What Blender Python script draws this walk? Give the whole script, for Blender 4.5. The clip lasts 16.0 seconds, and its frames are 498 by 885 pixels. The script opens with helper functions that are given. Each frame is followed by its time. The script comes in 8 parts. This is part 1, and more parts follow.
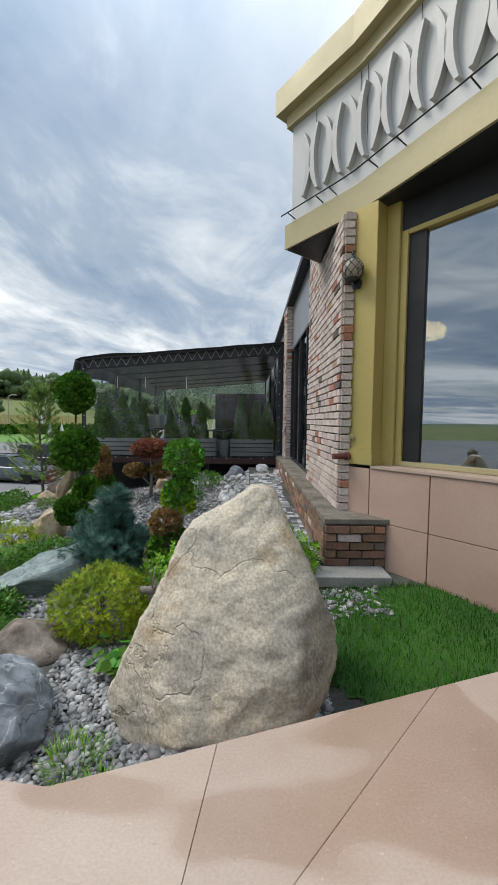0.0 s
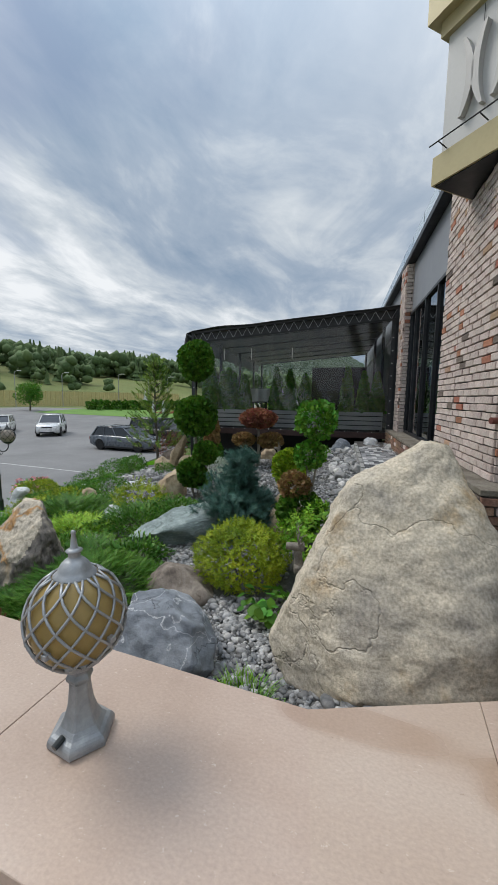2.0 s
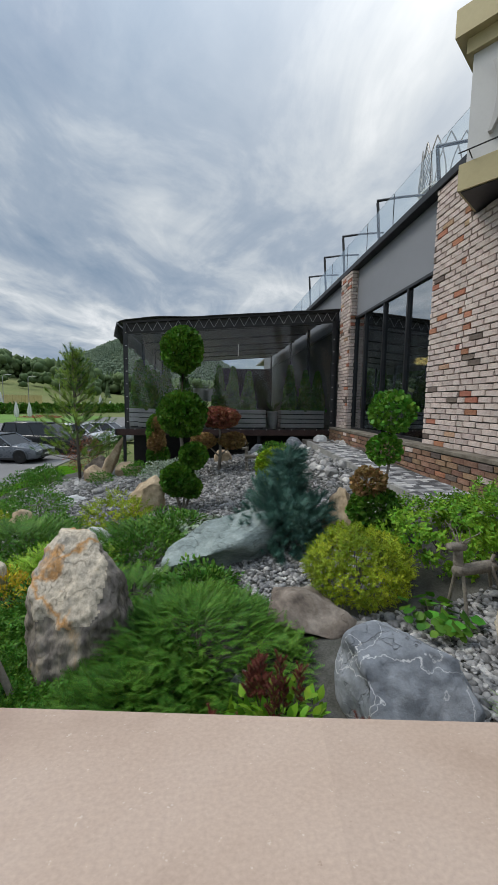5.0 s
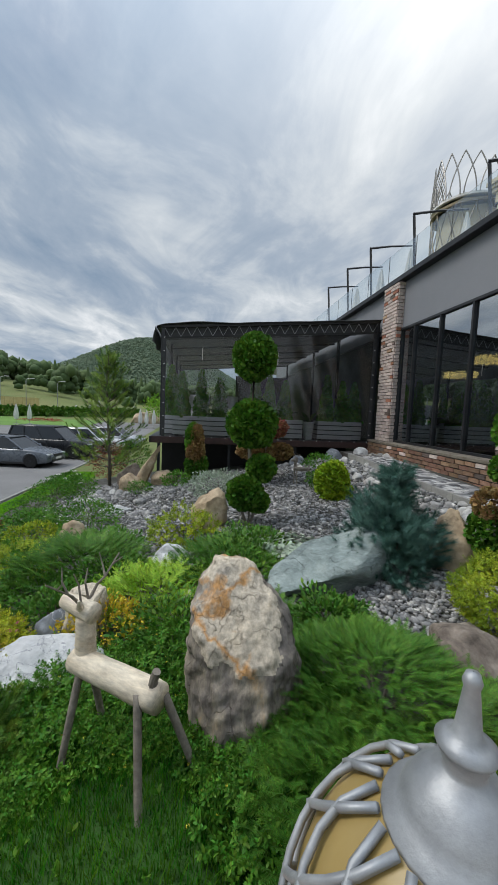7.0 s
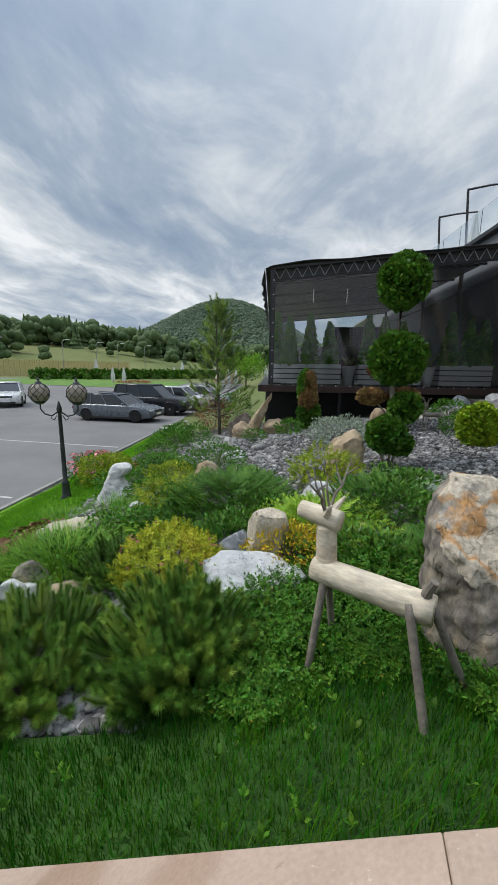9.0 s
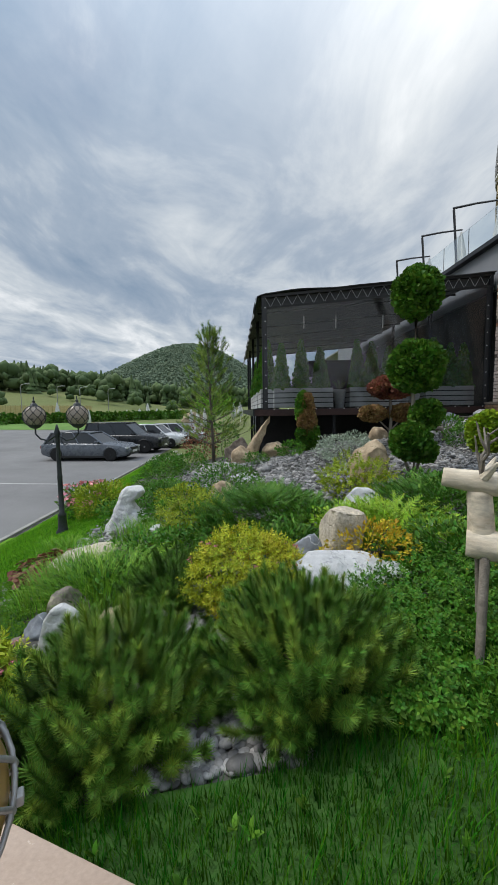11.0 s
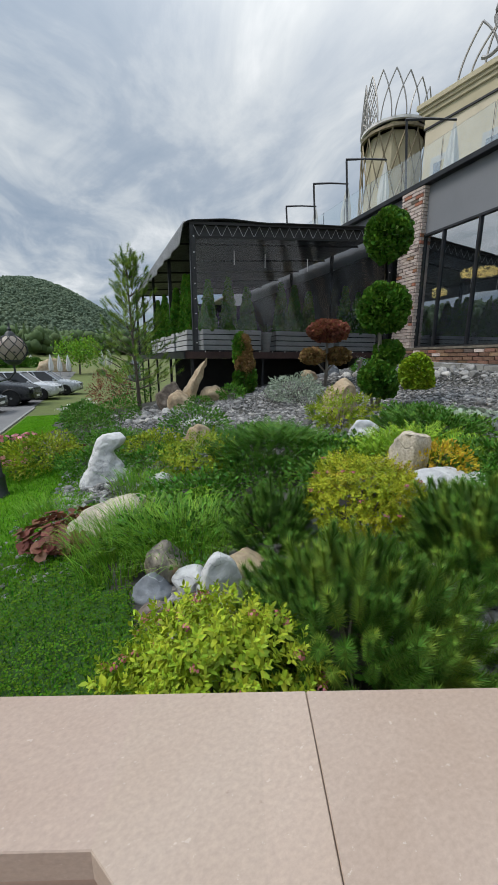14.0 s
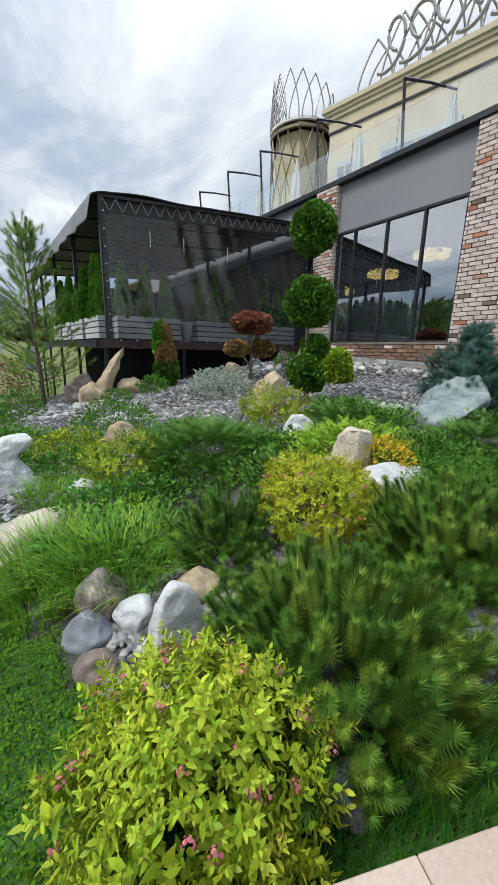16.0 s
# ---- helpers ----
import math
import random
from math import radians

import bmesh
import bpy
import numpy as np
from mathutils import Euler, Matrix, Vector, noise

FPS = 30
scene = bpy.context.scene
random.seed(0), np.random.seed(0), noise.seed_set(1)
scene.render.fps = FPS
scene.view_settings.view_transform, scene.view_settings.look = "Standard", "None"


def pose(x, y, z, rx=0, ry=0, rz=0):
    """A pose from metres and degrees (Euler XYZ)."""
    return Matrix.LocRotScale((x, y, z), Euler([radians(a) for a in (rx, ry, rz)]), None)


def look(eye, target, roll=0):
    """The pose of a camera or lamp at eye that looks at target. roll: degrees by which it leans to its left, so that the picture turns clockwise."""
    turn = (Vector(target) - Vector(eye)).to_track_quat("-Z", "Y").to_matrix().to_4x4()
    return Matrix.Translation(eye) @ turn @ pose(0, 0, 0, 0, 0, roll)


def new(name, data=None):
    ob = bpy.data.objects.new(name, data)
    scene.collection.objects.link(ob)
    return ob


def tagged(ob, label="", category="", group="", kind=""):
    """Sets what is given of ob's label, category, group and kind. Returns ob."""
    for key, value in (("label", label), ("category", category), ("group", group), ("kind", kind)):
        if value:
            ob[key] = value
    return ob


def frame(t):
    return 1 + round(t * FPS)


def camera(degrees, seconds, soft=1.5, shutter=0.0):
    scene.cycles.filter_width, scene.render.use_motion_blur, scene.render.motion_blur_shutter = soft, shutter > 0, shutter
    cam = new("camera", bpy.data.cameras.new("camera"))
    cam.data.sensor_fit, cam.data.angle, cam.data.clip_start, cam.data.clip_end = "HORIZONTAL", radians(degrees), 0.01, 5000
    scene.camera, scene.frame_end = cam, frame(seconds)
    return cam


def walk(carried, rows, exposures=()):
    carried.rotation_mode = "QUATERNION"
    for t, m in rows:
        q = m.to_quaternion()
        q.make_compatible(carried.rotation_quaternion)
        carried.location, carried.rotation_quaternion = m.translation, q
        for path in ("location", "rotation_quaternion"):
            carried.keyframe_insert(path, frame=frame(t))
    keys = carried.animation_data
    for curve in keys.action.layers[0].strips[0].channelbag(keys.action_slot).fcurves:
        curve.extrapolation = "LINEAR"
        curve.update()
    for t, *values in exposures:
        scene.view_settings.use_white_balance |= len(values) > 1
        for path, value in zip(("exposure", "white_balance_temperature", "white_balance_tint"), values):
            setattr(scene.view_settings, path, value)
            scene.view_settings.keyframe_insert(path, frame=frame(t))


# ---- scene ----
cam = camera(68.3, 16.0, soft=0.7)
METRES, EYE, TILT, LEAN, TURN = 8.0, 1.5, 0.0, 0.0, 0.0
ROWS = [
    (0.0, 0.0, 0.0, 0.0, 0.04, -3.32, -0.64),
    (0.5, -0.0115, -0.0017, -0.0058, 6.02, -8.35, -1.9),
    (1.0, -0.0202, 0.0026, -0.011, 10.95, -10.48, -2.27),
    (1.5, -0.0358, 0.0074, -0.0145, 13.54, -9.38, -1.56),
    (2.0, -0.0621, 0.0068, -0.0237, 13.55, -6.88, -0.78),
    (2.5, -0.1018, 0.0153, -0.0361, 11.49, -5.48, -1.34),
    (3.0, -0.1433, 0.0161, -0.0407, 8.93, -5.76, -2.14),
    (3.5, -0.1899, 0.0198, -0.0433, 6.1, -6.72, -1.88),
    (4.0, -0.2367, 0.0265, -0.0433, 1.75, -7.4, -0.9),
    (6.5, -0.4221, 0.1042, -0.0404, -10.68, -3.8, -2.05),
    (7.0, -0.4587, 0.11, -0.0422, -6.79, -4.88, -2.32),
    (7.5, -0.4897, 0.1221, -0.0511, -1.98, -8.08, -2.36),
    (8.0, -0.5153, 0.1249, -0.0623, 2.18, -10.68, -1.88),
    (8.5, -0.5442, 0.1245, -0.0725, 4.2, -11.36, -1.41),
    (9.0, -0.5679, 0.1335, -0.0879, 4.69, -11.18, -0.79),
    (11.5, -0.7065, 0.1565, -0.1444, -3.66, -4.35, 1.31),
    (12.0, -0.7494, 0.1603, -0.1497, -6.73, -4.65, 1.55),
    (12.5, -0.7921, 0.1666, -0.1531, -11.34, -7.08, 1.81),
    (13.0, -0.8263, 0.1791, -0.1556, -16.94, -9.74, 1.63),
    (13.5, -0.8519, 0.1872, -0.156, -20.99, -11.54, 0.82),
    (14.0, -0.867, 0.2124, -0.1573, -21.69, -12.76, 0.13),
    (14.5, -0.8761, 0.2321, -0.1597, -20.43, -14.16, -0.15),
    (15.0, -0.8889, 0.2469, -0.1589, -21.44, -15.44, -0.41),
    (15.5, -0.8808, 0.254, -0.1596, -26.87, -15.42, -0.83),
    (16.0, -0.8743, 0.2545, -0.1571, -34.68, -13.91, -1.27),
]
walk(cam, [(t, pose(0, 0, EYE, TILT, LEAN, TURN) @ pose(METRES * x, METRES * y, METRES * z, 90 + pitch, roll, yaw)) for t, x, y, z, yaw, pitch, roll in ROWS],
     exposures=[(0.0, 0.25), (2.0, 0.05), (4.0, -0.05), (7.0, 0.0), (9.0, 0.05), (11.5, 0.0), (12.9, -0.14), (14.0, 0.0), (14.6, 0.1), (16.0, 0.42)])

# ---- light ----
SUN_AZ, SUN_EL = radians(-78), radians(52)
world = bpy.data.worlds.new("overcast_sky")
scene.world = world
world.use_nodes = True
WN, WL = world.node_tree.nodes, world.node_tree.links
WN.clear()


def wnode(kind, **kw):
    n = WN.new(kind)
    for k, v in kw.items():
        n.inputs[k].default_value = v
    return n


def wmath(op, a, b=None):
    n = WN.new("ShaderNodeMath")
    n.operation = op
    for i, v in enumerate((a, b)):
        if v is None:
            continue
        if isinstance(v, (int, float)):
            n.inputs[i].default_value = v
        else:
            WL.new(v, n.inputs[i])
    return n.outputs[0]


def wmix(f, a, b):
    n = WN.new("ShaderNodeMix")
    n.data_type = "RGBA"
    for sock, v in ((n.inputs["Factor"], f), (n.inputs["A"], a), (n.inputs["B"], b)):
        if isinstance(v, (int, float, tuple)):
            sock.default_value = v
        else:
            WL.new(v, sock)
    return n.outputs["Result"]


wtc = WN.new("ShaderNodeTexCoord")
wsep = WN.new("ShaderNodeSeparateXYZ")
WL.new(wtc.outputs["Generated"], wsep.inputs[0])
wz = wmath("ADD", wmath("MAXIMUM", wsep.outputs[2], 0.0), 0.10)
wcomb = WN.new("ShaderNodeCombineXYZ")
WL.new(wmath("DIVIDE", wsep.outputs[0], wz), wcomb.inputs[0])
WL.new(wmath("DIVIDE", wsep.outputs[1], wz), wcomb.inputs[1])
wmap = WN.new("ShaderNodeMapping")
wmap.inputs["Rotation"].default_value = (0, 0, radians(-28))
wmap.inputs["Scale"].default_value = (0.95, 0.50, 1)
wmap.inputs["Location"].default_value = (3.1, 1.7, 0.4)
WL.new(wcomb.outputs[0], wmap.inputs[0])


def wnoise(scale, detail, rough, distort=0.0):
    n = wnode("ShaderNodeTexNoise", Scale=scale, Detail=detail, Roughness=rough, Distortion=distort)
    WL.new(wmap.outputs[0], n.inputs["Vector"])
    return n.outputs["Fac"]


def wramp(fac, stops):
    n = WN.new("ShaderNodeValToRGB")
    el = n.color_ramp.elements
    while len(el) < len(stops):
        el.new(0.5)
    for e, (p, c) in zip(el, stops):
        e.position, e.color = p, (*c, 1)
    WL.new(fac, n.inputs[0])
    return n.outputs[0]


CLOUD = 1.0
sky = WN.new("ShaderNodeTexSky")
sky.sky_type, sky.sun_disc = "NISHITA", False
sky.sun_elevation, sky.sun_rotation = SUN_EL, SUN_AZ
skyscale = WN.new("ShaderNodeVectorMath")
skyscale.operation = "SCALE"
skyscale.inputs["Scale"].default_value = 0.075
WL.new(sky.outputs[0], skyscale.inputs[0])
wsum = wmath("ADD", wmath("MULTIPLY", wnoise(0.9, 10, 0.55, 0.4), 0.68), wmath("MULTIPLY", wnoise(2.8, 9, 0.6, 0.6), 0.32))
clouds = wramp(wsum, [(0.37, (0.24, 0.325, 0.44)), (0.455, (0.345, 0.42, 0.52)), (0.53, (0.56, 0.615, 0.67)), (0.60, (0.84, 0.87, 0.90))])
holes = wramp(wnoise(0.55, 6, 0.5, 0.2), [(0.36, (1, 1, 1)), (0.44, (0, 0, 0))])
wsky = wmix(wmath("MULTIPLY", holes, 0.75), clouds, skyscale.outputs[0])
# the sun's direction; the glow below is a separate bright spot of thin cloud
sunv = (math.sin(SUN_AZ) * math.cos(SUN_EL), math.cos(SUN_AZ) * math.cos(SUN_EL), math.sin(SUN_EL))
wdot = WN.new("ShaderNodeVectorMath")
wdot.operation = "DOT_PRODUCT"
WL.new(wtc.outputs["Generated"], wdot.inputs[0])
wdot.inputs[1].default_value = (0.42, 0.38, 0.82)
wglow = wmath("POWER", wmath("MAXIMUM", wdot.outputs["Value"], 0.0), 7.0)
wlit = wmix(wmath("MULTIPLY", wglow, 0.6), wsky, (0.92, 0.92, 0.9, 1))
wbg = WN.new("ShaderNodeBackground")
WL.new(wlit, wbg.inputs["Color"])
# an overcast sky is brighter overhead than at the horizon
wgrad = wmath("ADD", wmath("MULTIPLY", wmath("POWER", wmath("MAXIMUM", wsep.outputs[2], 0.0), 5.0), 2.9), CLOUD)
WL.new(wgrad, wbg.inputs["Strength"])
wout = WN.new("ShaderNodeOutputWorld")
WL.new(wbg.outputs[0], wout.inputs[0])

sun = new("sun", bpy.data.lights.new("sun", "SUN"))
sun.data.energy, sun.data.angle, sun.data.color = 2.1, radians(24), (1, 0.95, 0.87)
sun.matrix_world = look((0, 0, 60), (-sunv[0] * 10, -sunv[1] * 10, 60 - sunv[2] * 10))

# ---- materials ----


def mat(name, cols, rough=0.75, metal=0.0, scale=4.0, detail=6.0, bump=0.25, bscale=40.0, fine=0.25, island=0.0, objrand=0.0,
        translucent=0.0, spec=0.4, stretch=(1, 1, 1), pos=None, crack=0.0, crackscale=2.0, contrast=1.0, vein=None, veinscale=1.2, veinwidth=0.04, damp=None, speck=0.0):
    """A surface of the colours cols, blended by noise at real size, with grain, relief and wear."""
    m = bpy.data.materials.new(name)
    m.use_nodes = True
    N, L = m.node_tree.nodes, m.node_tree.links
    b = N["Principled BSDF"]
    tc = N.new("ShaderNodeTexCoord")
    mp = N.new("ShaderNodeMapping")
    mp.inputs["Scale"].default_value = stretch
    L.new(tc.outputs["Object"], mp.inputs[0])

    def tex(s, d=6.0, r=0.6, dist=0.0):
        n = N.new("ShaderNodeTexNoise")
        n.inputs["Scale"].default_value, n.inputs["Detail"].default_value = s, d
        n.inputs["Roughness"].default_value, n.inputs["Distortion"].default_value = r, dist
        L.new(mp.outputs[0], n.inputs["Vector"])
        return n.outputs["Fac"]

    def ramp(f, stops):
        n = N.new("ShaderNodeValToRGB")
        el = n.color_ramp.elements
        while len(el) < len(stops):
            el.new(0.5)
        for e, (p, c) in zip(el, stops):
            e.position, e.color = p, (*c[:3], 1)
        L.new(f, n.inputs[0])
        return n.outputs[0]

    def mixc(f, a, c, how="MIX"):
        n = N.new("ShaderNodeMix")
        n.data_type, n.blend_type = "RGBA", how
        for sock, v in ((n.inputs["Factor"], f), (n.inputs["A"], a), (n.inputs["B"], c)):
            if isinstance(v, (int, float, tuple)):
                sock.default_value = v
            else:
                L.new(v, sock)
        return n.outputs["Result"]

    k = len(cols)
    half = 0.16 / contrast
    stops = [(0.5 - half + 2 * half * i / max(1, k - 1), c) for i, c in enumerate(cols)] if pos is None else list(zip(pos, cols))
    col = ramp(tex(scale, detail, 0.62, 0.3), stops)
    if vein:
        w = N.new("ShaderNodeTexVoronoi")
        w.feature = "DISTANCE_TO_EDGE"
        w.inputs["Scale"].default_value = veinscale
        dn = N.new("ShaderNodeTexNoise")
        dn.inputs["Scale"].default_value, dn.inputs["Detail"].default_value = veinscale * 1.7, 5
        L.new(mp.outputs[0], dn.inputs["Vector"])
        L.new(mixc(0.35, mp.outputs[0], dn.outputs["Color"]), w.inputs["Vector"])
        col = mixc(ramp(w.outputs["Distance"], [(0.0, (1, 1, 1)), (veinwidth, (0, 0, 0))]), col, (*vein, 1))
    if speck:
        # pale chips and dark pits
        sp = tex(85.0, 3, 0.7)
        col = mixc(ramp(sp, [(0.66, (0, 0, 0)), (0.71, (speck,) * 3)]), col, (0.62, 0.54, 0.47, 1))
        col = mixc(ramp(tex(38.0, 4, 0.75), [(0.27, (speck,) * 3), (0.33, (0, 0, 0))]), col, (0.19, 0.12, 0.085, 1))
    wet = None
    if damp:
        # drying damp patches with a drawn edge
        wet = ramp(tex(damp[0], 3, 0.45, 0.25), [(damp[1], (0, 0, 0)), (damp[1] + 0.012, (1, 1, 1))])
        col = mixc(wet, col, mixc(1.0, col, (0.84, 0.78, 0.73, 1), "MULTIPLY"))
    if fine:
        g = ramp(tex(bscale * 1.3, 4), [(0.3, (1 - fine,) * 3), (0.7, (1 + fine * 0.6,) * 3)])
        col = mixc(1.0, col, g, "MULTIPLY")
    if island or objrand:
        src = N.new("ShaderNodeNewGeometry").outputs["Random Per Island"] if island else N.new("ShaderNodeObjectInfo").outputs["Random"]
        v = island or objrand
        hs = N.new("ShaderNodeHueSaturation")
        mr = N.new("ShaderNodeMapRange")
        mr.inputs["To Min"].default_value, mr.inputs["To Max"].default_value = 1 - v, 1 + v
        L.new(src, mr.inputs["Value"])
        L.new(mr.outputs[0], hs.inputs["Value"])
        wn = N.new("ShaderNodeTexWhiteNoise")
        wn.noise_dimensions = "1D"
        L.new(src, wn.inputs["W"])
        mh = N.new("ShaderNodeMapRange")
        mh.inputs["To Min"].default_value, mh.inputs["To Max"].default_value = 0.5 - v * 0.06, 0.5 + v * 0.06
        L.new(wn.outputs["Value"], mh.inputs["Value"])
        L.new(mh.outputs[0], hs.inputs["Hue"])
        L.new(col, hs.inputs["Color"])
        col = hs.outputs[0]
    h = tex(bscale, 7, 0.65)
    if crack:
        vo = N.new("ShaderNodeTexVoronoi")
        vo.feature = "DISTANCE_TO_EDGE"
        vo.inputs["Scale"].default_value = crackscale
        dn = N.new("ShaderNodeTexNoise")
        dn.inputs["Scale"].default_value, dn.inputs["Detail"].default_value = crackscale * 2, 5
        L.new(mp.outputs[0], dn.inputs["Vector"])
        L.new(mixc(0.42, mp.outputs[0], dn.outputs["Color"]), vo.inputs["Vector"])
        line = ramp(vo.outputs["Distance"], [(0.0, (0, 0, 0)), (0.007, (1, 1, 1))])
        col = mixc(crack, col, mixc(1.0, col, mixc(0.35, line, (1, 1, 1, 1)), "MULTIPLY"))
        h = mixc(0.5, h, line)
    if bump:
        bn = N.new("ShaderNodeBump")
        bn.inputs["Strength"].default_value, bn.inputs["Distance"].default_value = bump, 0.6 / bscale
        L.new(h, bn.inputs["Height"])
        L.new(bn.outputs[0], b.inputs["Normal"])
    L.new(col, b.inputs["Base Color"])
    rr = N.new("ShaderNodeMapRange")
    rr.inputs["To Min"].default_value, rr.inputs["To Max"].default_value = max(0.02, rough - 0.12), min(1, rough + 0.12)
    L.new(tex(scale * 3), rr.inputs["Value"])
    rough_out = rr.outputs[0]
    if wet is not None:
        rough_out = mixc(wet, rough_out, (max(0.05, rough - 0.2),) * 3 + (1,))
    L.new(rough_out, b.inputs["Roughness"])
    b.inputs["Metallic"].default_value = metal
    b.inputs["Specular IOR Level"].default_value = spec
    if translucent:
        out = N["Material Output"]
        tr = N.new("ShaderNodeBsdfTranslucent")
        L.new(col, tr.inputs["Color"])
        ms = N.new("ShaderNodeMixShader")
        ms.inputs[0].default_value = translucent
        L.new(b.outputs[0], ms.inputs[1])
        L.new(tr.outputs[0], ms.inputs[2])
        L.new(ms.outputs[0], out.inputs["Surface"])
    return m


def glass_mat(name, tint=(1, 1, 1), rough=0.0, see=0.7, ior=1.5, film=0.0):
    """A thin pane: mostly clear, with real gloss by Fresnel; film: how much of it is dull dirt or haze."""
    m = bpy.data.materials.new(name)
    m.use_nodes = True
    N, L = m.node_tree.nodes, m.node_tree.links
    N.clear()
    out = N.new("ShaderNodeOutputMaterial")
    tr = N.new("ShaderNodeBsdfTransparent")
    tr.inputs[0].default_value = (tint[0] * see, tint[1] * see, tint[2] * see, 1)
    gl = N.new("ShaderNodeBsdfGlossy")
    gl.inputs["Roughness"].default_value = rough
    fr = N.new("ShaderNodeFresnel")
    fr.inputs[0].default_value = ior
    mx = N.new("ShaderNodeMixShader")
    L.new(fr.outputs[0], mx.inputs[0])
    L.new(tr.outputs[0], mx.inputs[1])
    L.new(gl.outputs[0], mx.inputs[2])
    last = mx
    if film:
        df = N.new("ShaderNodeBsdfDiffuse")
        df.inputs[0].default_value = (0.6, 0.63, 0.66, 1)
        tc = N.new("ShaderNodeTexCoord")
        nz = N.new("ShaderNodeTexNoise")
        nz.inputs["Scale"].default_value, nz.inputs["Detail"].default_value, nz.inputs["Distortion"].default_value = 1.3, 5, 1.5
        L.new(tc.outputs["Object"], nz.inputs["Vector"])
        mr = N.new("ShaderNodeMapRange")
        mr.inputs["From Min"].default_value, mr.inputs["From Max"].default_value = 0.35, 0.75
        mr.inputs["To Min"].default_value, mr.inputs["To Max"].default_value = film * 0.3, film * 1.6
        L.new(nz.outputs["Fac"], mr.inputs["Value"])
        m2 = N.new("ShaderNodeMixShader")
        L.new(mr.outputs[0], m2.inputs[0])
        L.new(mx.outputs[0], m2.inputs[1])
        L.new(df.outputs[0], m2.inputs[2])
        last = m2
        bp = N.new("ShaderNodeBump")
        bp.inputs["Strength"].default_value, bp.inputs["Distance"].default_value = 0.35, 0.05
        L.new(nz.outputs["Fac"], bp.inputs["Height"])
        L.new(bp.outputs[0], gl.inputs["Normal"])
    L.new(last.outputs[0], out.inputs["Surface"])
    return m


def solid_glass(name, tint, gloss):
    """A pane with thickness: clear glass under a reflecting coat."""
    m = bpy.data.materials.new(name)
    m.use_nodes = True
    N, L = m.node_tree.nodes, m.node_tree.links
    N.clear()
    out, gb, gl, mx = (N.new("ShaderNode" + k) for k in ("OutputMaterial", "BsdfGlass", "BsdfGlossy", "MixShader"))
    gb.inputs["Color"].default_value = (*tint, 1)
    gb.inputs["IOR"].default_value = 1.45
    gb.inputs["Roughness"].default_value = 0.0
    gl.inputs["Roughness"].default_value = 0.01
    gl.inputs["Color"].default_value = (0.9, 0.94, 0.98, 1)
    mx.inputs[0].default_value = gloss
    L.new(gb.outputs[0], mx.inputs[1])
    L.new(gl.outputs[0], mx.inputs[2])
    L.new(mx.outputs[0], out.inputs["Surface"])
    return m


M_CAP = mat("pink_stone", [(0.33, 0.24, 0.185), (0.40, 0.30, 0.235), (0.43, 0.33, 0.265), (0.45, 0.355, 0.29)], rough=0.40, scale=2.2, detail=14, contrast=0.8, bump=0.07, bscale=120, fine=0.12, stretch=(0.7, 1, 1), objrand=0.05, spec=0.5, damp=(0.95, 0.65), speck=0.5)
M_PANEL = mat("tan_panel", [(0.40, 0.27, 0.215), (0.46, 0.325, 0.26)], rough=0.6, scale=1.2, bump=0.05, bscale=60, fine=0.08, objrand=0.05)
M_GOLD = mat("gold_panel", [(0.40, 0.32, 0.105), (0.46, 0.375, 0.14)], rough=0.45, metal=0.25, scale=0.8, bump=0.03, bscale=20, fine=0.04)
M_GOLDLT = mat("cream_gold", [(0.38, 0.33, 0.18), (0.44, 0.385, 0.22)], rough=0.5, metal=0.1, scale=0.8, bump=0.03, bscale=20, fine=0.04)
M_GOLDPALE = mat("pale_gold_render", [(0.46, 0.41, 0.28), (0.53, 0.48, 0.34)], rough=0.7, scale=0.8, bump=0.04, bscale=20, fine=0.05)
M_GREY = mat("grey_panel", [(0.46, 0.47, 0.475), (0.52, 0.53, 0.53)], rough=0.5, scale=0.7, bump=0.02, bscale=30, fine=0.03)
M_ORN = mat("ornament_grey", [(0.40, 0.40, 0.40), (0.46, 0.46, 0.45)], rough=0.45, scale=2, bump=0.02, fine=0.03)
M_FASCIA = mat("slate_grey_fascia", [(0.185, 0.195, 0.215), (0.215, 0.225, 0.245)], rough=0.45, scale=0.6, bump=0.02, fine=0.03)
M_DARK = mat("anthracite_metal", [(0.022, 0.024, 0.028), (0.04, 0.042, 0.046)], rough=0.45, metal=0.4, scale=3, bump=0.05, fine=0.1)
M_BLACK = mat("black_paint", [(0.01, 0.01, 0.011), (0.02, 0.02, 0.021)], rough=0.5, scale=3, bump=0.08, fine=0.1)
M_TARP = mat("black_tarpaulin", [(0.02, 0.021, 0.023), (0.045, 0.047, 0.05)], rough=0.5, scale=1.5, bump=0.5, bscale=6, fine=0.1)
M_STEEL = mat("galvanised_steel", [(0.3, 0.31, 0.32), (0.42, 0.43, 0.44)], rough=0.45, metal=0.8, scale=6, bump=0.05)
M_BRICK = mat("reclaimed_brick", [(0.40, 0.31, 0.275), (0.52, 0.435, 0.395), (0.61, 0.545, 0.505)], rough=0.85, scale=7, bump=0.5, bscale=45, fine=0.3, objrand=0.16)
M_BRICKR = mat("red_brick", [(0.32, 0.12, 0.07), (0.40, 0.19, 0.125)], rough=0.85, scale=7, bump=0.5, bscale=45, fine=0.3, objrand=0.2)
M_BRICKB = mat("brown_brick", [(0.13, 0.075, 0.05), (0.22, 0.13, 0.085), (0.27, 0.18, 0.13)], rough=0.85, scale=7, bump=0.5, bscale=45, fine=0.3, objrand=0.3)
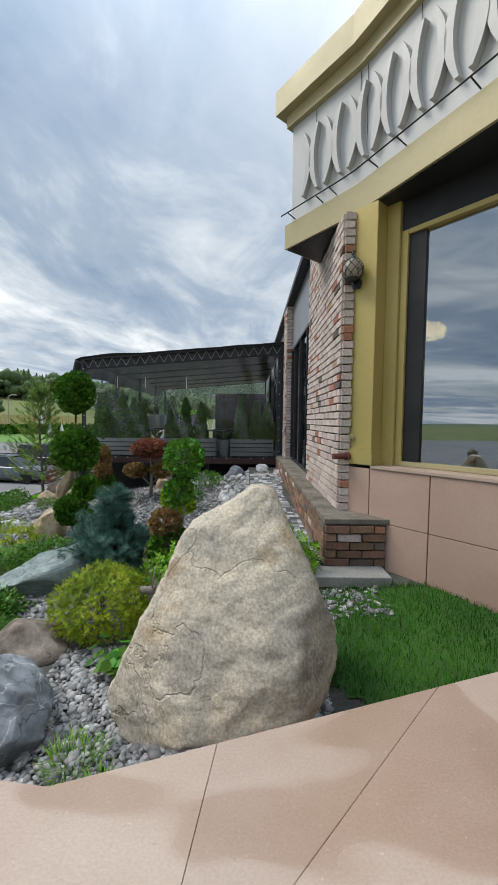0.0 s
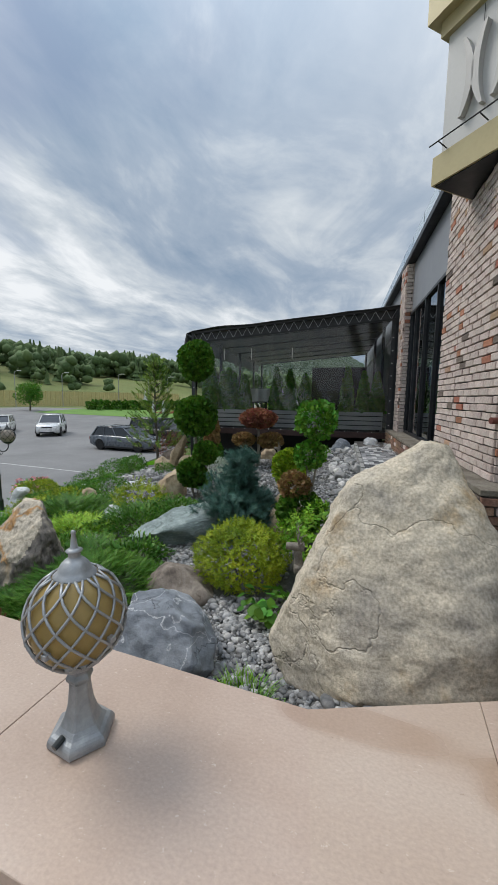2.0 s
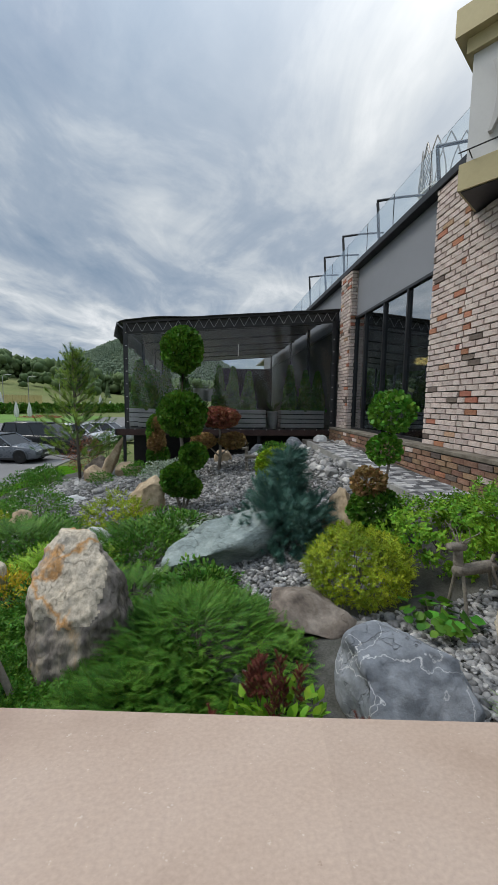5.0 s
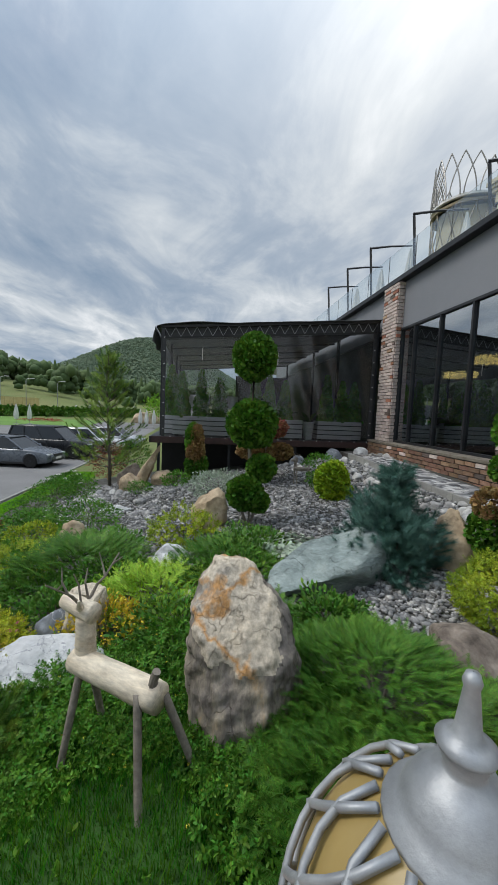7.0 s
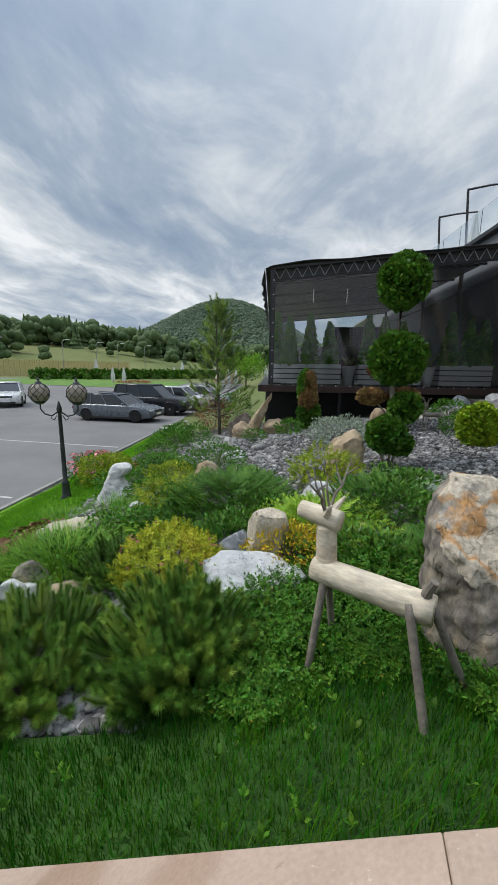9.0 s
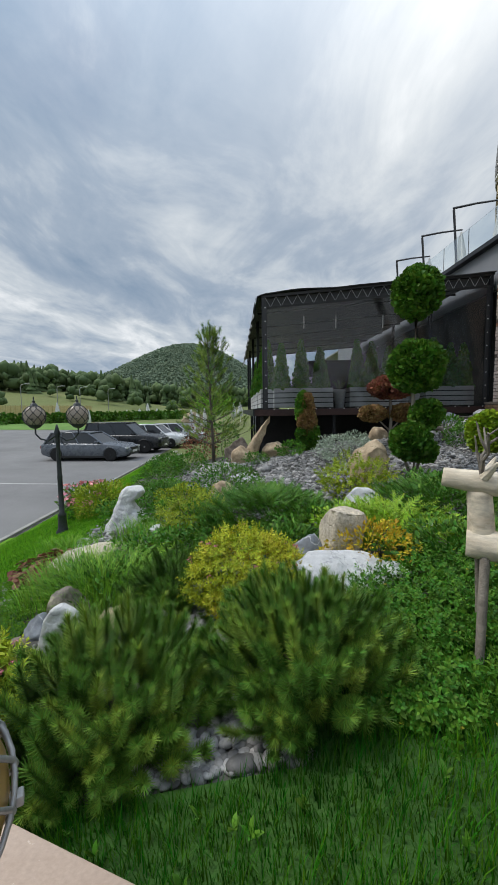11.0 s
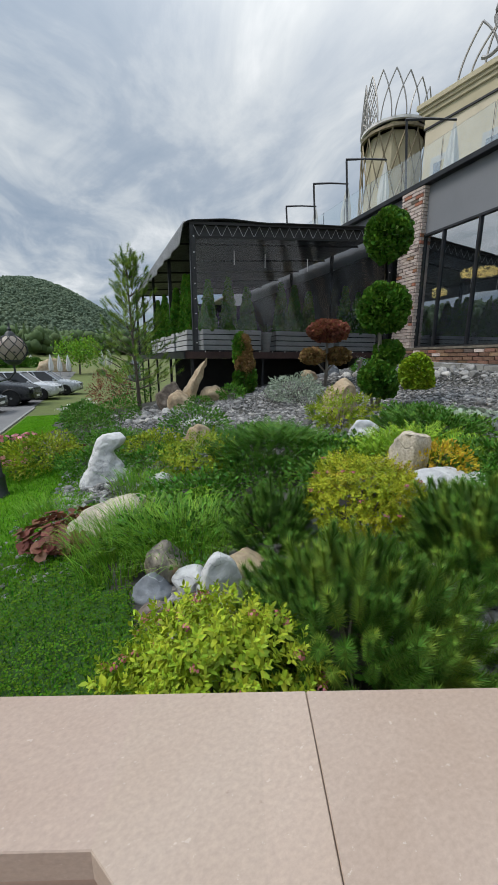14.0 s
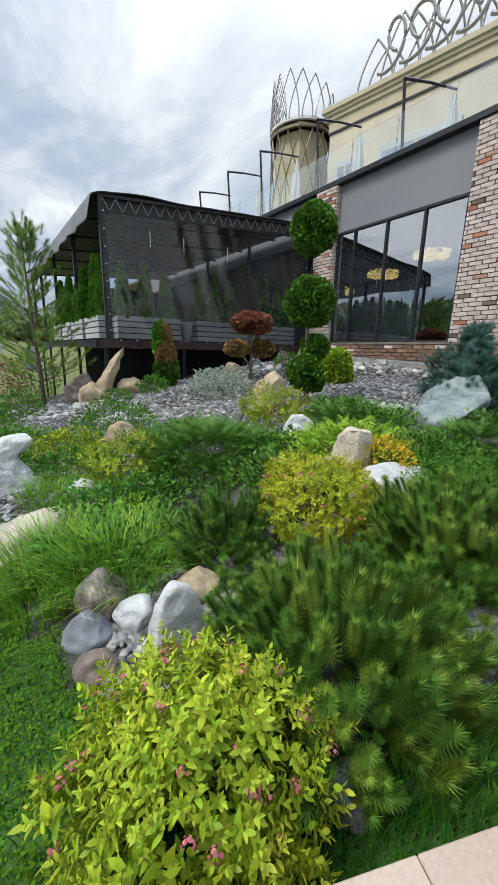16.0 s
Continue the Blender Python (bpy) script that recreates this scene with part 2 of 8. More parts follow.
M_MORTAR = mat("mortar", [(0.06, 0.055, 0.05), (0.12, 0.11, 0.10)], rough=0.9, scale=6, bump=0.4, fine=0.2)
M_CONC = mat("concrete", [(0.22, 0.22, 0.21), (0.32, 0.32, 0.30)], rough=0.85, scale=3, bump=0.3, fine=0.2)
M_PLASTER = mat("cream_plaster", [(0.56, 0.5, 0.38), (0.63, 0.57, 0.45)], rough=0.8, scale=1, bump=0.1, fine=0.05)
M_ASPH = mat("asphalt", [(0.15, 0.15, 0.152), (0.2, 0.2, 0.2)], rough=0.9, scale=0.35, bump=0.2, bscale=90, fine=0.2)
M_SOIL = mat("grit_and_soil", [(0.04, 0.04, 0.033), (0.07, 0.07, 0.06), (0.11, 0.11, 0.10)], rough=0.95, scale=3.5, bump=0.7, bscale=60, fine=0.35)
M_TURF = mat("turf", [(0.022, 0.065, 0.010), (0.035, 0.10, 0.014), (0.055, 0.14, 0.02)], rough=0.95, scale=0.9, bump=0.6, bscale=70, fine=0.35)
M_TURFB = mat("mown_turf", [(0.075, 0.19, 0.014), (0.11, 0.25, 0.02), (0.14, 0.29, 0.028)], rough=0.95, spec=0.1, scale=0.9, bump=0.5, bscale=70, fine=0.3)
M_MEADOW = mat("meadow", [(0.10, 0.13, 0.035), (0.13, 0.16, 0.045), (0.17, 0.17, 0.06)], rough=0.95, scale=0.03, detail=10, bump=0.3, bscale=1.2, fine=0.2)
M_WOODS = mat("far_woods", [(0.05, 0.085, 0.03), (0.07, 0.115, 0.04), (0.095, 0.14, 0.05)], rough=0.95, scale=0.05, bump=0.2, bscale=0.8, fine=0.12, island=0.15)
M_GLASS = solid_glass("window_glass", (0.46, 0.52, 0.56), 0.36)
M_RAILGLASS = solid_glass("balustrade_glass", (0.97, 0.99, 0.985), 0.06)
M_FILM = glass_mat("clear_pvc_film", (0.92, 0.95, 0.97), 0.015, 0.86, 1.62, film=0.010)
M_WHITE = mat("white_paint", [(0.66, 0.66, 0.65), (0.76, 0.76, 0.75)], rough=0.6, scale=3, bump=0.05, fine=0.06)
M_GREYSLAT = mat("weathered_grey_slat", [(0.42, 0.43, 0.435), (0.52, 0.53, 0.535)], rough=0.7, scale=2, stretch=(1, 6, 6), bump=0.15, fine=0.12, objrand=0.08)

# ---- helpers for building ----


def link(name, bm, material, parent=None, label="", smooth=False):
    me = bpy.data.meshes.new(name)
    bm.to_mesh(me)
    bm.free()
    for mm in (material if isinstance(material, (list, tuple)) else [material]):
        me.materials.append(mm)
    if smooth:
        me.polygons.foreach_set("use_smooth", [True] * len(me.polygons))
    ob = new(name, me)
    ob.parent = parent
    if label:
        ob["label"] = label
    return ob


def part(name, bm, material, parent, label="", smooth=False):
    return link(name, bm, material, parent, label, smooth)


def thing(name, label, category, group="", at=None, kind=""):
    ob = new(name)
    ob.empty_display_size = 0.1
    if at is not None:
        ob.matrix_basis = at if isinstance(at, Matrix) else Matrix.Translation(at)
    return tagged(ob, label, category, group, kind)


def box(bm, c, s, m=None, bevel=0.0):
    r = bmesh.ops.create_cube(bm, size=1.0, matrix=(m or Matrix()) @ Matrix.Translation(c) @ Matrix.Diagonal((*s, 1)))
    if bevel:
        es = list({e for v in r["verts"] for e in v.link_edges})
        bmesh.ops.bevel(bm, geom=es, offset=bevel, segments=2, profile=0.6, affect="EDGES")


def boxed(c, s, bevel=0.0, m=None):
    bm = bmesh.new()
    box(bm, c, s, m, bevel)
    return bm


def span(x0, x1, y0, y1, z0, z1, bevel=0.0):
    return boxed(((x0 + x1) / 2, (y0 + y1) / 2, (z0 + z1) / 2), (abs(x1 - x0), abs(y1 - y0), abs(z1 - z0)), bevel)


def tube(bm, a, b, r0, r1=None, n=8, caps=True):
    a, b = Vector(a), Vector(b)
    d = b - a
    m = Matrix.Translation((a + b) / 2) @ d.to_track_quat("Z", "Y").to_matrix().to_4x4()
    bmesh.ops.create_cone(bm, cap_ends=caps, segments=n, radius1=r0, radius2=r0 if r1 is None else r1, depth=max(1e-4, d.length), matrix=m)


def path_tube(bm, pts, r0, r1=None, n=6):
    """One continuous tapered tube along pts."""
    pts = [Vector(p) for p in pts]
    r1 = r0 if r1 is None else r1
    rings = []
    for i, p in enumerate(pts):
        d = (pts[min(i + 1, len(pts) - 1)] - pts[max(i - 1, 0)]).normalized()
        q = d.to_track_quat("Z", "Y")
        r = r0 + (r1 - r0) * i / max(1, len(pts) - 1)
        rings.append([bm.verts.new(p + q @ Vector((r * math.cos(2 * math.pi * k / n), r * math.sin(2 * math.pi * k / n), 0))) for k in range(n)])
    for a, b in zip(rings, rings[1:]):
        for k in range(n):
            bm.faces.new((a[k], a[(k + 1) % n], b[(k + 1) % n], b[k]))
    bm.faces.new(rings[0][::-1])
    bm.faces.new(rings[-1])


def lathe(bm, prof, n=20, m=None):
    """A turned shape of (radius, height) pairs."""
    m = m or Matrix()
    rings = []
    for r, z in prof:
        rings.append([bm.verts.new(m @ Vector((r * math.cos(2 * math.pi * k / n), r * math.sin(2 * math.pi * k / n), z))) for k in range(n)])
    for a, b in zip(rings, rings[1:]):
        for k in range(n):
            bm.faces.new((a[k], a[(k + 1) % n], b[(k + 1) % n], b[k]))
    if prof[0][0] > 1e-3:
        bm.faces.new(rings[0][::-1])
    if prof[-1][0] > 1e-3:
        bm.faces.new(rings[-1])


def prism(bm, poly, z0, z1):
    """A slab over the plan poly (counter-clockwise); z0, z1 numbers or lists for each corner."""
    n = len(poly)
    zb = z0 if isinstance(z0, (list, tuple)) else [z0] * n
    zt = z1 if isinstance(z1, (list, tuple)) else [z1] * n
    lo = [bm.verts.new((p[0], p[1], z)) for p, z in zip(poly, zb)]
    hi = [bm.verts.new((p[0], p[1], z)) for p, z in zip(poly, zt)]
    bm.faces.new(hi)
    bm.faces.new(lo[::-1])
    for i in range(n):
        j = (i + 1) % n
        bm.faces.new((lo[i], lo[j], hi[j], hi[i]))
    bmesh.ops.recalc_face_normals(bm, faces=bm.faces[:])


def mesh_from(name, verts, faces, material, parent=None, label="", smooth=False):
    """verts (n, 3) and faces (m, k), all of one size, as numpy arrays."""
    me = bpy.data.meshes.new(name)
    faces = np.asarray(faces, dtype=np.int32)
    k = faces.shape[1]
    me.vertices.add(len(verts))
    me.vertices.foreach_set("co", np.asarray(verts, dtype=np.float32).ravel())
    me.loops.add(faces.size)
    me.loops.foreach_set("vertex_index", faces.ravel())
    me.polygons.add(len(faces))
    me.polygons.foreach_set("loop_start", np.arange(0, faces.size, k, dtype=np.int32))
    me.polygons.foreach_set("use_smooth", np.full(len(faces), smooth))
    me.update(calc_edges=True)
    me.validate()
    me.materials.append(material)
    ob = new(name, me)
    ob.parent = parent
    if label:
        ob["label"] = label
    return ob


def scatter(tv, tf, mats):
    """Copies of one small shape (tv, tf), one for each 4x4 matrix, as joined arrays."""
    tv, tf, mats = np.asarray(tv, float), np.asarray(tf, int), np.asarray(mats, float)
    v = np.einsum("nij,kj->nki", mats[:, :3, :3], tv) + mats[:, None, :3, 3]
    f = tf[None] + (np.arange(len(mats)) * len(tv))[:, None, None]
    return v.reshape(-1, 3), f.reshape(-1, tf.shape[1])


rng = np.random.default_rng(7)


def frames_of(normals, spin=None):
    """Rotation matrices whose z axis is each normal, spun at random about it."""
    n = normals / np.linalg.norm(normals, axis=1)[:, None]
    ref = np.where(np.abs(n[:, 2:3]) < 0.9, np.array([[0, 0, 1.0]]), np.array([[1.0, 0, 0]]))
    x = np.cross(ref, n)
    x /= np.linalg.norm(x, axis=1)[:, None]
    y = np.cross(n, x)
    a = rng.uniform(0, 2 * np.pi, len(n)) if spin is None else spin
    c, s = np.cos(a)[:, None], np.sin(a)[:, None]
    return np.stack([x * c + y * s, -x * s + y * c, n], axis=2)


def poses(pts, rots, scales):
    m = np.zeros((len(pts), 4, 4))
    s = np.asarray(scales, float)
    if s.ndim == 1:
        s = np.repeat(s[:, None], 3, axis=1)
    m[:, :3, :3] = rots * s[:, None, :]
    m[:, :3, 3] = pts
    m[:, 3, 3] = 1
    return m


# ---- ground ----


def garden_z(x, y):
    u, v = x / 10, y / 10
    return (-0.218 + 0.063 * u - 0.129 * v - 0.31 * u * u + 2.782 * u * v + 1.391 * v * v + 1.032 * u ** 3 + 0.91 * u * u * v - 1.256 * u * v * v - 1.031 * v ** 3)


def smooth01(a, b, x):
    t = np.clip((x - a) / (b - a), 0, 1)
    return t * t * (3 - 2 * t)


LOT = -2.05


def ground_z(x, y):
    """The lie of the land: the garden bank by the building, the level car park, meadow, wooded ridge and hill."""
    x, y = np.asarray(x, float), np.asarray(y, float)
    g = garden_z(np.clip(x, -9.9, 1.5), np.clip(y, 1.6, 12.5))
    # the planted hollow between the path and the lower lawn
    g = g - 0.15 * smooth01(-7.2, -5.9, x) * (1 - smooth01(-0.85, -0.15, x)) * (1 - smooth01(7.9, 9.2, y))
    # dug away under the paved landing and steps behind the parapet
    line = np.interp(x, [-8.3, -6.72, -5.25, -3.885, -0.54, 2.2], [2.795, 2.199, 1.645, 1.352, 0.945, 1.80])
    g = g - 1.6 * smooth01(0.08, 0.3, line - y) * (1 - smooth01(4.0, 4.5, x))
    w = smooth01(-9.95, -9.2, x) * (1 - smooth01(13, 18, y)) * smooth01(-40, -25, y)
    r = np.hypot(x, y)
    az = np.degrees(np.arctan2(-x, np.maximum(y, 1e-3)))
    far = LOT + 1.0 * smooth01(35, 80, r)
    up = np.where(y > 0, 1.0, 0.0)
    ridge = 4 + 10 * smooth01(8, 30, az) + 4 * smooth01(36, 48, az)
    far = far + up * ridge * smooth01(105, 235, r)
    hill = 172 * np.exp(-((az - 8) / 13.0) ** 2) + 34 * np.exp(-((az - 38) / 20) ** 2) + 40 * np.exp(-((az + 35) / 20) ** 2)
    far = far + up * hill * smooth01(420, 1080, r)
    return g * w + far * (1 - w)


def bank_point(x, y):
    return (x, y, float(ground_z(x, y)))

# ---- the lie of the land ----
LAWN_EDGE = -10.0


def grid_mesh(name, xs, ys, material, zoff=0.0, zfun=None, parent=None):
    X, Y = np.meshgrid(xs, ys)
    Z = (zfun or ground_z)(X, Y) + zoff
    nx, ny = len(xs), len(ys)
    i = np.arange(nx * ny).reshape(ny, nx)
    f = np.stack([i[:-1, :-1], i[:-1, 1:], i[1:, 1:], i[1:, :-1]], axis=-1).reshape(-1, 4)
    return mesh_from(name, np.stack([X, Y, Z], -1).reshape(-1, 3), f, material, smooth=True, parent=parent)


# one sheet from the garden to the horizon, finest near the walk
xs = np.concatenate([-np.geomspace(2500, 13, 90), np.linspace(-12.6, 3.0, 120), np.geomspace(3.4, 2500, 70)])
ys = np.concatenate([-np.geomspace(2500, 4, 30), np.linspace(-3.5, 14.5, 130), np.geomspace(15, 2500, 150)])
ground = grid_mesh("ground", xs, ys, M_SOIL)
tagged(ground, "gritty brown soil and far meadow rising to hills", "ground", kind="structure")
ground.data.materials.append(M_MEADOW)
cx = np.array([p.center[:2] for p in ground.data.polygons])
# floor of the far hill, its colour also paled for distance haze
ground.data.materials.append(mat("hazy_woodland_floor", [(0.075, 0.11, 0.06), (0.10, 0.14, 0.075)], rough=0.95, scale=0.02, bump=0.2, bscale=0.8, fine=0.2))
rad_ = np.hypot(cx[:, 0], cx[:, 1])
which_ = ((cx[:, 0] < -10.4) | (cx[:, 1] > 14.6) | (cx[:, 1] < -4) | (cx[:, 0] > 3.2)).astype(np.int32)
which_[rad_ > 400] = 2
ground.data.polygons.foreach_set("material_index", which_)

# car park, 3 cm over the sheet
road = grid_mesh("car_park", np.concatenate([np.linspace(-60, -11, 40), [-10.12]]), np.linspace(-25, 60, 90), M_ASPH, 0.03)
tagged(road, "worn grey asphalt car park with faint bay lines", "car park", kind="structure")

# ---- parapet and the walk behind it ----
OUTER = [(2.2, 1.80, 0.50), (-0.54, 0.945, 0.50), (-2.3, 1.155, 0.50), (-2.9, 1.231, 0.50), (-3.885, 1.352, 0.50),
         (-5.25, 1.645, -0.34), (-6.72, 2.199, -0.34), (-6.92, 2.274, -0.34), (-8.3, 2.795, -0.34)]
CAP_W = [0.52, 0.52, 0.52, 0.36, 0.34, 0.37, 0.39, 0.215, 0.215]


def offset_line(pts, d):
    """The plan line pts moved by d to its left when walked from first to last, mitred."""
    res = []
    for i, p in enumerate(pts):
        ns = []
        for a, b in ((i - 1, i), (i, i + 1)):
            if a >= 0 and b < len(pts):
                t = Vector((pts[b][0] - pts[a][0], pts[b][1] - pts[a][1])).normalized()
                ns.append(Vector((-t.y, t.x)))
        n = sum(ns, Vector((0, 0)))
        n.normalize()
        k = (d[i] if isinstance(d, list) else d) / max(0.3, n.dot(ns[0]))
        res.append((p[0] + n.x * k, p[1] + n.y * k, p[2]))
    return res


INNER = offset_line(OUTER, CAP_W)
parapet = thing("parapet", "low garden parapet capped with pale pink polished stone slabs", "parapet", kind="structure")
JOINTS = [[(0.536, 0.862), (0.835, 0.885), 1.0], [(0.38, 0.42), 1.0], [1.0], [1.0], [0.32, 1.0], [0.63, 0.946, 1.0], [1.0], [0.6, 1.0]]
NO_JOINT = (1, 2, 3, 6, 7)
for seg, cuts in enumerate(JOINTS):
    o0, o1, i0, i1 = (Vector(v) for v in (OUTER[seg], OUTER[seg + 1], INNER[seg], INNER[seg + 1]))
    last = (0.0, 0.0)
    for c in cuts:
        # a joint may run aslant: its share of the outer and of the inner edge
        c = c if isinstance(c, tuple) else (c, c)
        ln = (o1 - o0).length
        g0 = 0 if last[0] == 0.0 and seg in NO_JOINT else 0.0007 / ln
        g1 = 0 if c[0] == 1.0 and seg + 1 in NO_JOINT else 0.0007 / ln
        quad = [o0.lerp(o1, last[0] + g0), o0.lerp(o1, c[0] - g1), i0.lerp(i1, c[1] - g1), i0.lerp(i1, last[1] + g0)]
        bm = bmesh.new()
        prism(bm, quad, [p.z - 0.05 for p in quad], [p.z for p in quad])
        ends = ([quad[0], quad[3]] if g0 == 0 else []), ([quad[1], quad[2]] if g1 == 0 else [])
        plain = [e for e in bm.edges if any(q and all(min((v.co.xy - p.xy).length for p in q) < 1e-4 for v in e.verts) for q in ends)]
        bmesh.ops.bevel(bm, geom=[e for e in bm.edges if e not in plain], offset=0.0016, segments=1, affect="EDGES")
        part("slab", bm, M_CAP, parapet)
        last = c
W_OUT, W_IN = offset_line(OUTER, 0.05), offset_line(OUTER, [w - 0.05 for w in CAP_W])
for seg in range(len(OUTER) - 1):
    quad = [Vector(W_OUT[seg]), Vector(W_OUT[seg + 1]), Vector(W_IN[seg + 1]), Vector(W_IN[seg])]
    bm = bmesh.new()
    prism(bm, quad, [-2.3] * 4, [p.z - 0.051 for p in quad])
    part("wall", bm, M_PANEL, parapet)

# landing, five steps and lower pavement on which one walks
IN2 = offset_line(OUTER, [w - 0.045 for w in CAP_W])
walkway = thing("pavement", "pale stone landing with steps down to a lower pavement", "pavement", kind="structure")
FLOOR_A, FLOOR_C = -0.35, -1.2
bm = bmesh.new()
prism(bm, [IN2[4][:2], (-3.9, -6), (4.5, -6), (4.5, 2.4), *[p[:2] for p in IN2[:4]]], -2.4, FLOOR_A)
part("landing", bm, M_CAP, walkway)
for k in range(4):
    x1, x0 = -3.9 - 0.3 * k, -3.9 - 0.3 * (k + 1)
    ya = IN2[4][1] + (IN2[5][1] - IN2[4][1]) * max(0.0, -(x1 + 3.885) / 1.365)
    bm = boxed(((x0 + x1) / 2, (ya - 6) / 2, -2.4 + (FLOOR_A - 0.17 * (k + 1) + 2.4) / 2), (0.3, ya + 6, FLOOR_A - 0.17 * (k + 1) + 2.4), 0.006)
    part("step", bm, M_CAP, walkway)
bm = bmesh.new()
prism(bm, [(-5.1, IN2[5][1] - 0.03), *[p[:2] for p in IN2[5:]], (-9.4, 2.2), (-9.4, -6), (-5.1, -6)], -2.4, FLOOR_C)
part("lower_pavement", bm, M_CAP, walkway)

# ---- the building ----
PIER_X, WIN_X = 1.0, 1.12


def wall(name, bm, material, label, category="wall"):
    return tagged(link(name, bm, material), label, category, kind="structure")


# plinth ledge along the bays
wall("plinth", span(0.80, 1.40, 3.66, 10.45, -0.6, 0.475), M_MORTAR, "low brown brick plinth with a mortar core")
wall("plinth_ledge", span(0.765, 1.42, 3.63, 10.46, 0.476, 0.53, 0.008), mat("mossy_brown_concrete", [(0.10, 0.085, 0.065), (0.17, 0.15, 0.12), (0.22, 0.2, 0.165)], rough=0.9, scale=4, bump=0.4, bscale=40, fine=0.3), "brown-grey mossy concrete ledge on the plinth")
wall("wall_pier_front", span(PIER_X + 0.02, 1.6, 4.06, 5.42, 0.53, 3.748), M_MORTAR, "brick pier core under the cornice")
wall("wall_pier", span(PIER_X + 0.02, 1.6, 5.42, 6.24, 0.53, 4.48), M_MORTAR, "brick pier core between window bays")
wall("wall_pilaster", span(PIER_X + 0.0, 1.6, 9.72, 10.42, 0.53, 4.48), M_MORTAR, "slender brick pilaster core at the end of the window bay")
wall("wall_fascia", span(WIN_X, 1.5, 6.241, 9.719, 3.36, 4.48), M_FASCIA, "smooth slate grey fascia above the windows")
wall("wall_fascia_far", span(WIN_X, 1.5, 10.421, 26, 3.36, 4.48), M_FASCIA, "smooth slate grey fascia running behind the pavilion")
wall("coping", span(0.94, 1.55, 5.43, 26, 4.482, 4.6, 0.01), M_DARK, "dark metal coping along the roof terrace edge")
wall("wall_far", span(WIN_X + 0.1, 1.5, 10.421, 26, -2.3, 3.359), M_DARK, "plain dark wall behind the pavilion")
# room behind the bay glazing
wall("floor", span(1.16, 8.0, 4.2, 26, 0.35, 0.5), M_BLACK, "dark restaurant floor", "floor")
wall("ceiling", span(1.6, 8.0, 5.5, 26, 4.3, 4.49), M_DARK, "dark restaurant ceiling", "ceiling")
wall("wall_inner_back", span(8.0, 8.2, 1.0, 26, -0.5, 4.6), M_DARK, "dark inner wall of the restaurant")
wall("terrace_floor", span(1.55, 20, 6.3, 34, 4.491, 4.59), M_CONC, "concrete roof terrace", "floor")

bay = thing("window_1", "tall dark framed restaurant glazing with four panes", "window", kind="structure")
for n_, (y0, y1) in enumerate(((6.25, 6.31), (7.16, 7.21), (8.11, 8.16), (9.06, 9.11), (9.64, 9.71))):
    part("mullion", span(WIN_X - 0.03, WIN_X + 0.07, y0, y1, 0.58, 3.30, 0.004), M_DARK, bay)
part("head_rail", span(WIN_X - 0.031, WIN_X + 0.071, 6.245, 9.715, 3.301, 3.358, 0.004), M_DARK, bay)
part("sill_rail", span(WIN_X - 0.031, WIN_X + 0.071, 6.245, 9.715, 0.531, 0.579, 0.004), M_DARK, bay)
for y0, y1 in ((6.31, 7.16), (7.21, 8.11), (8.16, 9.06), (9.11, 9.64)):
    part("pane", span(WIN_X + 0.02, WIN_X + 0.028, y0 + 0.002, y1 - 0.002, 0.58, 3.30), M_GLASS, bay)

# the faceted corner wing: plinth panels, gold column, deep soffit and cornice
WDIR = Vector((0.649, -0.761, 0)).normalized()
WNRM = Vector((-WDIR.y, WDIR.x, 0)) * -1  # towards the garden
if WNRM.x > 0:
    WNRM = -WNRM
W0 = Vector((1.03, 4.09, 0))


def wing(s, d, z):
    """A place s metres along the wing from the brick pier, d metres out of its face."""
    p = W0 + WDIR * s + WNRM * d
    return Vector((p.x, p.y, z))


def wing_box(s0, s1, d0, d1, z0, z1, bevel=0.0):
    bm = bmesh.new()
    prism(bm, [wing(s0, d0, 0)[:2], wing(s1, d0, 0)[:2], wing(s1, d1, 0)[:2], wing(s0, d1, 0)[:2]], z0, z1)
    if bevel:
        bmesh.ops.bevel(bm, geom=bm.edges[:], offset=bevel, segments=2, affect="EDGES")
    return bm


base = thing("wall_base", "tan stone panels cladding the foot of the wing", "wall", kind="structure")
part("core", wing_box(0, 6.0, -0.4, -0.03, -2.3, 1.0), M_MORTAR, base)
for s0, s1 in ((0.0, 0.36), (0.36, 0.98), (0.98, 1.75), (1.75, 2.55), (2.55, 3.4), (3.4, 4.6), (4.6, 6.0)):
    for z0, z1 in ((-0.5, 0.475), (0.475, 1.02)):
        part("panel", wing_box(s0 + 0.004, s1 - 0.004, -0.029, 0.0, z0 + 0.003, z1 - 0.003, 0.003), M_PANEL, base)
part("sill", wing_box(0.37, 6.0, -0.42, 0.015, 1.021, 1.05, 0.004), M_CAP, base, "pink stone window sill")

column = thing("gold_column", "matt gold clad column with a stepped base", "column", kind="structure")
part("shaft", wing_box(0.02, 0.36, -0.40, -0.02, 1.22, 3.745, 0.004), M_GOLD, column)
part("foot", wing_box(0.0, 0.385, -0.42, 0.012, 1.051, 1.22, 0.006), M_GOLD, column)
part("return", wing_box(0.361, 0.50, -0.41, -0.20, 1.051, 3.745, 0.004), M_GOLD, column)

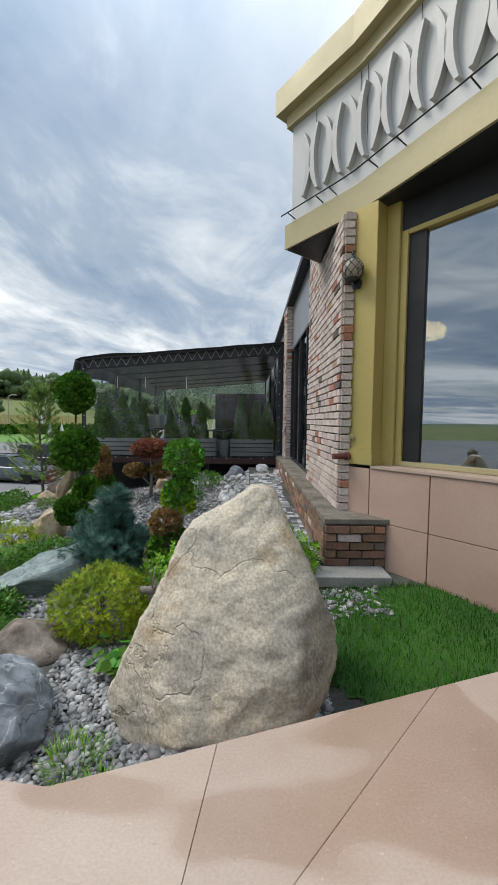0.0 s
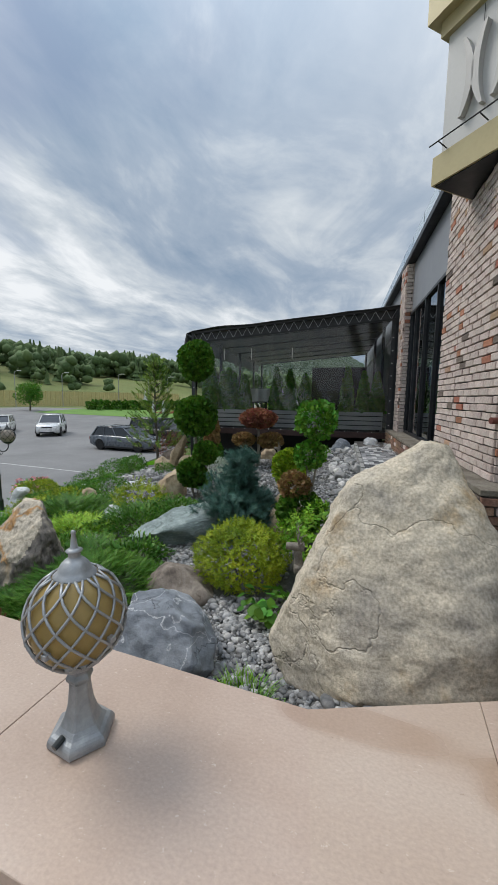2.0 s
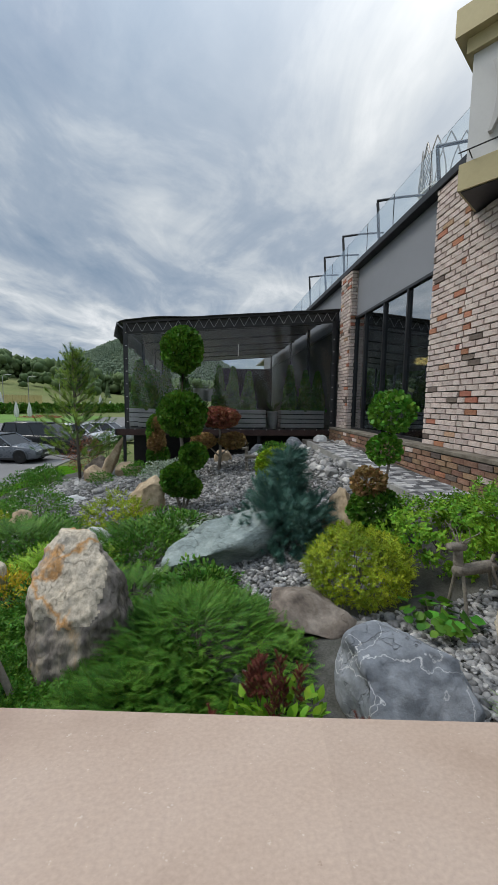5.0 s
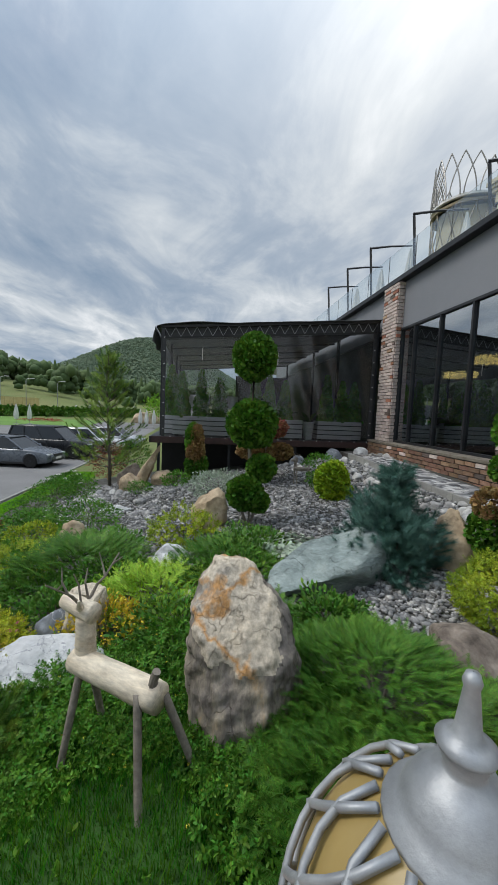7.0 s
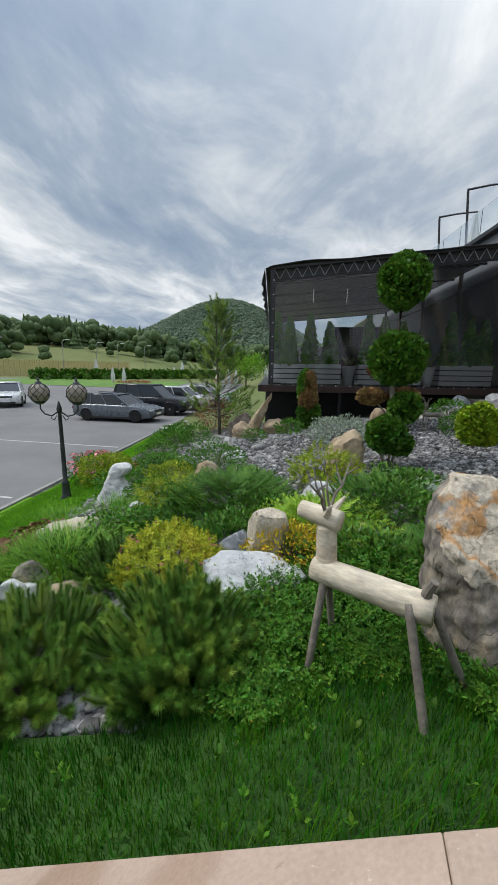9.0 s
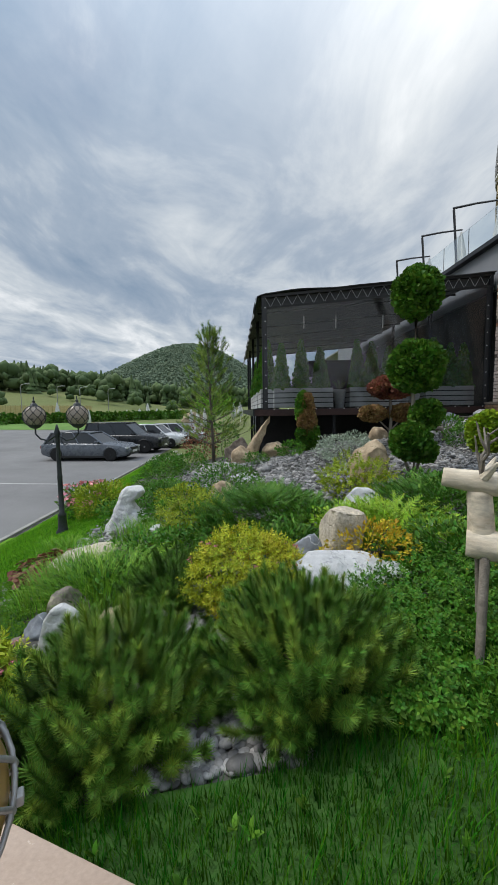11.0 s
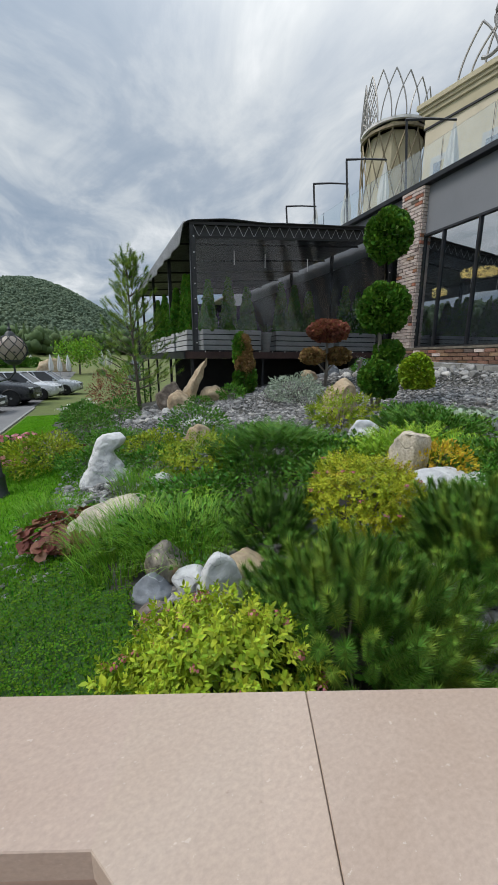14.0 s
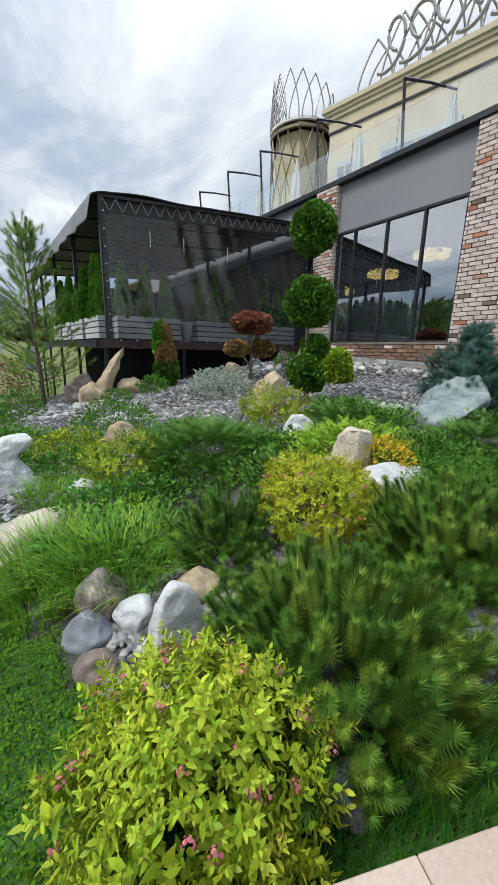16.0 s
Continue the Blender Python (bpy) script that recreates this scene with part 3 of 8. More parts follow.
show = thing("window_2", "large restaurant window in a slim gold frame", "window", kind="structure")
part("jamb", wing_box(0.501, 0.57, -0.36, -0.24, 1.052, 3.45, 0.004), M_GOLD, show)
part("head", wing_box(0.571, 6.0, -0.36, -0.24, 3.40, 3.45, 0.004), M_GOLD, show)
part("bottom_rail", wing_box(0.571, 6.0, -0.36, -0.24, 1.052, 1.10, 0.004), M_GOLDLT, show)
part("black_jamb", wing_box(0.571, 0.74, -0.34, -0.27, 1.101, 3.399), M_BLACK, show)
part("pane", wing_box(0.741, 6.0, -0.31, -0.30, 1.101, 3.399), M_GLASS, show)
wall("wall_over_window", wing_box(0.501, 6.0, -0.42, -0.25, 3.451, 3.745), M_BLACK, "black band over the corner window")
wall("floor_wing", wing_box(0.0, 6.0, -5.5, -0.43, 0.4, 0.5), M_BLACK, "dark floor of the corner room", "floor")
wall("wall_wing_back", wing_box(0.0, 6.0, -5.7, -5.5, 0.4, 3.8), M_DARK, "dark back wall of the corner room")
wall("wall_wing_side", wing_box(6.0, 6.2, -5.7, 0.0, -2.3, 5.7), M_PLASTER, "plain end wall of the wing")

# cornice in facets: soffit and gold band, grey ornament panel, stepped gold top
CORN = [(0.98, 5.36), (0.44, 4.95), (1.12, 4.10), (1.82, 2.82), (2.75, 0.9), (3.9, -1.6)]


def band(name, out, z0, z1, material, parent, deep=0.5):
    line = offset_line([(x, y, 0) for x, y in CORN], -out)
    back = offset_line([(x, y, 0) for x, y in CORN], deep)
    for i in range(len(CORN) - 1):
        bm = bmesh.new()
        prism(bm, [line[i][:2], line[i + 1][:2], back[i + 1][:2], back[i][:2]], z0, z1)
        part(name, bm, material, parent)


cornice = thing("cornice", "deep faceted cornice, pale gold bands round a grey panel", "cornice", kind="structure")
# which side is outwards: positive offset of offset_line lies to the left of the line as listed
band("gold_band", 0.0, 3.75, 4.05, M_GOLDLT, cornice)
band("grey_panel", -0.06, 4.051, 5.26, M_GREY, cornice, 0.45)
band("lower_moulding", 0.0, 5.261, 5.42, M_GOLDLT, cornice)
band("upper_moulding", 0.10, 5.421, 5.72, M_GOLDLT, cornice)
under = [p[:2] for p in offset_line([(x, y, 0) for x, y in CORN], 0.03)]
under_in = [p[:2] for p in offset_line([(x, y, 0) for x, y in CORN], 0.5)]
for i in range(len(CORN) - 1):
    bm = bmesh.new()
    prism(bm, [under[i], under[i + 1], under_in[i + 1], under_in[i]], 3.738, 3.7495)
    part("underside", bm, M_DARK, cornice, "dark bronze underside")
soffit = bmesh.new()
prism(soffit, [p[:2] for p in offset_line([(x, y, 0) for x, y in CORN], 0.02)] + [(6.5, -0.5), (5.5, 6.2), (1.65, 6.2)], 3.752, 3.80)
wall("ceiling_soffit", soffit, M_DARK, "dark bronze soffit under the cornice", "ceiling")
roofw = bmesh.new()
prism(roofw, [p[:2] for p in offset_line([(x, y, 0) for x, y in CORN], 0.3)] + [(8.5, -0.5), (7.5, 6.2), (1.65, 6.2)], 5.3, 5.45)
wall("roof_wing", roofw, M_CONC, "flat roof over the corner wing", "roof")

# ornament arcs, wire rail and brackets on the cornice
CF = [Vector((*p[:2], 0)) for p in offset_line([(x, y, 0) for x, y in CORN], 0.06)]


def on_facets(s):
    """Plan place and direction s metres along the cornice face from its garden corner."""
    for a, b in zip(CF[1:], CF[2:]):
        ln = (b - a).length
        if s <= ln or b is CF[-1]:
            return a + (b - a) * (s / ln), (b - a).normalized()
        s -= ln


def facet_matrix(s, z):
    p, t = on_facets(s)
    n = Vector((t.y, -t.x, 0))
    if n.x > 0:
        n = -n
    return Matrix(((t.x, n.x, 0, p.x), (t.y, n.y, 0, p.y), (0, 0, 1, z), (0, 0, 0, 1)))


for k in range(-1, 9):
    for side in ((1,) if k < 0 else (-1, 1)):
        s_mid = 0.52 + k * 0.335
        m = facet_matrix(s_mid, 4.66)
        bm = bmesh.new()
        rows = []
        for i in range(13):
            a = -1 + 2 * i / 12
            off = side * (0.055 + 0.085 * (1 - a * a))
            wdt = 0.018 + 0.022 * (1 - a * a)
            rows.append([bm.verts.new(m @ Vector((off + e * wdt, d, a * 0.37))) for e, d in ((-1, 0.001), (1, 0.001), (1, 0.07), (-1, 0.07))])
        for ra, rb in zip(rows, rows[1:]):
            for q in range(4):
                bm.faces.new((ra[q], ra[(q + 1) % 4], rb[(q + 1) % 4], rb[q]))
        bm.faces.new(rows[0][::-1])
        bm.faces.new(rows[-1])
        bmesh.ops.recalc_face_normals(bm, faces=bm.faces[:])
        part("ornament_arc", bm, M_ORN, cornice)
for s_ in (0.40, 1.02, 1.12, 1.75, 2.4):
    bm = bmesh.new()
    m = facet_matrix(s_, 4.05)
    tube(bm, m @ Vector((0, -0.01, 0.02)), m @ Vector((0, 0.012, 1.19)), 0.004, n=4)
    part("panel_joint", bm, M_DARK, cornice)
rail = thing("wire_rail", "thin dark wire rail on small brackets along the cornice", "rail")
bm = bmesh.new()
path_tube(bm, [facet_matrix(s_, 4.14) @ Vector((0, 0.14, 0)) for s_ in (-0.05, 0.3, 0.6, 0.9, 1.1, 1.4, 1.8, 2.2, 2.6, 3.2)], 0.008, n=6)
part("wire", bm, M_DARK, rail)
for s_ in (0.06, 0.52, 0.72, 1.28, 1.62, 2.3):
    m = facet_matrix(s_, 4.14)
    bm = bmesh.new()
    path_tube(bm, [m @ Vector((0, 0.14, 0)), m @ Vector((0, 0.0, -0.03)), m @ Vector((0.0, -0.055, -0.06))], 0.007, n=5)
    part("bracket", bm, M_DARK, rail)

# ---- roof terrace ----
balus = thing("glass_balustrade", "frameless clear glass balustrade on the roof terrace edge", "balustrade")
y = 5.6
while y < 25:
    part("pane", span(1.22, 1.235, y + 0.01, y + 1.28, 4.601, 5.50), M_RAILGLASS, balus).visible_shadow = False
    for dy in (0.2, 1.08):
        part("clamp", span(1.19, 1.265, y + dy - 0.03, y + dy + 0.03, 4.60, 4.70, 0.004), M_STEEL, balus)
    y += 1.3

M_CANVAS = mat("white_canvas", [(0.55, 0.56, 0.54), (0.66, 0.67, 0.65)], rough=0.9, scale=3, stretch=(4, 4, 0.6), bump=0.3, bscale=12, fine=0.08)


def folded_canopy(h, r, seed, m=None):
    """A closed parasol: a hanging bundle of pleats, narrow at the top."""
    rr = random.Random(seed)
    bm = bmesh.new()
    n, rows = 18, []
    ph = rr.random() * 6
    for i in range(9):
        t = i / 8
        rad = r * (0.12 + 0.88 * min(1, t * 1.5) ** 0.8) * (1.0 if t < 0.8 else 1.0 - (t - 0.8) * 1.2)
        ring = []
        for k in range(n):
            a = 2 * math.pi * k / n
            q = rad * (1 + 0.22 * math.cos(a * 6 + ph + t * 0.8))
            ring.append(bm.verts.new(Vector((q * math.cos(a), q * math.sin(a), h * (1 - t)))))
        rows.append(ring)
    for a_, b_ in zip(rows, rows[1:]):
        for k in range(n):
            bm.faces.new((a_[k], b_[k], b_[(k + 1) % n], a_[(k + 1) % n]))
    bm.faces.new(rows[0])
    bm.faces.new(rows[-1][::-1])
    if m:
        bm.transform(m)
    return bm


def cantilever_parasol(x, y, ht):
    um = thing("cantilever_parasol", "closed white cantilever parasol on a dark leaning mast", "parasol", "parasols on the roof terrace", (x, y, 4.592))
    part("base_plate", boxed((0, 0, 0.03), (0.7, 0.7, 0.06), 0.01), M_DARK, um)
    bm = bmesh.new()
    path_tube(bm, [(0.05, 0, 0.06), (0.0, 0, 1.2), (-0.18, 0, ht - 0.05)], 0.05, n=4)
    part("mast", bm, M_DARK, um)
    bm = bmesh.new()
    path_tube(bm, [(-0.22, 0, ht), (0.5, -0.3, ht + 0.02), (1.25, -0.62, ht - 0.02)], 0.045, 0.035, n=4)
    part("arm", bm, M_DARK, um)
    part("canopy", folded_canopy(1.7, 0.2, int(y * 10), Matrix.Translation((1.22, -0.6, ht - 1.8))), M_CANVAS, um, "white canvas hanging folded")


for yy, ht in ((9.3, 2.62), (12.5, 3.05), (15.65, 3.3), (18.1, 3.4), (20.8, 3.4)):
    cantilever_parasol(2.95, yy, ht)

# main building behind the roof terrace
U0, U1 = Vector((14.8, 24.0, 0)), Vector((16.4, 14.75, 0))
UD = (U1 - U0).normalized()
UN = Vector((UD.y, -UD.x, 0))
if UN.x > 0:
    UN = -UN


def upper(s0, s1, d0, d1, z0, z1, bevel=0.0):
    bm = bmesh.new()
    q = [U0 + UD * s + UN * d for s, d in ((s0, d0), (s1, d0), (s1, d1), (s0, d1))]
    prism(bm, [p[:2] for p in q], z0, z1)
    if bevel:
        bmesh.ops.bevel(bm, geom=bm.edges[:], offset=bevel, segments=1, affect="EDGES")
    return bm


wall("wall_upper", upper(0, 17, -5, 0, 4.592, 16.0), M_PLASTER, "cream rendered upper storey wall")
topm = thing("upper_cornice", "stepped pale gold cornice of the main building", "cornice", kind="structure")
# dark strip laid on the wall for the shadow under the frieze
part("shadow_line", upper(-0.1, 17, 0.001, 0.1, 15.2, 15.32), M_DARK, topm)
part("frieze", upper(-0.1, 17, 0.001, 0.06, 15.33, 15.99), M_GOLDPALE, topm)
for z0, z1, d in ((16.001, 16.25, 0.2), (16.251, 16.45, 0.32), (16.451, 16.75, 0.45)):
    part("moulding", upper(-0.1 - d, 17, -1.5, d, z0, z1, 0.02), M_GOLDPALE, topm)
for s0, s1 in ((4.2, 8.6), (0.9, 2.2), (10.5, 14.5)):
    wn = thing("window", "recessed upper window in a pale grey surround", "window", "upper windows", kind="structure")
    part("surround", upper(s0 - 0.25, s1 + 0.25, 0.001, 0.12, 9.5, 13.3, 0.01), M_GREY, wn)
    part("pane", upper(s0, s1, 0.121, 0.14, 9.8, 12.9), M_GLASS, wn)
    part("mullion", upper((s0 + s1) / 2 - 0.1, (s0 + s1) / 2 + 0.1, 0.1205, 0.18, 9.8, 12.9), M_GOLDPALE, wn)

M_LATT = mat("bronze_lattice", [(0.17, 0.145, 0.09), (0.24, 0.2, 0.13)], rough=0.5, metal=0.4, scale=4, bump=0.05)
TC, TR = Vector((15.3, 27.6, 0)), 2.35
tower = thing("lattice_tower", "gold drum in a diamond lattice under an open metal crown", "tower", at=TC)
bm = bmesh.new()
lathe(bm, [(TR - 0.35, -2.1), (TR - 0.35, 16.3), (TR - 0.1, 16.4), (TR - 0.1, 16.6)], 8)
part("drum", bm, M_GOLDPALE, tower)
for k in range(16):
    for d in (-1, 1):
        a = 2 * math.pi * k / 16
        bm = bmesh.new()
        path_tube(bm, [(TR * math.cos(a + d * t * 0.8), TR * math.sin(a + d * t * 0.8), 10.2 + t * 6.0) for t in np.linspace(0, 1, 9)], 0.05, n=4)
        part("lattice_bar", bm, M_LATT, tower)
for z, mm in ((16.2, M_LATT), (16.65, M_WHITE)):
    bm = bmesh.new()
    lathe(bm, [(TR - 0.1, z), (TR + 0.12, z), (TR + 0.12, z + 0.16), (TR - 0.1, z + 0.16), (TR - 0.1, z)], 24)
    part("ring", bm, mm, tower)


def pointed_arch(m, w, h, r=0.045):
    bm = bmesh.new()
    for sgn in (-1, 1):
        path_tube(bm, [m @ Vector((sgn * w / 2 * (1 - (i / 8) ** 1.8), 0, h * i / 8)) for i in range(9)], r, n=5)
    return bm


M_CROWN = mat("pale_crown_steel", [(0.27, 0.26, 0.25), (0.36, 0.35, 0.33)], rough=0.45, metal=0.4, scale=5, bump=0.03)
for k in range(16):
    a = 2 * math.pi * k / 16
    tall_ = 0.5 + 0.5 * math.cos(a - math.pi * 0.95)
    part("crown_arch", pointed_arch(Matrix.Translation((TR * math.cos(a), TR * math.sin(a), 16.8)) @ Matrix.Rotation(a + math.pi / 2, 4, "Z"), 1.7, 1.7 + 1.5 * tall_), M_CROWN, tower)
for k in (6, 7, 8):
    a = 2 * math.pi * k / 16
    m = Matrix.Translation((TR * math.cos(a), TR * math.sin(a), 16.8)) @ Matrix.Rotation(a + math.pi / 2, 4, "Z")
    w_, h_ = 1.7, 1.7 + 1.5 * (0.5 + 0.5 * math.cos(a - math.pi * 0.95))
    for d in (-1, 1):
        for c_ in np.arange(-0.6, h_ + 0.8, 0.55):
            line = [(u, c_ + d * 1.7 * u) for u in np.linspace(-w_ / 2, w_ / 2, 25)]
            line = [(u, z) for u, z in line if 0 <= z <= h_ * (1 - 2 * abs(u) / w_) ** (1 / 1.8)]
            if len(line) > 3:
                bm = bmesh.new()
                path_tube(bm, [m @ Vector((line[0][0], 0, line[0][1])), m @ Vector((line[-1][0], 0, line[-1][1]))], 0.028, n=4)
                part("crown_bar", bm, M_CROWN, tower)
roofsign = thing("roof_crown", "long open crown of bent pale steel arches on the roof", "crown")
for k in range(13):
    p = U0 + UD * (3.2 + k * 0.8) + UN * 0.1
    m = Matrix.Translation((p.x, p.y, 16.75)) @ Matrix.Rotation(math.atan2(UD.y, UD.x), 4, "Z")
    part("crown_arch", pointed_arch(m, 2.4, (3.3, 2.3, 3.9)[k % 3] * (0.75 + 0.02 * k), 0.06), M_CROWN, roofsign)
for k in range(6):
    p = U0 + UD * (4.4 + k * 1.5) + UN * 0.5
    bm = bmesh.new()
    path_tube(bm, [p + UD * (0.75 * math.cos(t) * (1 + 0.3 * math.sin(k)) + t * 0.16) + Vector((0, 0, 18.2 + 1.05 * math.sin(t) + 0.12 * t)) for t in np.linspace(-2.2, 4.2, 22)], 0.1, n=6)
    part("scroll", bm, M_CROWN, roofsign)

# ---- pavilion on its deck ----
DY, DZ = 10.60, 0.43
pav = thing("pavilion", "black framed summer pavilion with clear plastic curtains on a raised deck", "pavilion")


def roof_z(x, y):
    return 3.26 + (x + 4.8) / 5.8 * 0.50 + (y - DY) * 0.012


FLARE = 0.02


def side_x(y):
    """The pavilion's open side, which runs outwards to the back."""
    return -4.85 - FLARE * (y - DY)


bm = bmesh.new()
prism(bm, [(-5.02, DY - 0.02), (0.98, DY - 0.02), (0.98, 22.0), (side_x(22.0) - 0.17, 22.0)], 0.40, DZ)
deck = part("deck", bm, M_DARK, pav)
part("edge_beam", span(-5.05, 0.985, DY - 0.08, DY - 0.021, 0.26, 0.425, 0.006), mat("rusty_steel", [(0.035, 0.018, 0.016), (0.06, 0.03, 0.025)], rough=0.6, scale=5, bump=0.1), pav, "dark red steel edge beam")
bm = bmesh.new()
prism(bm, [(-5.08, DY - 0.08), (-5.021, DY - 0.08), (side_x(22.0) - 0.175, 22.0), (side_x(22.0) - 0.24, 22.0)], 0.26, 0.425)
part("edge_beam", bm, M_DARK, pav)
for k in range(9):
    yy = DY + 0.3 + k * 0.75
    part("joist", span(-5.0, 0.9, yy, yy + 0.06, 0.27, 0.399), M_DARK, pav)
for xx in (-4.85, -3.0, -1.2, 0.6):
    for yy in (DY + 0.05, 13.6, 16.6, 19.4, 21.9):
        z0 = float(ground_z(xx, yy)) - 0.1
        part("post", span(xx - 0.035, xx + 0.035, yy - 0.035, yy + 0.035, z0, 0.26), M_DARK, pav)
for xx, yy in ((-4.78, DY + 0.03), (side_x(13.4) + 0.1, 13.4), (side_x(16.4) + 0.1, 16.4), (side_x(19.4) + 0.1, 19.4), (side_x(21.8) + 0.1, 21.8), (0.93, DY + 0.03), (0.93, 13.6), (0.93, 16.6), (0.93, 21.8)):
    ht = roof_z(xx, yy) if xx > -4.9 else roof_z(-4.8, yy) - 0.42 * (-4.8 - xx)
    part("post", boxed((xx, yy, (DZ + ht) / 2), (0.09, 0.09, ht - DZ - 0.03), 0.004), M_DARK, pav)
# front truss of two chords and a zigzag of light steel
for dz0, dz1 in ((-0.08, -0.02), (-0.36, -0.31)):
    bm = bmesh.new()
    prism(bm, [(-4.84, DY - 0.03), (0.99, DY - 0.03), (0.99, DY + 0.03), (-4.84, DY + 0.03)],
          [roof_z(x, DY) + dz0 for x in (-4.84, 0.99, 0.99, -4.84)], [roof_z(x, DY) + dz1 for x in (-4.84, 0.99, 0.99, -4.84)])
    part("chord", bm, M_BLACK, pav)
NZ = 42
for k in range(NZ):
    xa, xb = -4.74 + k * 5.65 / NZ, -4.74 + (k + 1) * 5.65 / NZ
    za, zb = (-0.32, -0.08) if k % 2 else (-0.08, -0.32)
    bm = bmesh.new()
    tube(bm, (xa, DY - 0.01, roof_z(xa, DY) + za), (xb, DY - 0.01, roof_z(xb, DY) + zb), 0.0075, n=5)
    part("web_bar", bm, M_STEEL, pav)
# black backing behind the truss, roof sheet, side curtain
bm = bmesh.new()
prism(bm, [(-4.8, DY + 0.06), (0.99, DY + 0.06), (0.99, DY + 0.08), (-4.8, DY + 0.08)], [roof_z(x, DY) - 0.34 for x in (-4.8, 0.99, 0.99, -4.8)], [roof_z(x, DY) - 0.03 for x in (-4.8, 0.99, 0.99, -4.8)])
part("backing", bm, M_TARP, pav)
gu, gy = np.linspace(0, 1, 60), np.linspace(DY - 0.08, 22.1, 60)
U, Y = np.meshgrid(gu, gy)
X = (side_x(Y) - 0.10) * (1 - U) + 1.0 * U
Z = roof_z(np.maximum(X, -4.8), Y) - 0.42 * np.maximum(0, -4.8 - X)
Z = Z + 0.007 * np.sin(X * 5 + Y * 3) * np.sin(Y * 4 - X) + 0.07 * np.exp(-((X + 4.0) / 0.5) ** 2 - ((Y - DY - 0.2) / 0.5) ** 2)
i_ = np.arange(X.size).reshape(X.shape)
f_ = np.stack([i_[:-1, :-1], i_[:-1, 1:], i_[1:, 1:], i_[1:, :-1]], -1).reshape(-1, 4)
mesh_from("roof_sheet", np.stack([X, Y, Z], -1).reshape(-1, 3), f_, M_TARP, pav, smooth=True).modifiers.new("thick", "SOLIDIFY").thickness = 0.02
M_TARPG = mat("grey_tarpaulin", [(0.14, 0.145, 0.15), (0.2, 0.205, 0.21)], rough=0.45, scale=1.5, stretch=(1, 1, 0.3), bump=0.6, bscale=5, fine=0.08)
gy, gt = np.linspace(DY - 0.06, 22.0, 100), np.linspace(0, 1, 8)
Y, T = np.meshgrid(gy, gt)
X = side_x(Y) - 0.12 - T * 0.06 - 0.03 * np.sin(Y * 6 + T * 2) * T
Z = roof_z(-4.8, Y) - 0.42 * (-4.8 - (side_x(Y) - 0.10)) + 0.01 - T * (0.40 + 0.03 * np.sin(Y * 2.3))
i_ = np.arange(X.size).reshape(X.shape)
f_ = np.stack([i_[:-1, :-1], i_[:-1, 1:], i_[1:, 1:], i_[1:, :-1]], -1).reshape(-1, 4)
mesh_from("side_valance", np.stack([X, Y, Z], -1).reshape(-1, 3), f_, M_TARPG, pav, "grey tarpaulin flap", smooth=True).modifiers.new("thick", "SOLIDIFY").thickness = 0.008
# curtains of clear film, with black borders and pale studs
gx, gz = np.linspace(-4.70, 0.86, 90), np.linspace(0, 1, 40)
X, T = np.meshgrid(gx, gz)
Z = (DZ + 0.03) + T * (roof_z(X, DY) - 0.36 - DZ - 0.03)
Y = DY - 0.015 + 0.014 * np.sin(X * 3.1 + T * 4) * np.sin(T * 5 + X) + 0.008 * np.sin(X * 11 + T * 9)
i_ = np.arange(X.size).reshape(X.shape)
f_ = np.stack([i_[:-1, :-1], i_[:-1, 1:], i_[1:, 1:], i_[1:, :-1]], -1).reshape(-1, 4)
film = mesh_from("film_curtain", np.stack([X, Y, Z], -1).reshape(-1, 3), f_, M_FILM, pav, "clear creased plastic film", smooth=True)
film.visible_shadow = False
for x0, x1 in ((-4.79, -4.70), (0.80, 0.90)):
    bm = bmesh.new()
    prism(bm, [(x0, DY - 0.035), (x1, DY - 0.035), (x1, DY - 0.03), (x0, DY - 0.03)], DZ, [roof_z(x, DY) - 0.33 for x in (x0, x1, x1, x0)])
    part("curtain_border", bm, M_TARP, pav)
for k in range(16):
    xk = -4.55 + k * 0.355
    part("stud", boxed((xk, DY - 0.085, DZ + 0.002), (0.02, 0.012, 0.03), 0.003), M_WHITE, pav)
for k in range(8):
    for xk in (-4.745, 0.85):
        part("stud", boxed((xk, DY - 0.04, DZ + 0.2 + k * 0.33), (0.03, 0.012, 0.02), 0.003), M_WHITE, pav)
for xk in (-3.78, -2.98, -1.8):
    bm = bmesh.new()
    tube(bm, (xk, DY - 0.03, 2.42), (xk, DY - 0.03, 2.73), 0.009, n=5)
    part("strap", bm, M_WHITE, pav)
for k in range(6):
    yy = DY + 1.6 + k * 1.9
    bm = bmesh.new()
    tube(bm, (-4.85, yy, roof_z(-4.8, yy) - 0.08), (0.95, yy, roof_z(0.95, yy) - 0.08), 0.03, n=6)
    part("rafter", bm, M_BLACK, pav)

# black sheet added to stand in for the deep shade under the deck
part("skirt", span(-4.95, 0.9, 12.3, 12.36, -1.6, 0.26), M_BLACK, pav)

# slatted planters with their thujas, pots, tables


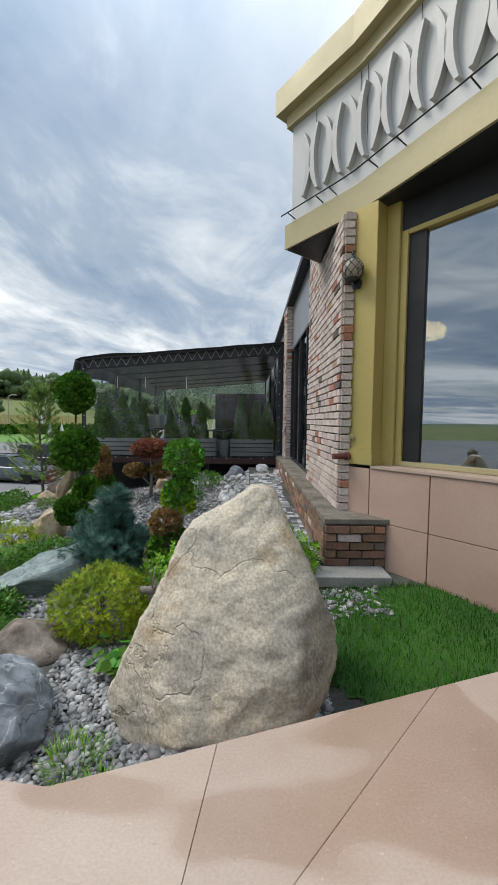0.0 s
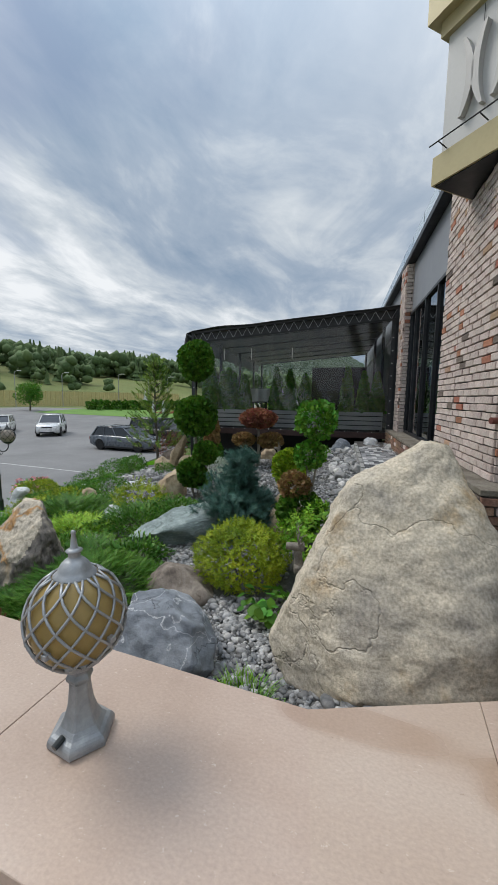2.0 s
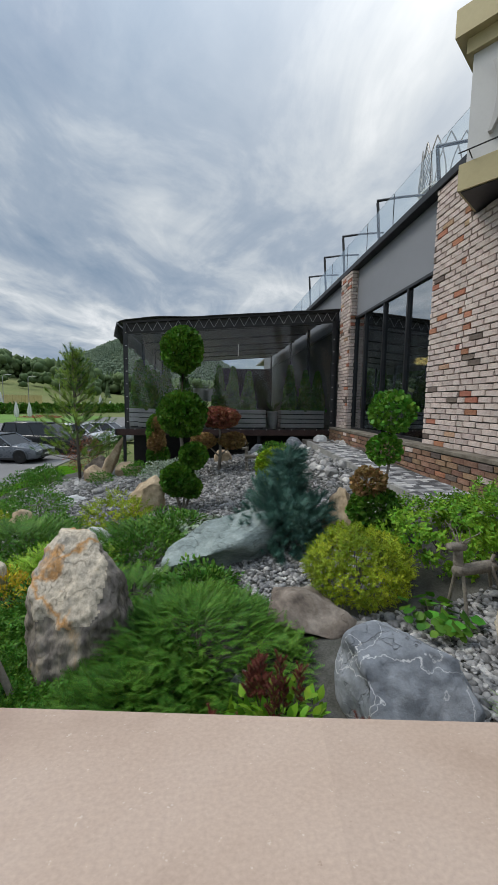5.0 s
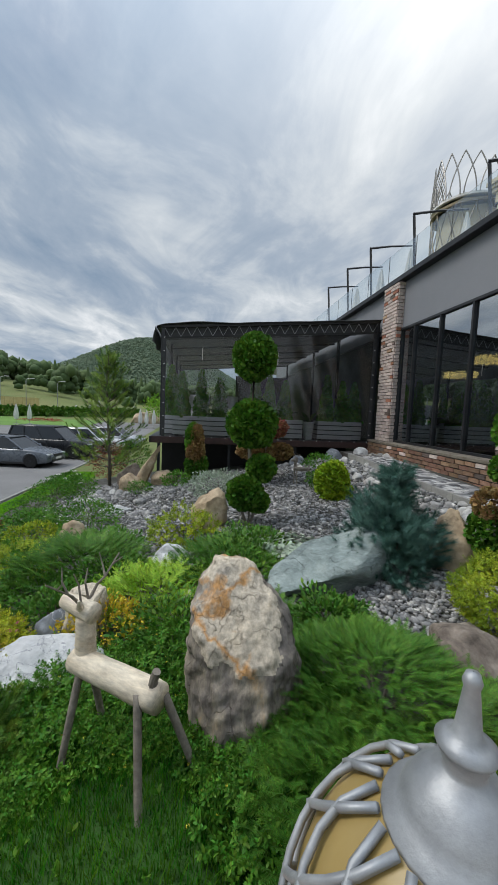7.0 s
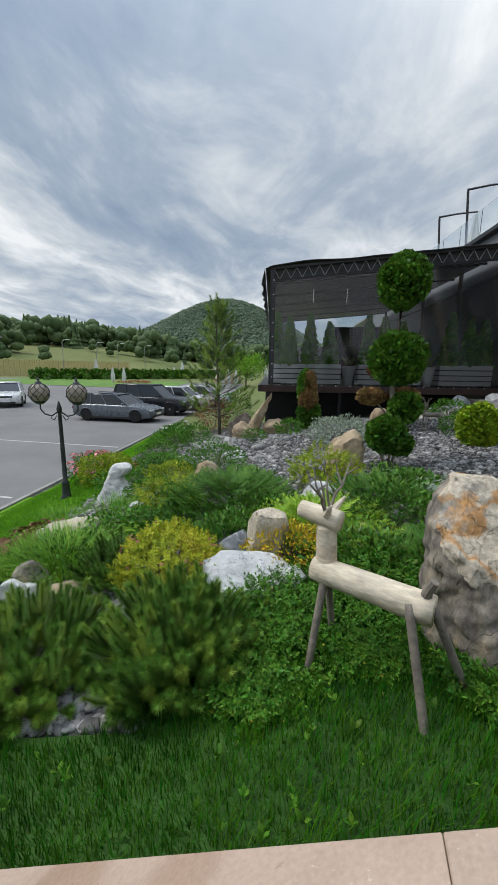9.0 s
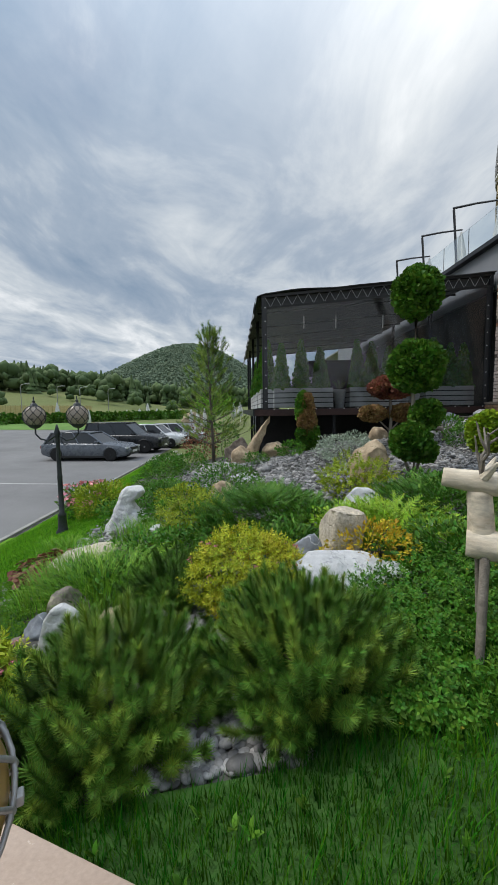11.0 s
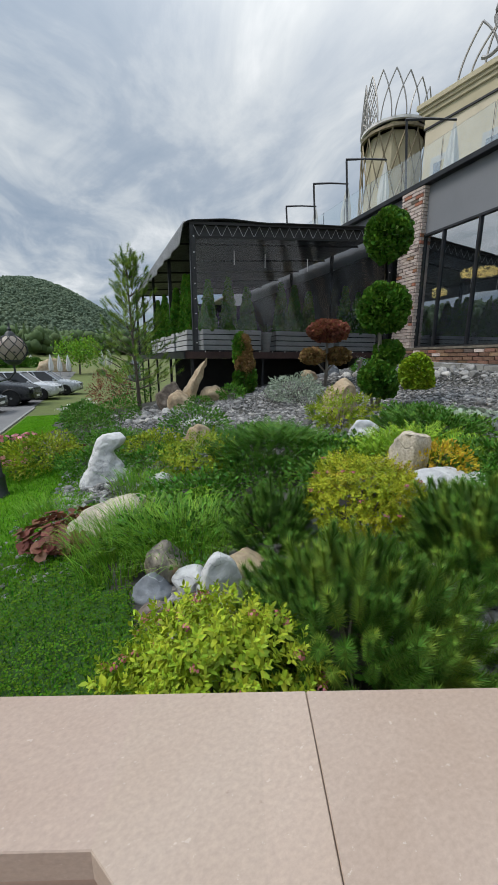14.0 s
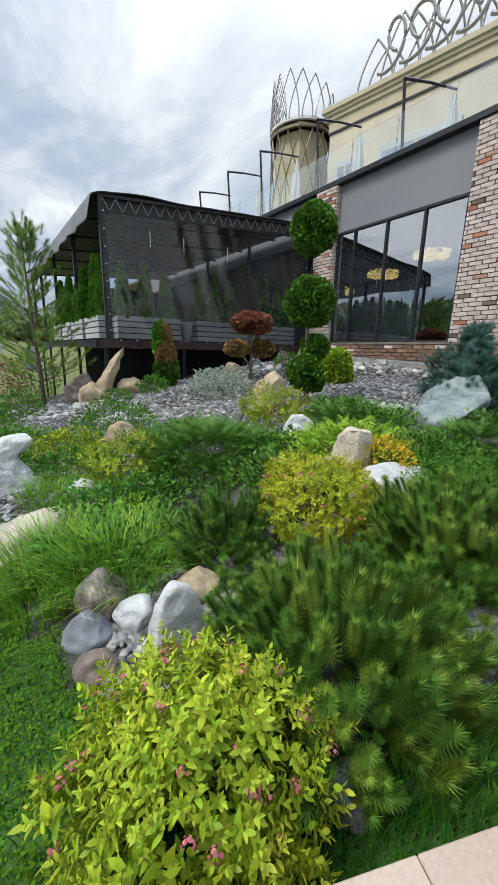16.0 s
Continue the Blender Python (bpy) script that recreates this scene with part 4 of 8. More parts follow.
def planter(x0, x1, y, depth=0.42, turned=False):
    ln = x1 - x0
    at = Matrix.Translation(((x0 + x1) / 2, y, DZ)) if not turned else Matrix.Translation((y + side_x((x0 + x1) / 2) + 4.85, (x0 + x1) / 2, DZ)) @ Matrix.Rotation(math.pi / 2 + math.atan(FLARE), 4, "Z")
    pl = thing("planter", "long grey slatted timber planter box on the deck", "planter", "slatted planters round the deck", at)
    part("box", boxed((0, 0, 0.27), (ln - 0.05, depth - 0.05, 0.46)), M_BLACK, pl)
    for k in range(4):
        for sgn in (-1, 1):
            part("slat", boxed((0, sgn * depth / 2, 0.095 + k * 0.13), (ln, 0.022, 0.105), 0.003), M_GREYSLAT, pl)
        for sgn in (-1, 1):
            part("end_slat", boxed((sgn * (ln / 2 - 0.013), 0, 0.095 + k * 0.13), (0.022, depth - 0.03, 0.105), 0.003), M_GREYSLAT, pl)
    for sgn in (-1, 1):
        part("foot", boxed((sgn * (ln / 2 - 0.1), 0, 0.02), (0.08, depth - 0.1, 0.04)), M_BLACK, pl)


for x0, x1 in ((-4.52, -2.98), (-2.55, -0.98), (-0.55, 0.72)):
    planter(x0, x1, DY + 0.42)
for y0, y1 in ((11.15, 12.45), (12.75, 14.1), (14.3, 15.6), (15.8, 17.1)):
    planter(y0, y1, -4.62, turned=True)


def flower_pot(x, y, seed):
    pot = thing("flower_pot", "tall pale grey ribbed pot with thin leaves on the deck", "pot", "pots between the planters", (x, y, DZ))
    bm = bmesh.new()
    lathe(bm, [(0.11, 0), (0.135, 0.2), (0.165, 0.46), (0.175, 0.47), (0.17, 0.5), (0.15, 0.5), (0.145, 0.44), (0.0, 0.43)], 18)
    part("vessel", bm, M_GREYSLAT, pot, smooth=True)
    bm = bmesh.new()
    rr = random.Random(seed)
    for k in range(16):
        a, ln = rr.random() * 6.28, rr.uniform(0.2, 0.42)
        d = Vector((math.cos(a), math.sin(a), 0))
        w = Vector((-d.y, d.x, 0)) * 0.012
        p0, p1, p2 = Vector((0, 0, 0.43)), d * ln * 0.25 + Vector((0, 0, 0.43 + ln * 0.7)), d * ln * 0.6 + Vector((0, 0, 0.43 + ln * 0.9))
        vs = [bm.verts.new(p) for p in (p0 - w, p0 + w, p1 + w, p2, p1 - w)]
        bm.faces.new(vs)
    part("leafage", bm, M_POTLEAF, pot)


M_POTLEAF = mat("pot_leaf", [(0.05, 0.1, 0.03), (0.09, 0.15, 0.05)], rough=0.6, scale=8, translucent=0.25)
flower_pot(-2.76, DY + 0.40, 1)
flower_pot(-0.76, DY + 0.40, 2)


def table_set(x, y):
    tb = thing("dining_table", "square dark dining table inside the pavilion", "table", "pavilion tables", (x, y, DZ))
    part("tabletop", boxed((0, 0, 0.74), (0.8, 0.8, 0.03), 0.004), M_DARK, tb)
    part("leg", boxed((0, 0, 0.375), (0.08, 0.08, 0.70)), M_DARK, tb)
    part("foot", boxed((0, 0, 0.012), (0.5, 0.5, 0.024)), M_DARK, tb)


for x_, y_ in ((-3.4, 12.4), (-1.2, 12.5), (-3.3, 14.6), (-1.0, 14.8)):
    table_set(x_, y_)


def cloth(x0, x1, y, z0, z1):
    gx, gz = np.linspace(x0, x1, 24), np.linspace(z0, z1, 6)
    X, Z = np.meshgrid(gx, gz)
    Y = y + 0.04 * np.sin(X * 16) + 0 * Z
    i_ = np.arange(X.size).reshape(X.shape)
    f_ = np.stack([i_[:-1, :-1], i_[:-1, 1:], i_[1:, 1:], i_[1:, :-1]], -1).reshape(-1, 4)
    ob = mesh_from("curtain", np.stack([X, Y, Z], -1).reshape(-1, 3), f_, M_CANVAS, smooth=True)
    ob.modifiers.new("thick", "SOLIDIFY").thickness = 0.01
    tagged(ob, "white cloth tied across the back of the pavilion", "curtain", "white cloths")


cloth(-4.6, -3.5, 16.5, 1.1, 1.75)
cloth(-3.3, -2.3, 16.5, 1.2, 1.75)
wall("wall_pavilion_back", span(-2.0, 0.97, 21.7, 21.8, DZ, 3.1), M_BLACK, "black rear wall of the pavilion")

# ---- rocks ----
R_CREAM = mat("cream_limestone", [(0.33, 0.30, 0.255), (0.47, 0.42, 0.335), (0.56, 0.49, 0.375), (0.40, 0.27, 0.13)], rough=0.9, scale=2.4, detail=14, bump=0.8, bscale=44, fine=0.38, crack=0.10, crackscale=1.25, pos=[0.34, 0.45, 0.57, 0.70])
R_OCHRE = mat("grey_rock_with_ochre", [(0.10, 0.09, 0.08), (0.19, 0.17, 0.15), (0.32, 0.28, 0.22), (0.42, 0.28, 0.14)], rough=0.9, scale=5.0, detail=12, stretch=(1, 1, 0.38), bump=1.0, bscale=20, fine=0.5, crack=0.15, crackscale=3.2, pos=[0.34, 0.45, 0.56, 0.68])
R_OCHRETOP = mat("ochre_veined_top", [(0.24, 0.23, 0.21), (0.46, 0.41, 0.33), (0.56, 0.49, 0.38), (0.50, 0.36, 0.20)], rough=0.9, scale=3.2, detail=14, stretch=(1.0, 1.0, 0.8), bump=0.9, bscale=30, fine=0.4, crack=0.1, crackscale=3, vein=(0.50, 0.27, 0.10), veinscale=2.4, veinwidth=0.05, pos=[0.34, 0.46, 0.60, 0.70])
R_BLUE = mat("blue_grey_rock", [(0.13, 0.145, 0.165), (0.20, 0.22, 0.245), (0.28, 0.30, 0.325)], rough=0.85, scale=3.2, bump=0.7, bscale=16, fine=0.2, vein=(0.52, 0.53, 0.54), veinscale=3.0, veinwidth=0.012, crack=0.15, crackscale=2.2)
R_GREEN = mat("green_slate", [(0.15, 0.19, 0.185), (0.235, 0.285, 0.275), (0.31, 0.36, 0.345)], rough=0.8, scale=3.5, stretch=(1, 1, 2.6), bump=0.9, bscale=16, fine=0.22, crack=0.15, crackscale=2.2)
R_BROWN = mat("brown_rock", [(0.10, 0.08, 0.065), (0.2, 0.165, 0.135), (0.30, 0.26, 0.22)], rough=0.9, scale=4, bump=0.8, bscale=18, fine=0.25, crack=0.15, crackscale=2.2)
R_TAN = mat("tan_sandstone", [(0.30, 0.22, 0.14), (0.46, 0.36, 0.24), (0.55, 0.46, 0.33)], rough=0.9, scale=3, bump=0.8, bscale=16, fine=0.2, crack=0.15, crackscale=2.2)
R_WHITE = mat("white_marble", [(0.42, 0.43, 0.44), (0.58, 0.59, 0.59), (0.68, 0.68, 0.67)], rough=0.75, scale=3, bump=0.6, bscale=16, fine=0.12, vein=(0.30, 0.31, 0.33), veinscale=4, veinwidth=0.02)


def fract(v, seed, f=1.0, octs=5):
    s, a = 0.0, 1.0
    for _ in range(octs):
        s += a * noise.noise(v * f + Vector((seed * 3.7, seed * 1.3, seed * 5.1)))
        a *= 0.52
        f *= 2.05
    return s


def roughen(bm, seed, amount, f, ledge=0.35):
    bm.normal_update()
    moves = []
    for v in bm.verts:
        n = v.normal
        d = fract(v.co, seed, f) * amount
        # ledges: steps along a tilted bedding
        d += amount * ledge * (abs(math.sin((v.co.z * 1.7 + v.co.x * 0.6 + seed) * f * 2.3)) - 0.5)
        moves.append(v.co + n * d)
    for v, c in zip(bm.verts, moves):
        v.co = c


def rock_bm(size, seed, cuts=7, sub=5, rough=0.05, top=None):
    """A boulder: a ball hewn by planes, scaled, then roughened. top: (normal, distance) of one more clean cut."""
    rr = random.Random(seed)
    bm = bmesh.new()
    bmesh.ops.create_icosphere(bm, subdivisions=sub, radius=1.0)
    planes = []
    for _ in range(cuts):
        n = Vector((rr.gauss(0, 1), rr.gauss(0, 1), rr.gauss(0.25, 0.8))).normalized()
        planes.append((n, rr.uniform(0.60, 0.88)))
    if top:
        planes += top
    for v in bm.verts:
        for n, d in planes:
            n = Vector(n).normalized()
            k = v.co.dot(n) - d
            if k > 0:
                v.co -= n * k * 0.97
    S = Vector(size)
    for v in bm.verts:
        v.co = Vector((v.co.x * S.x, v.co.y * S.y, v.co.z * S.z))
    roughen(bm, seed, rough * (S.x + S.y + S.z) / 3 * 1.6, 1.3 / max(0.12, (S.x + S.y + S.z) / 3))
    return bm


def boulder(x, y, w, d, h, seed, material, label, top=None, rz=0.0, tilt=(0, 0), cuts=7, sink=0.3, sub=4, rough=0.075, name="boulder", group=""):
    """A rock w wide, d deep, standing h out of the ground at (x, y)."""
    bm = rock_bm((w / 2, d / 2, h * (1 + sink) / 2 * 1.1), seed, cuts, sub, rough, top)
    bm.transform(Matrix.Rotation(radians(rz), 4, "Z") @ Matrix.Rotation(radians(tilt[0]), 4, "X") @ Matrix.Rotation(radians(tilt[1]), 4, "Y"))
    zmax = max(v.co.z for v in bm.verts)
    z0 = float(ground_z(x, y))
    ob = link(name, bm, material, smooth=True)
    ob.location = (x, y, z0 + h - zmax)
    return tagged(ob, label, "rock", group)


def lofted_rock(x, y, z0, levels, seed, material, label, n=40, rough=0.05, facets=0, splits=()):
    """A rock from rounded sections (height, x left, x right, y front, y back), roughened."""
    bm = bmesh.new()
    rings = []
    steps = 84
    zs = [lv[0] for lv in levels]
    for i in range(steps + 1):
        z = zs[0] + (zs[-1] - zs[0]) * i / steps
        sec = [float(np.interp(z, zs, [lv[q] for lv in levels])) for q in range(1, 5)]
        cx_, cy_, rx, ry = (sec[0] + sec[1]) / 2, (sec[2] + sec[3]) / 2, (sec[1] - sec[0]) / 2, (sec[3] - sec[2]) / 2
        ring = []
        for k in range(n * 3):
            a = 2 * math.pi * k / (n * 3)
            ca, sa = math.cos(a), math.sin(a)
            q = (abs(ca) ** 2.8 + abs(sa) ** 2.8) ** (-1 / 2.8)
            ring.append(bm.verts.new((cx_ + rx * ca * q, cy_ + ry * sa * q, z)))
        rings.append(ring)
    for a_, b_ in zip(rings, rings[1:]):
        for k in range(n * 3):
            bm.faces.new((a_[k], a_[(k + 1) % (n * 3)], b_[(k + 1) % (n * 3)], b_[k]))
    bm.faces.new(rings[-1])
    bm.faces.new(rings[0][::-1])
    bmesh.ops.smooth_vert(bm, verts=bm.verts[:], factor=0.5, use_axis_x=True, use_axis_y=True, use_axis_z=True)
    # flat split faces
    rr = random.Random(seed)
    cen = sum((v.co for v in bm.verts), Vector()) / len(bm.verts)
    for _ in range(facets):
        nrm = Vector((rr.gauss(0, 1), rr.gauss(-0.35, 1), rr.gauss(0.1, 0.55))).normalized()
        reach = max((v.co - cen).dot(nrm) for v in bm.verts) * rr.uniform(0.80, 0.94)
        for v in bm.verts:
            k = (v.co - cen).dot(nrm) - reach
            if k > 0:
                v.co -= nrm * k * 0.92
    for nrm, pt in splits:
        nrm = Vector(nrm).normalized()
        for v in bm.verts:
            k = (v.co - Vector(pt)).dot(nrm)
            if k > 0:
                v.co -= nrm * k * 0.985
    roughen(bm, seed, rough * 0.32, 2.6, 0.1)
    roughen(bm, seed + 9, rough * 0.15, 7.0, 0.1)
    roughen(bm, seed + 5, rough * 0.13, 19.0, 0.1)
    ob = link("boulder", bm, material, smooth=True)
    ob.location = (x, y, z0)
    return tagged(ob, label, "rock")


# the great cream boulder by the parapet
lofted_rock(-0.16, 2.22, -0.36, [
    (0.0, -0.60, 0.58, -0.38, 0.36), (0.17, -0.69, 0.70, -0.42, 0.38), (0.49, -0.57, 0.76, -0.36, 0.42), (0.75, -0.46, 0.63, -0.22, 0.44),
    (1.0, -0.375, 0.51, -0.06, 0.43), (1.13, -0.325, 0.455, 0.02, 0.42), (1.20, -0.16, 0.43, 0.10, 0.40), (1.32, 0.06, 0.39, 0.18, 0.38), (1.41, 0.19, 0.34, 0.24, 0.35)],
    11, R_CREAM, "huge cream and grey boulder with a rough split face", rough=0.07, facets=4, splits=[((-0.22, -0.86, 0.45), (-0.05, -0.20, 0.63)), ((0.80, -0.58, 0.15), (0.56, -0.14, 0.55))])
# tall grey rock with an ochre-veined sloping top
tall = lofted_rock(-3.42, 2.90, -1.0, [
    (0.0, -0.24, 0.36, -0.34, 0.26), (0.40, -0.29, 0.38, -0.36, 0.28), (0.72, -0.31, 0.34, -0.32, 0.28), (0.86, -0.31, 0.31, -0.26, 0.30),
    (1.02, -0.30, 0.26, -0.10, 0.30), (1.16, -0.22, 0.14, 0.06, 0.29), (1.25, -0.15, 0.03, 0.16, 0.26)],
    23, R_OCHRE, "tall grey standing rock with a tan and orange veined top", rough=0.10, facets=4, splits=[((-0.12, -0.72, 0.68), (0.0, -0.20, 0.90)), ((-0.80, -0.58, 0.05), (-0.22, -0.18, 0.6)), ((0.5, -0.85, 0.0), (0.15, -0.28, 0.6))])
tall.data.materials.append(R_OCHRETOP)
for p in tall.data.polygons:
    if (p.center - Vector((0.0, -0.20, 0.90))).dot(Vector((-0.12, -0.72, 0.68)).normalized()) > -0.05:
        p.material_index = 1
boulder(-1.52, 2.12, 0.80, 0.62, 0.42, 5, R_BLUE, "blue-grey boulder with thin white veins", top=[((-0.2, -0.75, 0.6), 0.55), ((0.5, 0.2, 0.8), 0.6)], rz=10, sub=5)
boulder(-2.36, 4.36, 1.42, 0.85, 0.52, 8, R_GREEN, "long leaning slab of green-grey slate", top=[((-0.35, -0.2, 0.9), 0.42)], rz=22, tilt=(-6, -14), sub=5)
boulder(-1.85, 3.0, 0.80, 0.55, 0.24, 12, R_BROWN, "low brown rock half sunk in gravel", rz=-10)
boulder(-1.05, 4.28, 0.50, 0.40, 0.60, 14, R_TAN, "upright tan rock beside the blue pine", top=[((0.6, -0.3, 0.6), 0.5), ((-0.7, -0.2, 0.6), 0.55)])
boulder(-3.54, 6.45, 0.58, 0.48, 0.60, 16, R_TAN, "cream and tan block under the topiary", top=[((-0.4, -0.2, 0.9), 0.62), ((0.1, -1, 0.1), 0.6)])
boulder(-4.98, 9.95, 0.42, 0.55, 1.05, 18, R_TAN, "sharp leaning tan stone blade", top=[((-0.75, 0, 0.55), 0.3), ((0.85, 0, 0.1), 0.42)], tilt=(0, 22))
boulder(-5.35, 9.75, 0.6, 0.5, 0.42, 19, R_TAN, "tan block stone before the pavilion")
boulder(-4.55, 9.78, 0.7, 0.5, 0.36, 20, R_TAN, "rounded tan stone before the pavilion")
boulder(-5.5, 10.3, 0.6, 0.5, 0.62, 21, R_BROWN, "brown stone under the deck edge")
gull = lofted_rock(-6.95, 6.28, -1.42, [
    (0.0, -0.34, 0.28, -0.22, 0.22), (0.18, -0.35, 0.31, -0.24, 0.2), (0.34, -0.27, 0.27, -0.2, 0.17), (0.48, -0.20, 0.13, -0.16, 0.13), (0.60, -0.15, 0.08, -0.13, 0.1),
    (0.69, -0.12, 0.20, -0.12, 0.1), (0.76, -0.07, 0.24, -0.1, 0.08), (0.80, -0.02, 0.16, -0.06, 0.04)],
    31, R_WHITE, "white marble stone hooked at its top", rough=0.06, facets=3)
boulder(-6.90, 4.88, 0.85, 0.5, 0.2, 33, R_CREAM, "flat pale stone among grasses", rz=25)
boulder(-6.66, 3.80, 0.32, 0.28, 0.24, 35, R_OCHRE, "small brown mottled stone")
boulder(-6.46, 3.34, 0.28, 0.24, 0.34, 36, R_WHITE, "upright white stone on the gravel", top=[((0.2, -0.8, 0.3), 0.5)])
boulder(-6.55, 3.60, 0.24, 0.2, 0.15, 37, R_WHITE, "small white rounded stone")
boulder(-6.76, 3.66, 0.24, 0.2, 0.13, 38, R_BLUE, "small grey stone on the gravel")
boulder(-6.77, 3.42, 0.2, 0.18, 0.10, 39, R_BROWN, "small brown stone by the lawn")
boulder(-6.22, 3.60, 0.28, 0.22, 0.16, 40, R_TAN, "small tan pink stone")
boulder(-4.61, 3.92, 0.40, 0.34, 0.46, 41, R_CREAM, "tan-grey upright block among shrubs", top=[((0, -1, 0.1), 0.55), ((0.1, 0, 1), 0.6)])
boulder(-4.86, 4.02, 0.34, 0.3, 0.3, 42, R_BLUE, "pale grey stone beside the block")
boulder(-4.74, 3.42, 1.0, 0.5, 0.30, 43, R_WHITE, "long white slab stone lying aslant", top=[((0.1, -0.35, 0.9), 0.4)], rz=14)
boulder(-4.02, 5.30, 0.48, 0.36, 0.24, 44, R_WHITE, "white stone in the junipers")
boulder(-5.68, 6.85, 0.40, 0.34, 0.34, 45, R_TAN, "pale stone beside white daisies")
boulder(-5.32, 8.2, 0.7, 0.3, 0.14, 46, R_WHITE, "flat pale stone on gravel", rz=30)
boulder(-6.30, 2.50, 0.18, 0.16, 0.12, 47, R_BLUE, "dark slate stone by the parapet")
boulder(-5.60, 3.74, 0.36, 0.26, 0.22, 48, R_BLUE, "smooth grey stone behind the dwarf pine")
boulder(-6.38, 5.60, 0.30, 0.22, 0.16, 49, R_WHITE, "small white stone in the grass")
boulder(-3.72, 4.3, 0.3, 0.2, 0.1, 50, R_WHITE, "small pale stone in the ground cover")
boulder(-2.35, 2.42, 0.14, 0.12, 0.14, 51, R_WHITE, "round white stone in the juniper")
boulder(-1.0, 5.2, 0.5, 0.3, 0.2, 52, R_WHITE, "flat pale stone by the gravel slope")
boulder(-2.2, 9.6, 0.5, 0.35, 0.3, 53, R_TAN, "tan stone at the foot of the deck")
boulder(-0.4, 10.0, 0.55, 0.4, 0.34, 54, R_BLUE, "grey stone at the foot of the deck")
boulder(0.35, 9.9, 0.4, 0.35, 0.28, 55, R_WHITE, "pale stone at the foot of the deck")
boulder(-1.3, 10.05, 0.45, 0.35, 0.28, 56, R_BLUE, "grey stone under the deck beam")

# pebbles of the gravel beds
M_PEB = mat("river_pebbles", [(0.11, 0.115, 0.12), (0.22, 0.22, 0.218), (0.38, 0.37, 0.35)], rough=0.65, scale=9, bump=0.15, fine=0.2, island=0.62)
bmp = bmesh.new()
bmesh.ops.create_icosphere(bmp, subdivisions=1, radius=1.0)
PV = np.array([v.co[:] for v in bmp.verts])
PF = np.array([[v.index for v in f.verts] for f in bmp.faces])
bmp.free()
PV *= 1 + rng.uniform(-0.12, 0.12, (len(PV), 1))
# smoother pebble for the near beds
bmp = bmesh.new()
bmesh.ops.create_icosphere(bmp, subdivisions=2, radius=1.0)
PV2 = np.array([v.co[:] for v in bmp.verts])
PF2 = np.array([[v.index for v in f.verts] for f in bmp.faces])
bmp.free()


def pebbles(name, x0, x1, y0, y1, n, size, label, keep=None, tv=PV, tf=PF, spread=0.35, lift=0.35):
    x, y = rng.uniform(x0, x1, n), rng.uniform(y0, y1, n)
    if keep is not None:
        k = keep(x, y)
        x, y = x[k], y[k]
    n = len(x)
    s = size * np.exp(rng.normal(0, spread, n))
    sc = np.stack([s, s * rng.uniform(0.6, 0.95, n), s * rng.uniform(0.38, 0.65, n)], 1)
    z = ground_z(x, y) + sc[:, 2] * lift + rng.uniform(0, 0.012, n)
    nr = np.stack([rng.normal(0, 0.25, n), rng.normal(0, 0.25, n), np.ones(n)], 1)
    v, f = scatter(tv, tf, poses(np.stack([x, y, z], 1), frames_of(nr), sc))
    return tagged(mesh_from(name, v, f, M_PEB, smooth=True), label, "gravel", kind="stuff")


pebbles("pebble_bed", -1.5, 0.5, 1.5, 2.95, 6800, 0.0185, "rounded grey and white river pebbles below the boulder", lambda x, y: (x < 0.25) | (y < 2.6), PV2, PF2)
pebbles("pebble_bed", -3.1, -0.9, 3.3, 4.4, 4200, 0.02, "rounded grey river pebbles round the slate", None)
pebbles("pebble_bed", -6.0, -5.1, 2.42, 3.7, 3400, 0.021, "rounded grey river pebbles between dwarf pines", lambda x, y: (x > -5.85) & (x < -5.16 - 0.1 * np.sin(y * 5)), PV2, PF2)
pebbles("pebble_bed", -7.0, -5.75, 2.6, 4.0, 3600, 0.021, "small pale pebbles round the stones", lambda x, y: (x > -6.72 + 0.06 * np.sin(y * 9)) & (y > 2.95), PV2, PF2)
pebbles("gravel_slope", -5.0, 0.8, 4.4, 10.6, 36000, 0.0185, "grey crushed stone on the slope before the pavilion", lambda x, y: (x < -0.02) & (x > -4.6 - (y - 4.4) * 0.1), spread=0.45)
pebbles("gravel_slope", -7.6, -4.6, 5.0, 11.5, 16000, 0.019, "grey crushed stone among shrubs", lambda x, y: x > -7.7 + 0.1 * (y - 5), spread=0.45)
pebbles("pebble_bed", -7.9, -7.0, 4.2, 6.0, 350, 0.022, "pale pebbles at the lawn edge", None)
pebbles("pebble_bed", 0.2, 1.2, 2.9, 3.6, 700, 0.02, "pale pebbles by the brick plinth", None, PV2, PF2)
# cobbles along the path and below the deck
bmc = rock_bm((1, 1, 1), 77, cuts=9, sub=3, rough=0.05)
CV = np.array([v.co[:] for v in bmc.verts])
CF_ = np.array([[v.index for v in f.verts] for f in bmc.faces])
bmc.free()
nc = 170
cx_ = np.concatenate([rng.uniform(-1.6, 0.75, 90), rng.uniform(-0.55, -0.05, 50), rng.uniform(-6.8, -5.5, 30)])
cy_ = np.concatenate([rng.uniform(8.9, 10.5, 90), rng.uniform(4.6, 8.6, 50), rng.uniform(9.0, 11.0, 30)])
s_ = rng.uniform(0.05, 0.14, nc)
sc_ = np.stack([s_, s_ * rng.uniform(0.6, 0.9, nc), s_ * rng.uniform(0.5, 0.7, nc)], 1)
v_, f_ = scatter(CV, CF_, poses(np.stack([cx_, cy_, ground_z(cx_, cy_) + sc_[:, 2] * 0.5], 1), frames_of(np.stack([rng.normal(0, 0.2, nc), rng.normal(0, 0.2, nc), np.ones(nc)], 1)), sc_))
